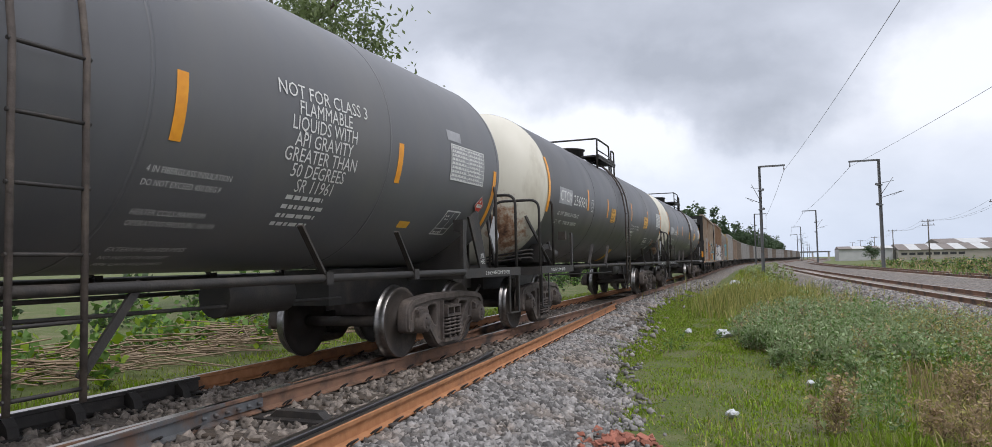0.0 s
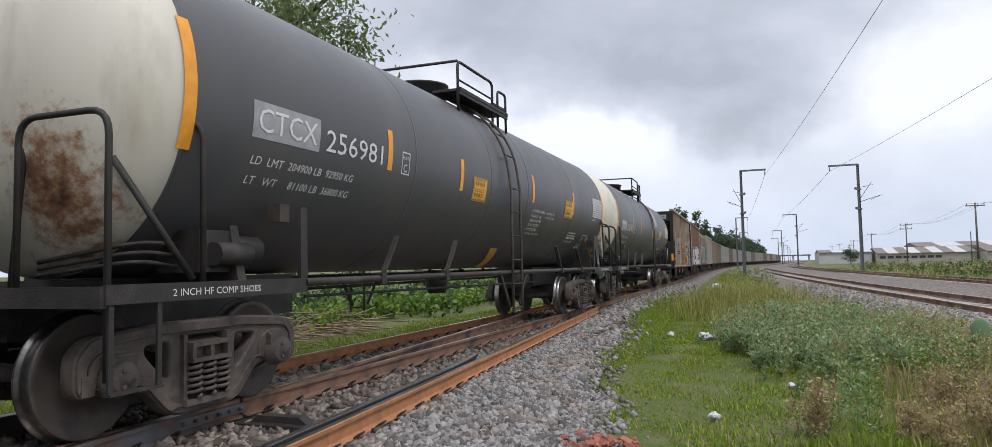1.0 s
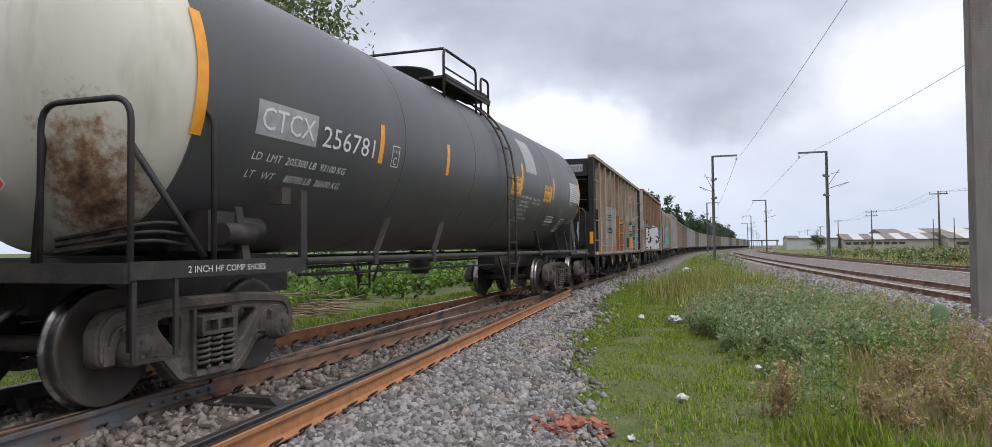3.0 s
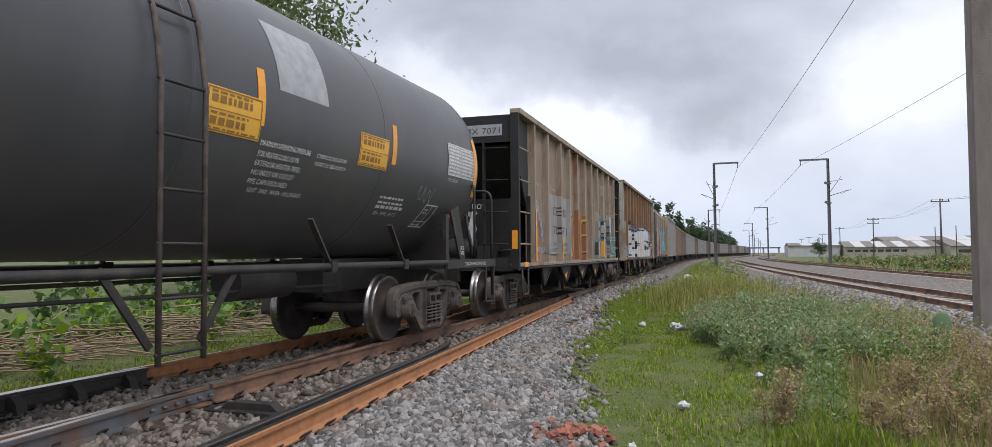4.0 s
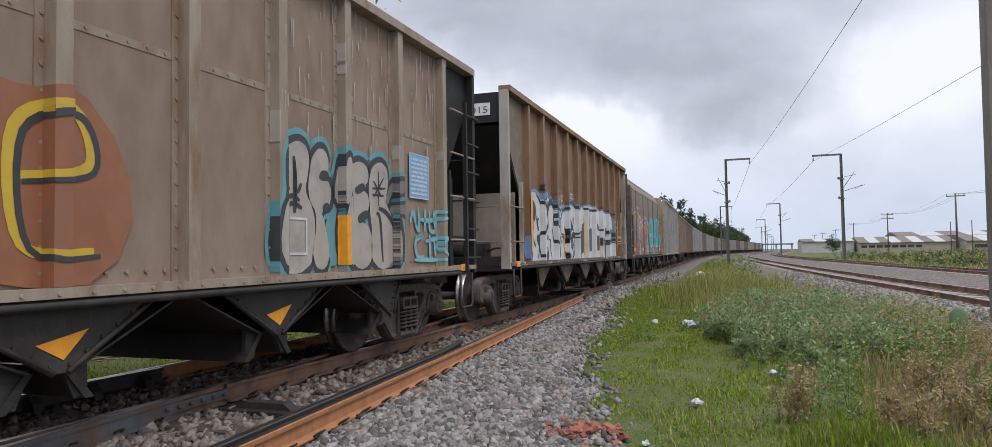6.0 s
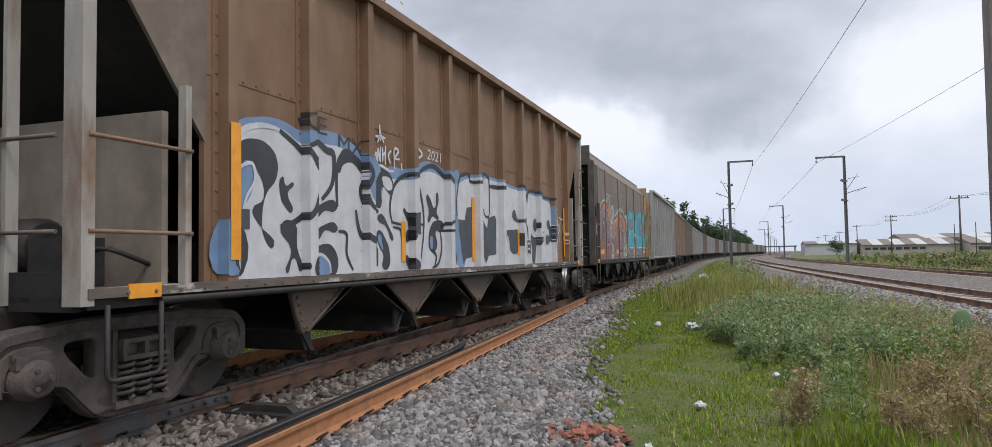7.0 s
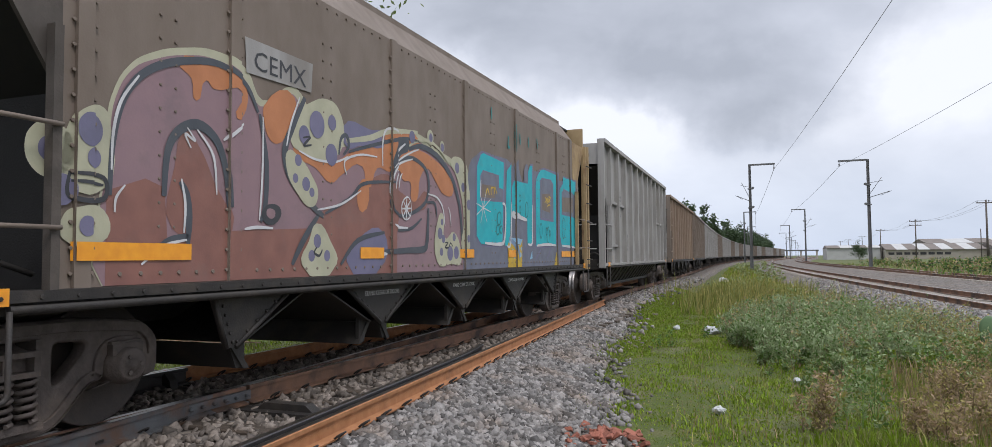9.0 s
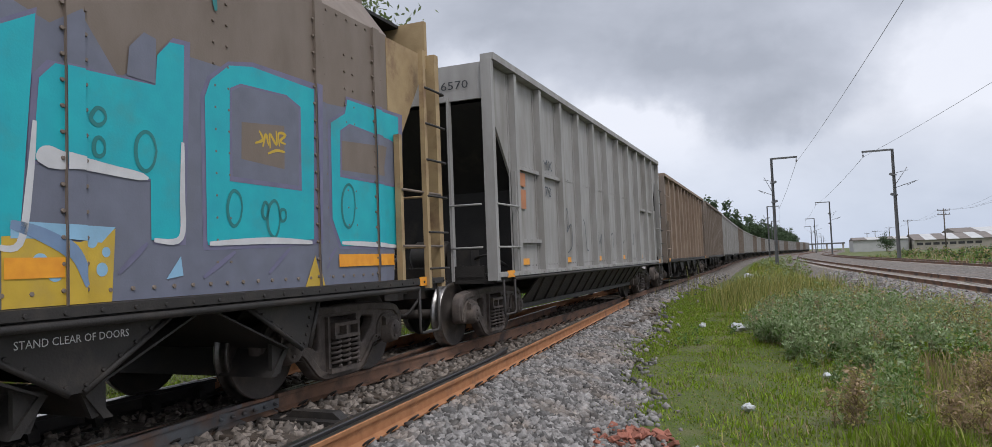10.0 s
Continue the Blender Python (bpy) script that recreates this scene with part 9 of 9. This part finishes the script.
def bush_rows(n, cx, cy, rx, ry, h0, h1):
    a, r = rng.uniform(0, math.tau, n), np.sqrt(rng.random(n))
    return [(cx + rx * q * math.cos(t), cy + ry * q * math.sin(t), (h0 + (h1 - h0) * rng.random()) * (1.15 - 0.5 * q)) for t, q in zip(a, r)]


weeds("sage_weeds", bush_rows(250, 0.95, 16.4, 2.0, 5.4, 0.5, 0.95), 0.07, [M_SAGE, M_SAGE, M_SAGE, M_LEAF], "dense grey-green feathery weeds", 42, M_TWIG, 190, aspect=0.2, droop=-0.8, sprigs=9)
weeds("sage_weeds", bush_rows(80, 2.5, 14.6, 1.0, 2.6, 0.5, 0.9), 0.06, [M_SAGE, M_GOLD, M_SAGE], "grey-green weeds with straw-coloured seed heads", 43, M_TWIG, 170, aspect=0.2, droop=-0.8, sprigs=9)
weeds("bright_weeds", bush_rows(40, 2.3, 12.2, 0.8, 1.0, 0.25, 0.5), 0.06, [M_GRASS, M_LEAF, M_GRASS2], "bright green low weeds", 44, M_TWIG, 90, aspect=0.3)
stalks("brown_weeds", bush_rows(11, 0.34, 7.5, 0.16, 0.25, 0.4, 0.7) + bush_rows(16, 1.25, 7.0, 0.25, 0.4, 0.35, 0.65) + bush_rows(85, 2.3, 8.7, 0.75, 2.2, 0.35, 0.75) + bush_rows(60, 2.9, 11.2, 0.7, 1.6, 0.4, 0.8), 0.042, [M_DRY, M_GOLD, M_DRY, M_TWIG], "thin dry reddish-brown branching weeds", 45, 11, 9)
stalks("tall_weeds", bush_rows(9, 0.85, 8.0, 0.4, 0.8, 0.5, 0.85) + bush_rows(16, 1.9, 9.6, 0.9, 1.2, 0.5, 0.9) + bush_rows(14, 0.6, 10.6, 1.0, 0.8, 0.25, 0.5), 0.05, [M_SAGE, M_GRASS2, M_LEAF, M_LEAF], "tall thin green weeds", 49, 9, 9)
stalks("seed_stalks", bush_rows(110, 1.1, 16, 2.2, 5.4, 0.7, 1.1) + bush_rows(40, 2.7, 13.6, 0.8, 2.4, 0.6, 1.0), 0.05, [M_GOLD, M_SAGE, M_DRY, M_TWIG], "straw-coloured seed stalks standing over the weeds", 50, 7, 7)
weeds("verge_weeds", bush_rows(60, -0.9, 33, 1.8, 9, 0.35, 0.8), 0.07, [M_GRASS2, M_SAGE, M_GOLD], "mixed weeds beside the track", 46, M_TWIG, 60)
weeds("small_weed", [(-2.05, 13.6, 0.35), (-1.85, 13.9, 0.45), (-1.3, 15.5, 0.3)], 0.045, [M_LEAF], "small dark green weed in the turf", 47, M_TWIG, 50)
weeds("far_verge_weeds", [(float(np.interp(y, PATH_Y, TX)) + 3.5 + 4.0 * rng.random(), y, rng.uniform(0.3, 0.9)) for y in rng.uniform(40, 110, 70)], 0.12, [M_GRASS2, M_SAGE], "far weeds between the tracks", 48, M_TWIG, 50)

# beyond the train
grass("far_side_turf", 20000, lambda u, v, r: (-8.3 - 1.5 * u - 0.2 * r.normal(size=len(u)), 2 + 40 * v), 0.13, 0.014, [M_GRASS, M_GRASS2], "bright green grass beyond the train", 51, 1.5)
weeds("far_side_plants", [(-12.8 + 1.3 * rng.normal(), y, rng.uniform(0.5, 1.0)) for y in rng.uniform(2, 34, 170)], 0.15, [M_LEAF, M_LEAF, M_GRASS], "broad-leaved green plants beyond the train", 52, M_TWIG, 60, aspect=0.5)
weeds("far_side_scrub", [(-16 + 2.0 * rng.normal(), y, rng.uniform(1.0, 2.2)) for y in rng.uniform(0, 90, 150)], 0.2, [M_LEAF, M_DARKLEAF], "dark green scrub beyond the train", 53, M_TWIG, 90, category="scrub")
bm = bmesh.new()
for k in range(800):
    x, y, a = -10.7 + 0.5 * rng.normal(), rng.uniform(2.5, 17), rng.uniform(0, math.pi)
    l_, z = rng.uniform(0.3, 1.3), -0.4 + abs(rng.normal()) * 0.2
    add_tube(bm, [(x, y, z), (x + l_ * math.cos(a), y + l_ * math.sin(a), z + rng.normal() * 0.08)], rng.uniform(0.006, 0.016), 4, caps=False)
me = finish(bm, "brush_pile", M_TWIG)
tagged(new("brush_pile", me), "heap of dry cut branches beyond the train", "brush", kind="stuff")


def tree(name, x, y, h, crown_r, material, label, seed, leaf=0.22, n=9000, low=0.35, droop=0.5, conic=0.0):
    rng = np.random.default_rng(seed)
    t = thing(name, label, "tree", "trees beyond the railway")
    t.location = (x, y, -0.5)
    bm = bmesh.new()
    lean = rng.normal(size=2) * 0.03 * h
    pts = [(lean[0] * k ** 2, lean[1] * k ** 2, h * 0.85 * k) for k in np.linspace(0, 1, 7)]
    for k, (a, b) in enumerate(zip(pts, pts[1:])):
        add_tube(bm, [a, b], max(0.03, h * 0.022 * (1 - k / 6.5)), 8, caps=False)
    ends = []
    for k in range(16):
        f = rng.uniform(low, 0.82)
        a = rng.uniform(0, math.tau)
        r = crown_r * rng.uniform(0.5, 0.95) * (1 - conic * f)
        b0 = Vector((lean[0] * f * f, lean[1] * f * f, h * 0.85 * f))
        b1 = b0 + Vector((r * 0.5 * math.cos(a), r * 0.5 * math.sin(a), h * 0.07))
        b2 = b0 + Vector((r * math.cos(a), r * math.sin(a), h * rng.uniform(0.06, 0.16) * (1 - conic)))
        add_tube(bm, [b0, b1, b2], max(0.02, h * 0.006), 5, caps=False)
        ends += [b2, (b1 + b2) / 2, b1]
    part("trunk", bm, M_BARK, t)
    ends.append(Vector((lean[0], lean[1], h * 0.9)))
    ends.append(Vector((lean[0], lean[1], h * 0.96)))
    clumps = []
    for e in ends:
        for k in range(4):
            clumps.append(np.array(e) + rng.normal(size=3) * crown_r * 0.16)
    clumps = np.array(clumps)
    pick = rng.integers(0, len(clumps), n)
    size = crown_r * rng.uniform(0.06, 0.15, len(clumps))[pick]
    off = rng.normal(size=(n, 3)) * size[:, None]
    off[:, 2] -= np.abs(rng.normal(size=n)) * size * droop
    me = leaves_mesh("crown", clumps[pick] + off, leaf, [material], rng, droop=droop, aspect=0.22)
    part("crown", me, None, t)
    return t


tree("tree", -20.6, 26, 16.5, 5.4, M_CROWN, "tall drooping grey-green tree beyond the train", 61, 0.26, 42000, 0.3, 0.9)
tree("tree", -24.5, 33, 15.5, 5.0, M_CROWN, "grey-green tree beyond the train", 62, 0.3, 12000, 0.3, 0.9)
tree("tree", -22.2, 44, 14.0, 2.2, M_CROWN, "slender tree top beyond the train", 63, 0.26, 5000, 0.3, 0.9)
for k in range(22):
    y = 150 + 14 * k + 5 * math.sin(k * 3.7)
    conifer = k in (2, 3, 4, 5, 8)
    hh = (15.0 if conifer else 11.5) + 1.5 * math.sin(k * 2.1) - 0.06 * max(0, k - 8)
    xx = train_x(y) - 8.5 - 2.5 * abs(math.sin(k * 1.3))
    tree("tree", xx, y, hh, 2.6 if conifer else 4.2, M_DARKLEAF, "dark green conifer far along the line" if conifer else "dark green tree far along the line", 70 + k, 0.8, 4200, 0.12, 0.4, 0.75 if conifer else 0.2)

# ---- masts, wires, poles, buildings, litter ----
M_STEEL = mat("mast_steel", (0.1, 0.105, 0.11), (0.14, 0.14, 0.14), 5, 0.6, stain=(0.12, 0.08, 0.055), stain_scale=1.5, stain_at=0.6, bump=0.1)
M_MASTCONC = mat("mast_concrete", (0.21, 0.185, 0.165), (0.165, 0.145, 0.13), 5, 0.9, stain=(0.12, 0.1, 0.085), stain_scale=1.3, stain_at=0.6, stretch=(1, 1, 0.3), bump=0.3)
M_WOODPOLE = mat("pole_wood", (0.13, 0.11, 0.095), (0.09, 0.075, 0.065), 6, 0.9, stretch=(1, 1, 0.2), bump=0.3)
M_WIRE = mat("wire", (0.1, 0.1, 0.105), (0.14, 0.14, 0.14), 5, 0.5, bump=0.0)
M_WALL = mat("beige_wall", (0.36, 0.33, 0.28), (0.3, 0.275, 0.23), 0.6, 0.9, stain=(0.3, 0.27, 0.22), stain_scale=0.3, stain_at=0.6, bump=0.0)
M_PALEWALL = mat("white_wall", (0.45, 0.45, 0.44), (0.4, 0.4, 0.39), 0.6, 0.9, bump=0.0)
M_ROOFDARK = mat("old_roof", (0.2, 0.17, 0.15), (0.15, 0.13, 0.115), 0.8, 0.9, bump=0.0)
M_ROOFPALE = mat("pale_roof", (0.5, 0.5, 0.49), (0.42, 0.42, 0.41), 0.8, 0.7, bump=0.0)
M_DARKGAP = mat("dark_opening", (0.03, 0.03, 0.032), (0.045, 0.045, 0.045), 2, 0.8, bump=0.0)
M_PLASTIC = mat("plastic_litter", (0.56, 0.57, 0.57), (0.4, 0.41, 0.42), 20, 0.4, bump=0.3)
M_BRICK = mat("broken_brick", (0.31, 0.11, 0.07), (0.25, 0.1, 0.07), 18, 0.9, bump=0.4, by_object=0.25)


def mast(x, y, top, arm, label, cantilever=0):
    """A railway mast with a level arm at its head; arm: its reach, to the right if positive."""
    t = thing("railway_mast", label, "mast", "masts along the railway")
    t.location = (x, y, -0.5)
    h = top + 0.5
    bm = bmesh.new()
    for sx in (-1, 1):
        add_prism(bm, [(sx * 0.16 - 0.012, 0), (sx * 0.16 + 0.012, 0), (sx * 0.11 + 0.012, h), (sx * 0.11 - 0.012, h)], "y", -0.11, 0.11)
    add_prism(bm, [(-0.16, 0), (0.16, 0), (0.11, h), (-0.11, h)], "y", -0.01, 0.01)
    part("post", bm, M_STEEL, t)
    bm = bmesh.new()
    add_box(bm, min(0, arm), max(0, arm), -0.08, 0.08, h - 0.16, h + 0.02)
    part("head_arm", bm, M_STEEL, t)
    bm = bmesh.new()
    s = 1 if arm > 0 else -1
    add_lathe(bm, [(h - 0.62, 0.03), (h - 0.55, 0.08), (h - 0.5, 0.04), (h - 0.42, 0.08), (h - 0.36, 0.04), (h - 0.16, 0.03)], 10, "z", (arm * 0.96, 0, 0))
    part("insulator", bm, M_STEEL, t)
    for z in (h - 2.6, h - 4.6):
        bm = bmesh.new()
        add_box(bm, -0.24, 0.24, -0.16, 0.16, z - 0.06, z + 0.06)
        add_lathe(bm, [(-0.12, 0.13), (0.12, 0.13)], 10, "y", (0.28 * s, 0, z + 0.1))
        part("clamp", bm, M_STEEL, t)
    if cantilever:
        c = cantilever
        bm = bmesh.new()
        add_tube(bm, [(0, 0, h - 3.9), (c * 1.9, 0, h - 3.3)], 0.035, 6)
        add_tube(bm, [(0, 0, h - 3.7), (c * 1.2, 0, h - 1.9)], 0.03, 6)
        add_tube(bm, [(c * 0.2, 0, h - 2.4), (c * 1.3, 0, h - 2.2)], 0.025, 6)
        add_tube(bm, [(c * 1.1, 0, h - 3.7), (c * 2.1, 0, h - 3.25)], 0.02, 6)
        part("cantilever", bm, M_STEEL, t)
    return t


LEFT_MASTS = [(-2.1, 79.9), (-5.8, 167), (-7.7, 253), (-7.5, 338), (-5.9, 426), (-3.3, 552)]
RIGHT_MASTS = [(9.1, 80.5), (6.4, 162.8), (5.1, 248), (5.4, 334), (9.5, 420), (14, 510), (18, 600)]
for x, y in LEFT_MASTS:
    mast(x, y, 10.8, 2.5, "dark steel railway mast with an arm at its head", -0.7)
for x, y in RIGHT_MASTS:
    mast(x, y, 10.8, -2.7, "dark steel railway mast with a cantilever bracket", 1)

# the near mast, of weathered square section
t = thing("near_mast", "brown-grey weathered square mast beside the track", "mast")
t.location = (4.3, 15.0, -0.6)
bm = bmesh.new()
add_prism(bm, [(-0.25, -0.2), (0.25, -0.2), (0.25, 0.2), (-0.25, 0.2)], "z", 0.35, 11.4)
for v in bm.verts:
    k = 1 - 0.022 * v.co.z
    v.co.x *= k
    v.co.y *= k
bmesh.ops.bevel(bm, geom=[e for e in bm.edges if abs(e.verts[0].co.z - e.verts[1].co.z) > 1], offset=0.025, segments=1, affect="EDGES")
part("post", bm, M_MASTCONC, t)
bm = bmesh.new()
add_lathe(bm, [(0.0, 0.42), (0.3, 0.4), (0.42, 0.3)], 10, "z")
for v in bm.verts:
    v.co.x *= 1 + 0.1 * math.sin(v.co.y * 9 + v.co.z * 5)
part("footing", bm, M_CONC, t, "rough concrete footing")
bm = bmesh.new()
add_box(bm, 0, 2.6, -0.08, 0.08, 11.24, 11.4)
part("head_arm", bm, M_STEEL, t)


def wire(name, a, b, sag, r, label):
    a, b = Vector(a), Vector(b)
    pts = [a.lerp(b, k / 14) + Vector((0, 0, -sag * 4 * (k / 14) * (1 - k / 14))) for k in range(15)]
    bm = bmesh.new()
    add_tube(bm, pts, r, 5)
    me = finish(bm, name, M_WIRE)
    return tagged(new(name, me), label, "wire", "overhead wires")


for line_, arm in ((LEFT_MASTS, 2.4), (RIGHT_MASTS, -2.6)):
    start = (5.3, 15.0, 10.7) if arm > 0 else (14.5, 12.0, 10.6)
    spots = [start] + [(x + arm, y, 10.2) for x, y in line_]
    for a, b in zip(spots, spots[1:]):
        wire("overhead_wire", a, b, 0.35, 0.013 if a[1] < 60 else 0.02, "thin dark overhead wire between masts")


def pole(x, y, h, label, arms=1):
    t = thing("utility_pole", label, "utility pole", "utility poles")
    t.location = (x, y, -0.5)
    bm = bmesh.new()
    add_lathe(bm, [(0, 0.17), (h, 0.11)], 10, "z")
    part("post", bm, M_WOODPOLE, t)
    for k in range(arms):
        bm = bmesh.new()
        add_box(bm, -1.25, 1.25, -0.06, 0.06, h - 0.5 - 0.9 * k, h - 0.36 - 0.9 * k)
        part("crossarm", bm, M_WOODPOLE, t)
        for dx in (-1.1, 0.35, 1.1):
            bm = bmesh.new()
            add_lathe(bm, [(h - 0.36 - 0.9 * k, 0.05), (h - 0.1 - 0.9 * k, 0.06), (h - 0.05 - 0.9 * k, 0.02)], 6, "z", (dx, 0, 0))
            part("insulator", bm, M_STEEL, t)
    return t


POLES = [(29.0, 122.4, 1), (30.1, 184.7, 2), (31.3, 251, 1), (34.8, 334, 1), (35.4, 400, 1), (36.1, 454, 1)]
for x, y, arms in POLES:
    pole(x, y, 9.5, "weathered wooden utility pole with crossarms", arms)
for (x0, y0, a0), (x1, y1, a1) in zip([(27, 60, 1)] + POLES, POLES):
    for dx in (-1.1, 0.35, 1.1):
        wire("power_line", (x0 + dx, y0, 8.9), (x1 + dx, y1, 8.9), 1.1, 0.014, "slack power line between poles")
for x, y, h in ((41.5, 180, 8.0), (45.5, 180, 8.2), (50.5, 175, 8.0), (46, 150, 8.6), (57, 175, 8), (62, 180, 8), (68, 180, 8)):
    t = thing("yard_post", "bare slender post near the warehouses", "post", "posts near the warehouses")
    t.location = (x, y, -0.5)
    bm = bmesh.new()
    add_lathe(bm, [(0, 0.12), (h - 1, 0.09)], 8, "z")
    part("post", bm, M_WOODPOLE, t)


def warehouse(x, y, w, d, eave, ridge, label, wall_m, bays, gaps):
    t = thing("warehouse", label, "warehouse", "warehouses beyond the tracks")
    t.location = (x, y, -0.6)
    bm = bmesh.new()
    add_box(bm, 0, w, 0, 0.3, 0, eave)
    add_box(bm, 0, w, d - 0.3, d, 0, eave)
    add_box(bm, 0, 0.3, 0.3, d - 0.3, 0, eave)
    add_box(bm, w - 0.3, w, 0.3, d - 0.3, 0, eave)
    part("wall", bm, wall_m, t)
    for k in range(bays):
        a, b = w * k / bays, w * (k + 1) / bays
        bm = bmesh.new()
        add_prism(bm, [(-0.5, eave), (-0.5, eave + 0.15), (d / 2, ridge + 0.15), (d + 0.5, eave + 0.15), (d + 0.5, eave)], "x", a, b)
        part("roof_sheet", bm, M_ROOFPALE if k % 2 else M_ROOFDARK, t)
    for g0, g1, z0, z1 in gaps:
        bm = bmesh.new()
        add_box(bm, g0 * w, g1 * w, -0.08, 0.02, z0, z1)
        part("opening", bm, M_DARKGAP, t)
    return t


warehouse(35.0, 270, 29, 26, 3.2, 5.3, "long beige warehouse with pale and dark roof sheets", M_WALL, 9, [(0.03 + 0.08 * k, 0.09 + 0.08 * k, 1.6, 2.4) for k in range(8)])
warehouse(17.5, 275, 17, 22, 4.0, 5.0, "pale low warehouse with a plain wall", M_PALEWALL, 4, [])
warehouse(64.5, 262, 22, 26, 3.2, 5.2, "beige warehouse with old dark roof", M_WALL, 5, [(0.1, 0.3, 1.2, 2.2), (0.5, 0.65, 1.2, 2.2)])
warehouse(52, 300, 45, 30, 5.6, 7.4, "large grey shed behind the warehouses", M_PALEWALL, 6, [])

# bridge far down the line
t = thing("footbridge", "dark low bridge across the far tracks", "bridge")
t.location = (0, 480, 0)
bm = bmesh.new()
add_box(bm, 6, 26, -1.5, 1.5, 3.6, 4.4)
part("deck", bm, M_STEEL, t)
for x in (8, 16, 25):
    bm = bmesh.new()
    add_box(bm, x - 0.5, x + 0.5, -0.8, 0.8, -0.6, 3.6)
    part("pier", bm, M_CONC, t)

rng = np.random.default_rng(81)
weeds("yard_scrub", [(14 + 30 * rng.random(), y, rng.uniform(0.5, 1.5)) for y in rng.uniform(60, 150, 260)], 0.22, [M_LEAF, M_GRASS2, M_DARKLEAF, M_DRY], "scrubby bushes beyond the tracks", 82, M_TWIG, 60, category="scrub")
weeds("dry_thicket", [(19 + 5 * rng.random(), y, rng.uniform(1.2, 2.4)) for y in rng.uniform(55, 72, 40)], 0.1, [M_DRY, M_TWIG], "tall dry brown thicket", 83, M_TWIG, 80, category="scrub", spread=0.5)
grass("yard_grass", 9000, lambda u, v, r: (9.5 + 0.0 * u + 40 * u, 45 + 90 * v), 0.5, 0.03, [M_GRASS2, M_LEAF, M_DRY], "rough field beyond the tracks", 84)
tree("tree", 24.5, 245, 5.2, 2.6, M_DARKLEAF, "small round tree beside the warehouses", 91, 0.4, 1800, 0.2, 0.2)

# prickly pear
t = thing("cactus", "green prickly pear with one tall oval pad", "cactus")
t.location = (2.82, 12.0, -0.62)
for name, z, rx, rz, th in (("stem", 0.24, 0.06, 0.27, 0.045), ("pad", 0.7, 0.125, 0.24, 0.035)):
    bm = bmesh.new()
    bmesh.ops.create_uvsphere(bm, u_segments=16, v_segments=10, radius=1)
    for v in bm.verts:
        v.co = (v.co.x * rx * (1 + 0.12 * v.co.z), v.co.y * th, v.co.z * rz + z)
    for f in bm.faces:
        f.smooth = True
    part(name, bm, M_CACTUS if name == "pad" else M_TWIG, t)


def litter(x, y, s, label, seed):
    rng = np.random.default_rng(seed)
    bm = bmesh.new()
    bmesh.ops.create_icosphere(bm, subdivisions=2, radius=1)
    for v in bm.verts:
        k = rng.uniform(0.6, 1.15)
        v.co = (v.co.x * s * k, v.co.y * s * k, (v.co.z + 0.6) * s * 0.7 * k)
    me = finish(bm, "litter", M_PLASTIC)
    t = tagged(new("litter", me), label, "litter", "litter in the grass")
    t.location = (x, y, float(surface_z(x, y)) + 0.02)


litter(-0.57, 7.95, 0.07, "crumpled white plastic litter in the turf", 1)
litter(-1.33, 16.6, 0.16, "crumpled pale plastic bag beside the weeds", 2)
litter(-1.15, 16.9, 0.12, "crumpled pale plastic bag beside the weeds", 3)
litter(-2.9, 46, 0.35, "white sheet of litter beside the stones", 4)
litter(0.25, 10.6, 0.06, "small white litter among the weeds", 5)
litter(-2.2, 17.6, 0.1, "flat white litter in the turf", 6)
litter(-0.9, 6.4, 0.04, "small white litter at the gravel's edge", 7)
t = thing("brick_heap", "broken red bricks on the gravel", "bricks")
bm = bmesh.new()
add_box(bm, -0.09, 0.09, -0.05, 0.05, -0.03, 0.03)
for v in bm.verts:
    v.co += Vector((0.02 * math.sin(v.co.x * 90 + v.co.z * 70), 0.012 * math.sin(v.co.y * 130), 0))
bmesh.ops.bevel(bm, geom=bm.edges[:], offset=0.008, segments=1, affect="EDGES")
me = finish(bm, "brick", M_BRICK)
rng = random.Random(6)
for k in range(46):
    ob = part("brick", me, None, t)
    a, r = rng.uniform(0, math.tau), rng.random() ** 0.7
    x, y = -1.5 + 0.42 * r * math.cos(a), 6.55 + 0.5 * r * math.sin(a)
    ob.matrix_basis = pose(x, y, float(surface_z(x, y)) + 0.03 + 0.05 * (1 - r), rng.uniform(-40, 40), rng.uniform(-40, 40), rng.uniform(0, 360)) @ Matrix.Scale(rng.uniform(0.25, 0.75), 4)


# ---- what moves ----
def motions():
    for car, s, half, wheels in MOVERS:
        walk(car, [(t * 0.5, car_pose(s - SPEED * t * 0.5, half)) for t in range(21)])
        for w in wheels:
            at = w.location.copy()
            step = 2 / FPS
            turn = math.degrees(SPEED * step / 0.457)
            walk(w, [(k * step, pose(*at, turn * k, 0, 0)) for k in range(151)])


motions()
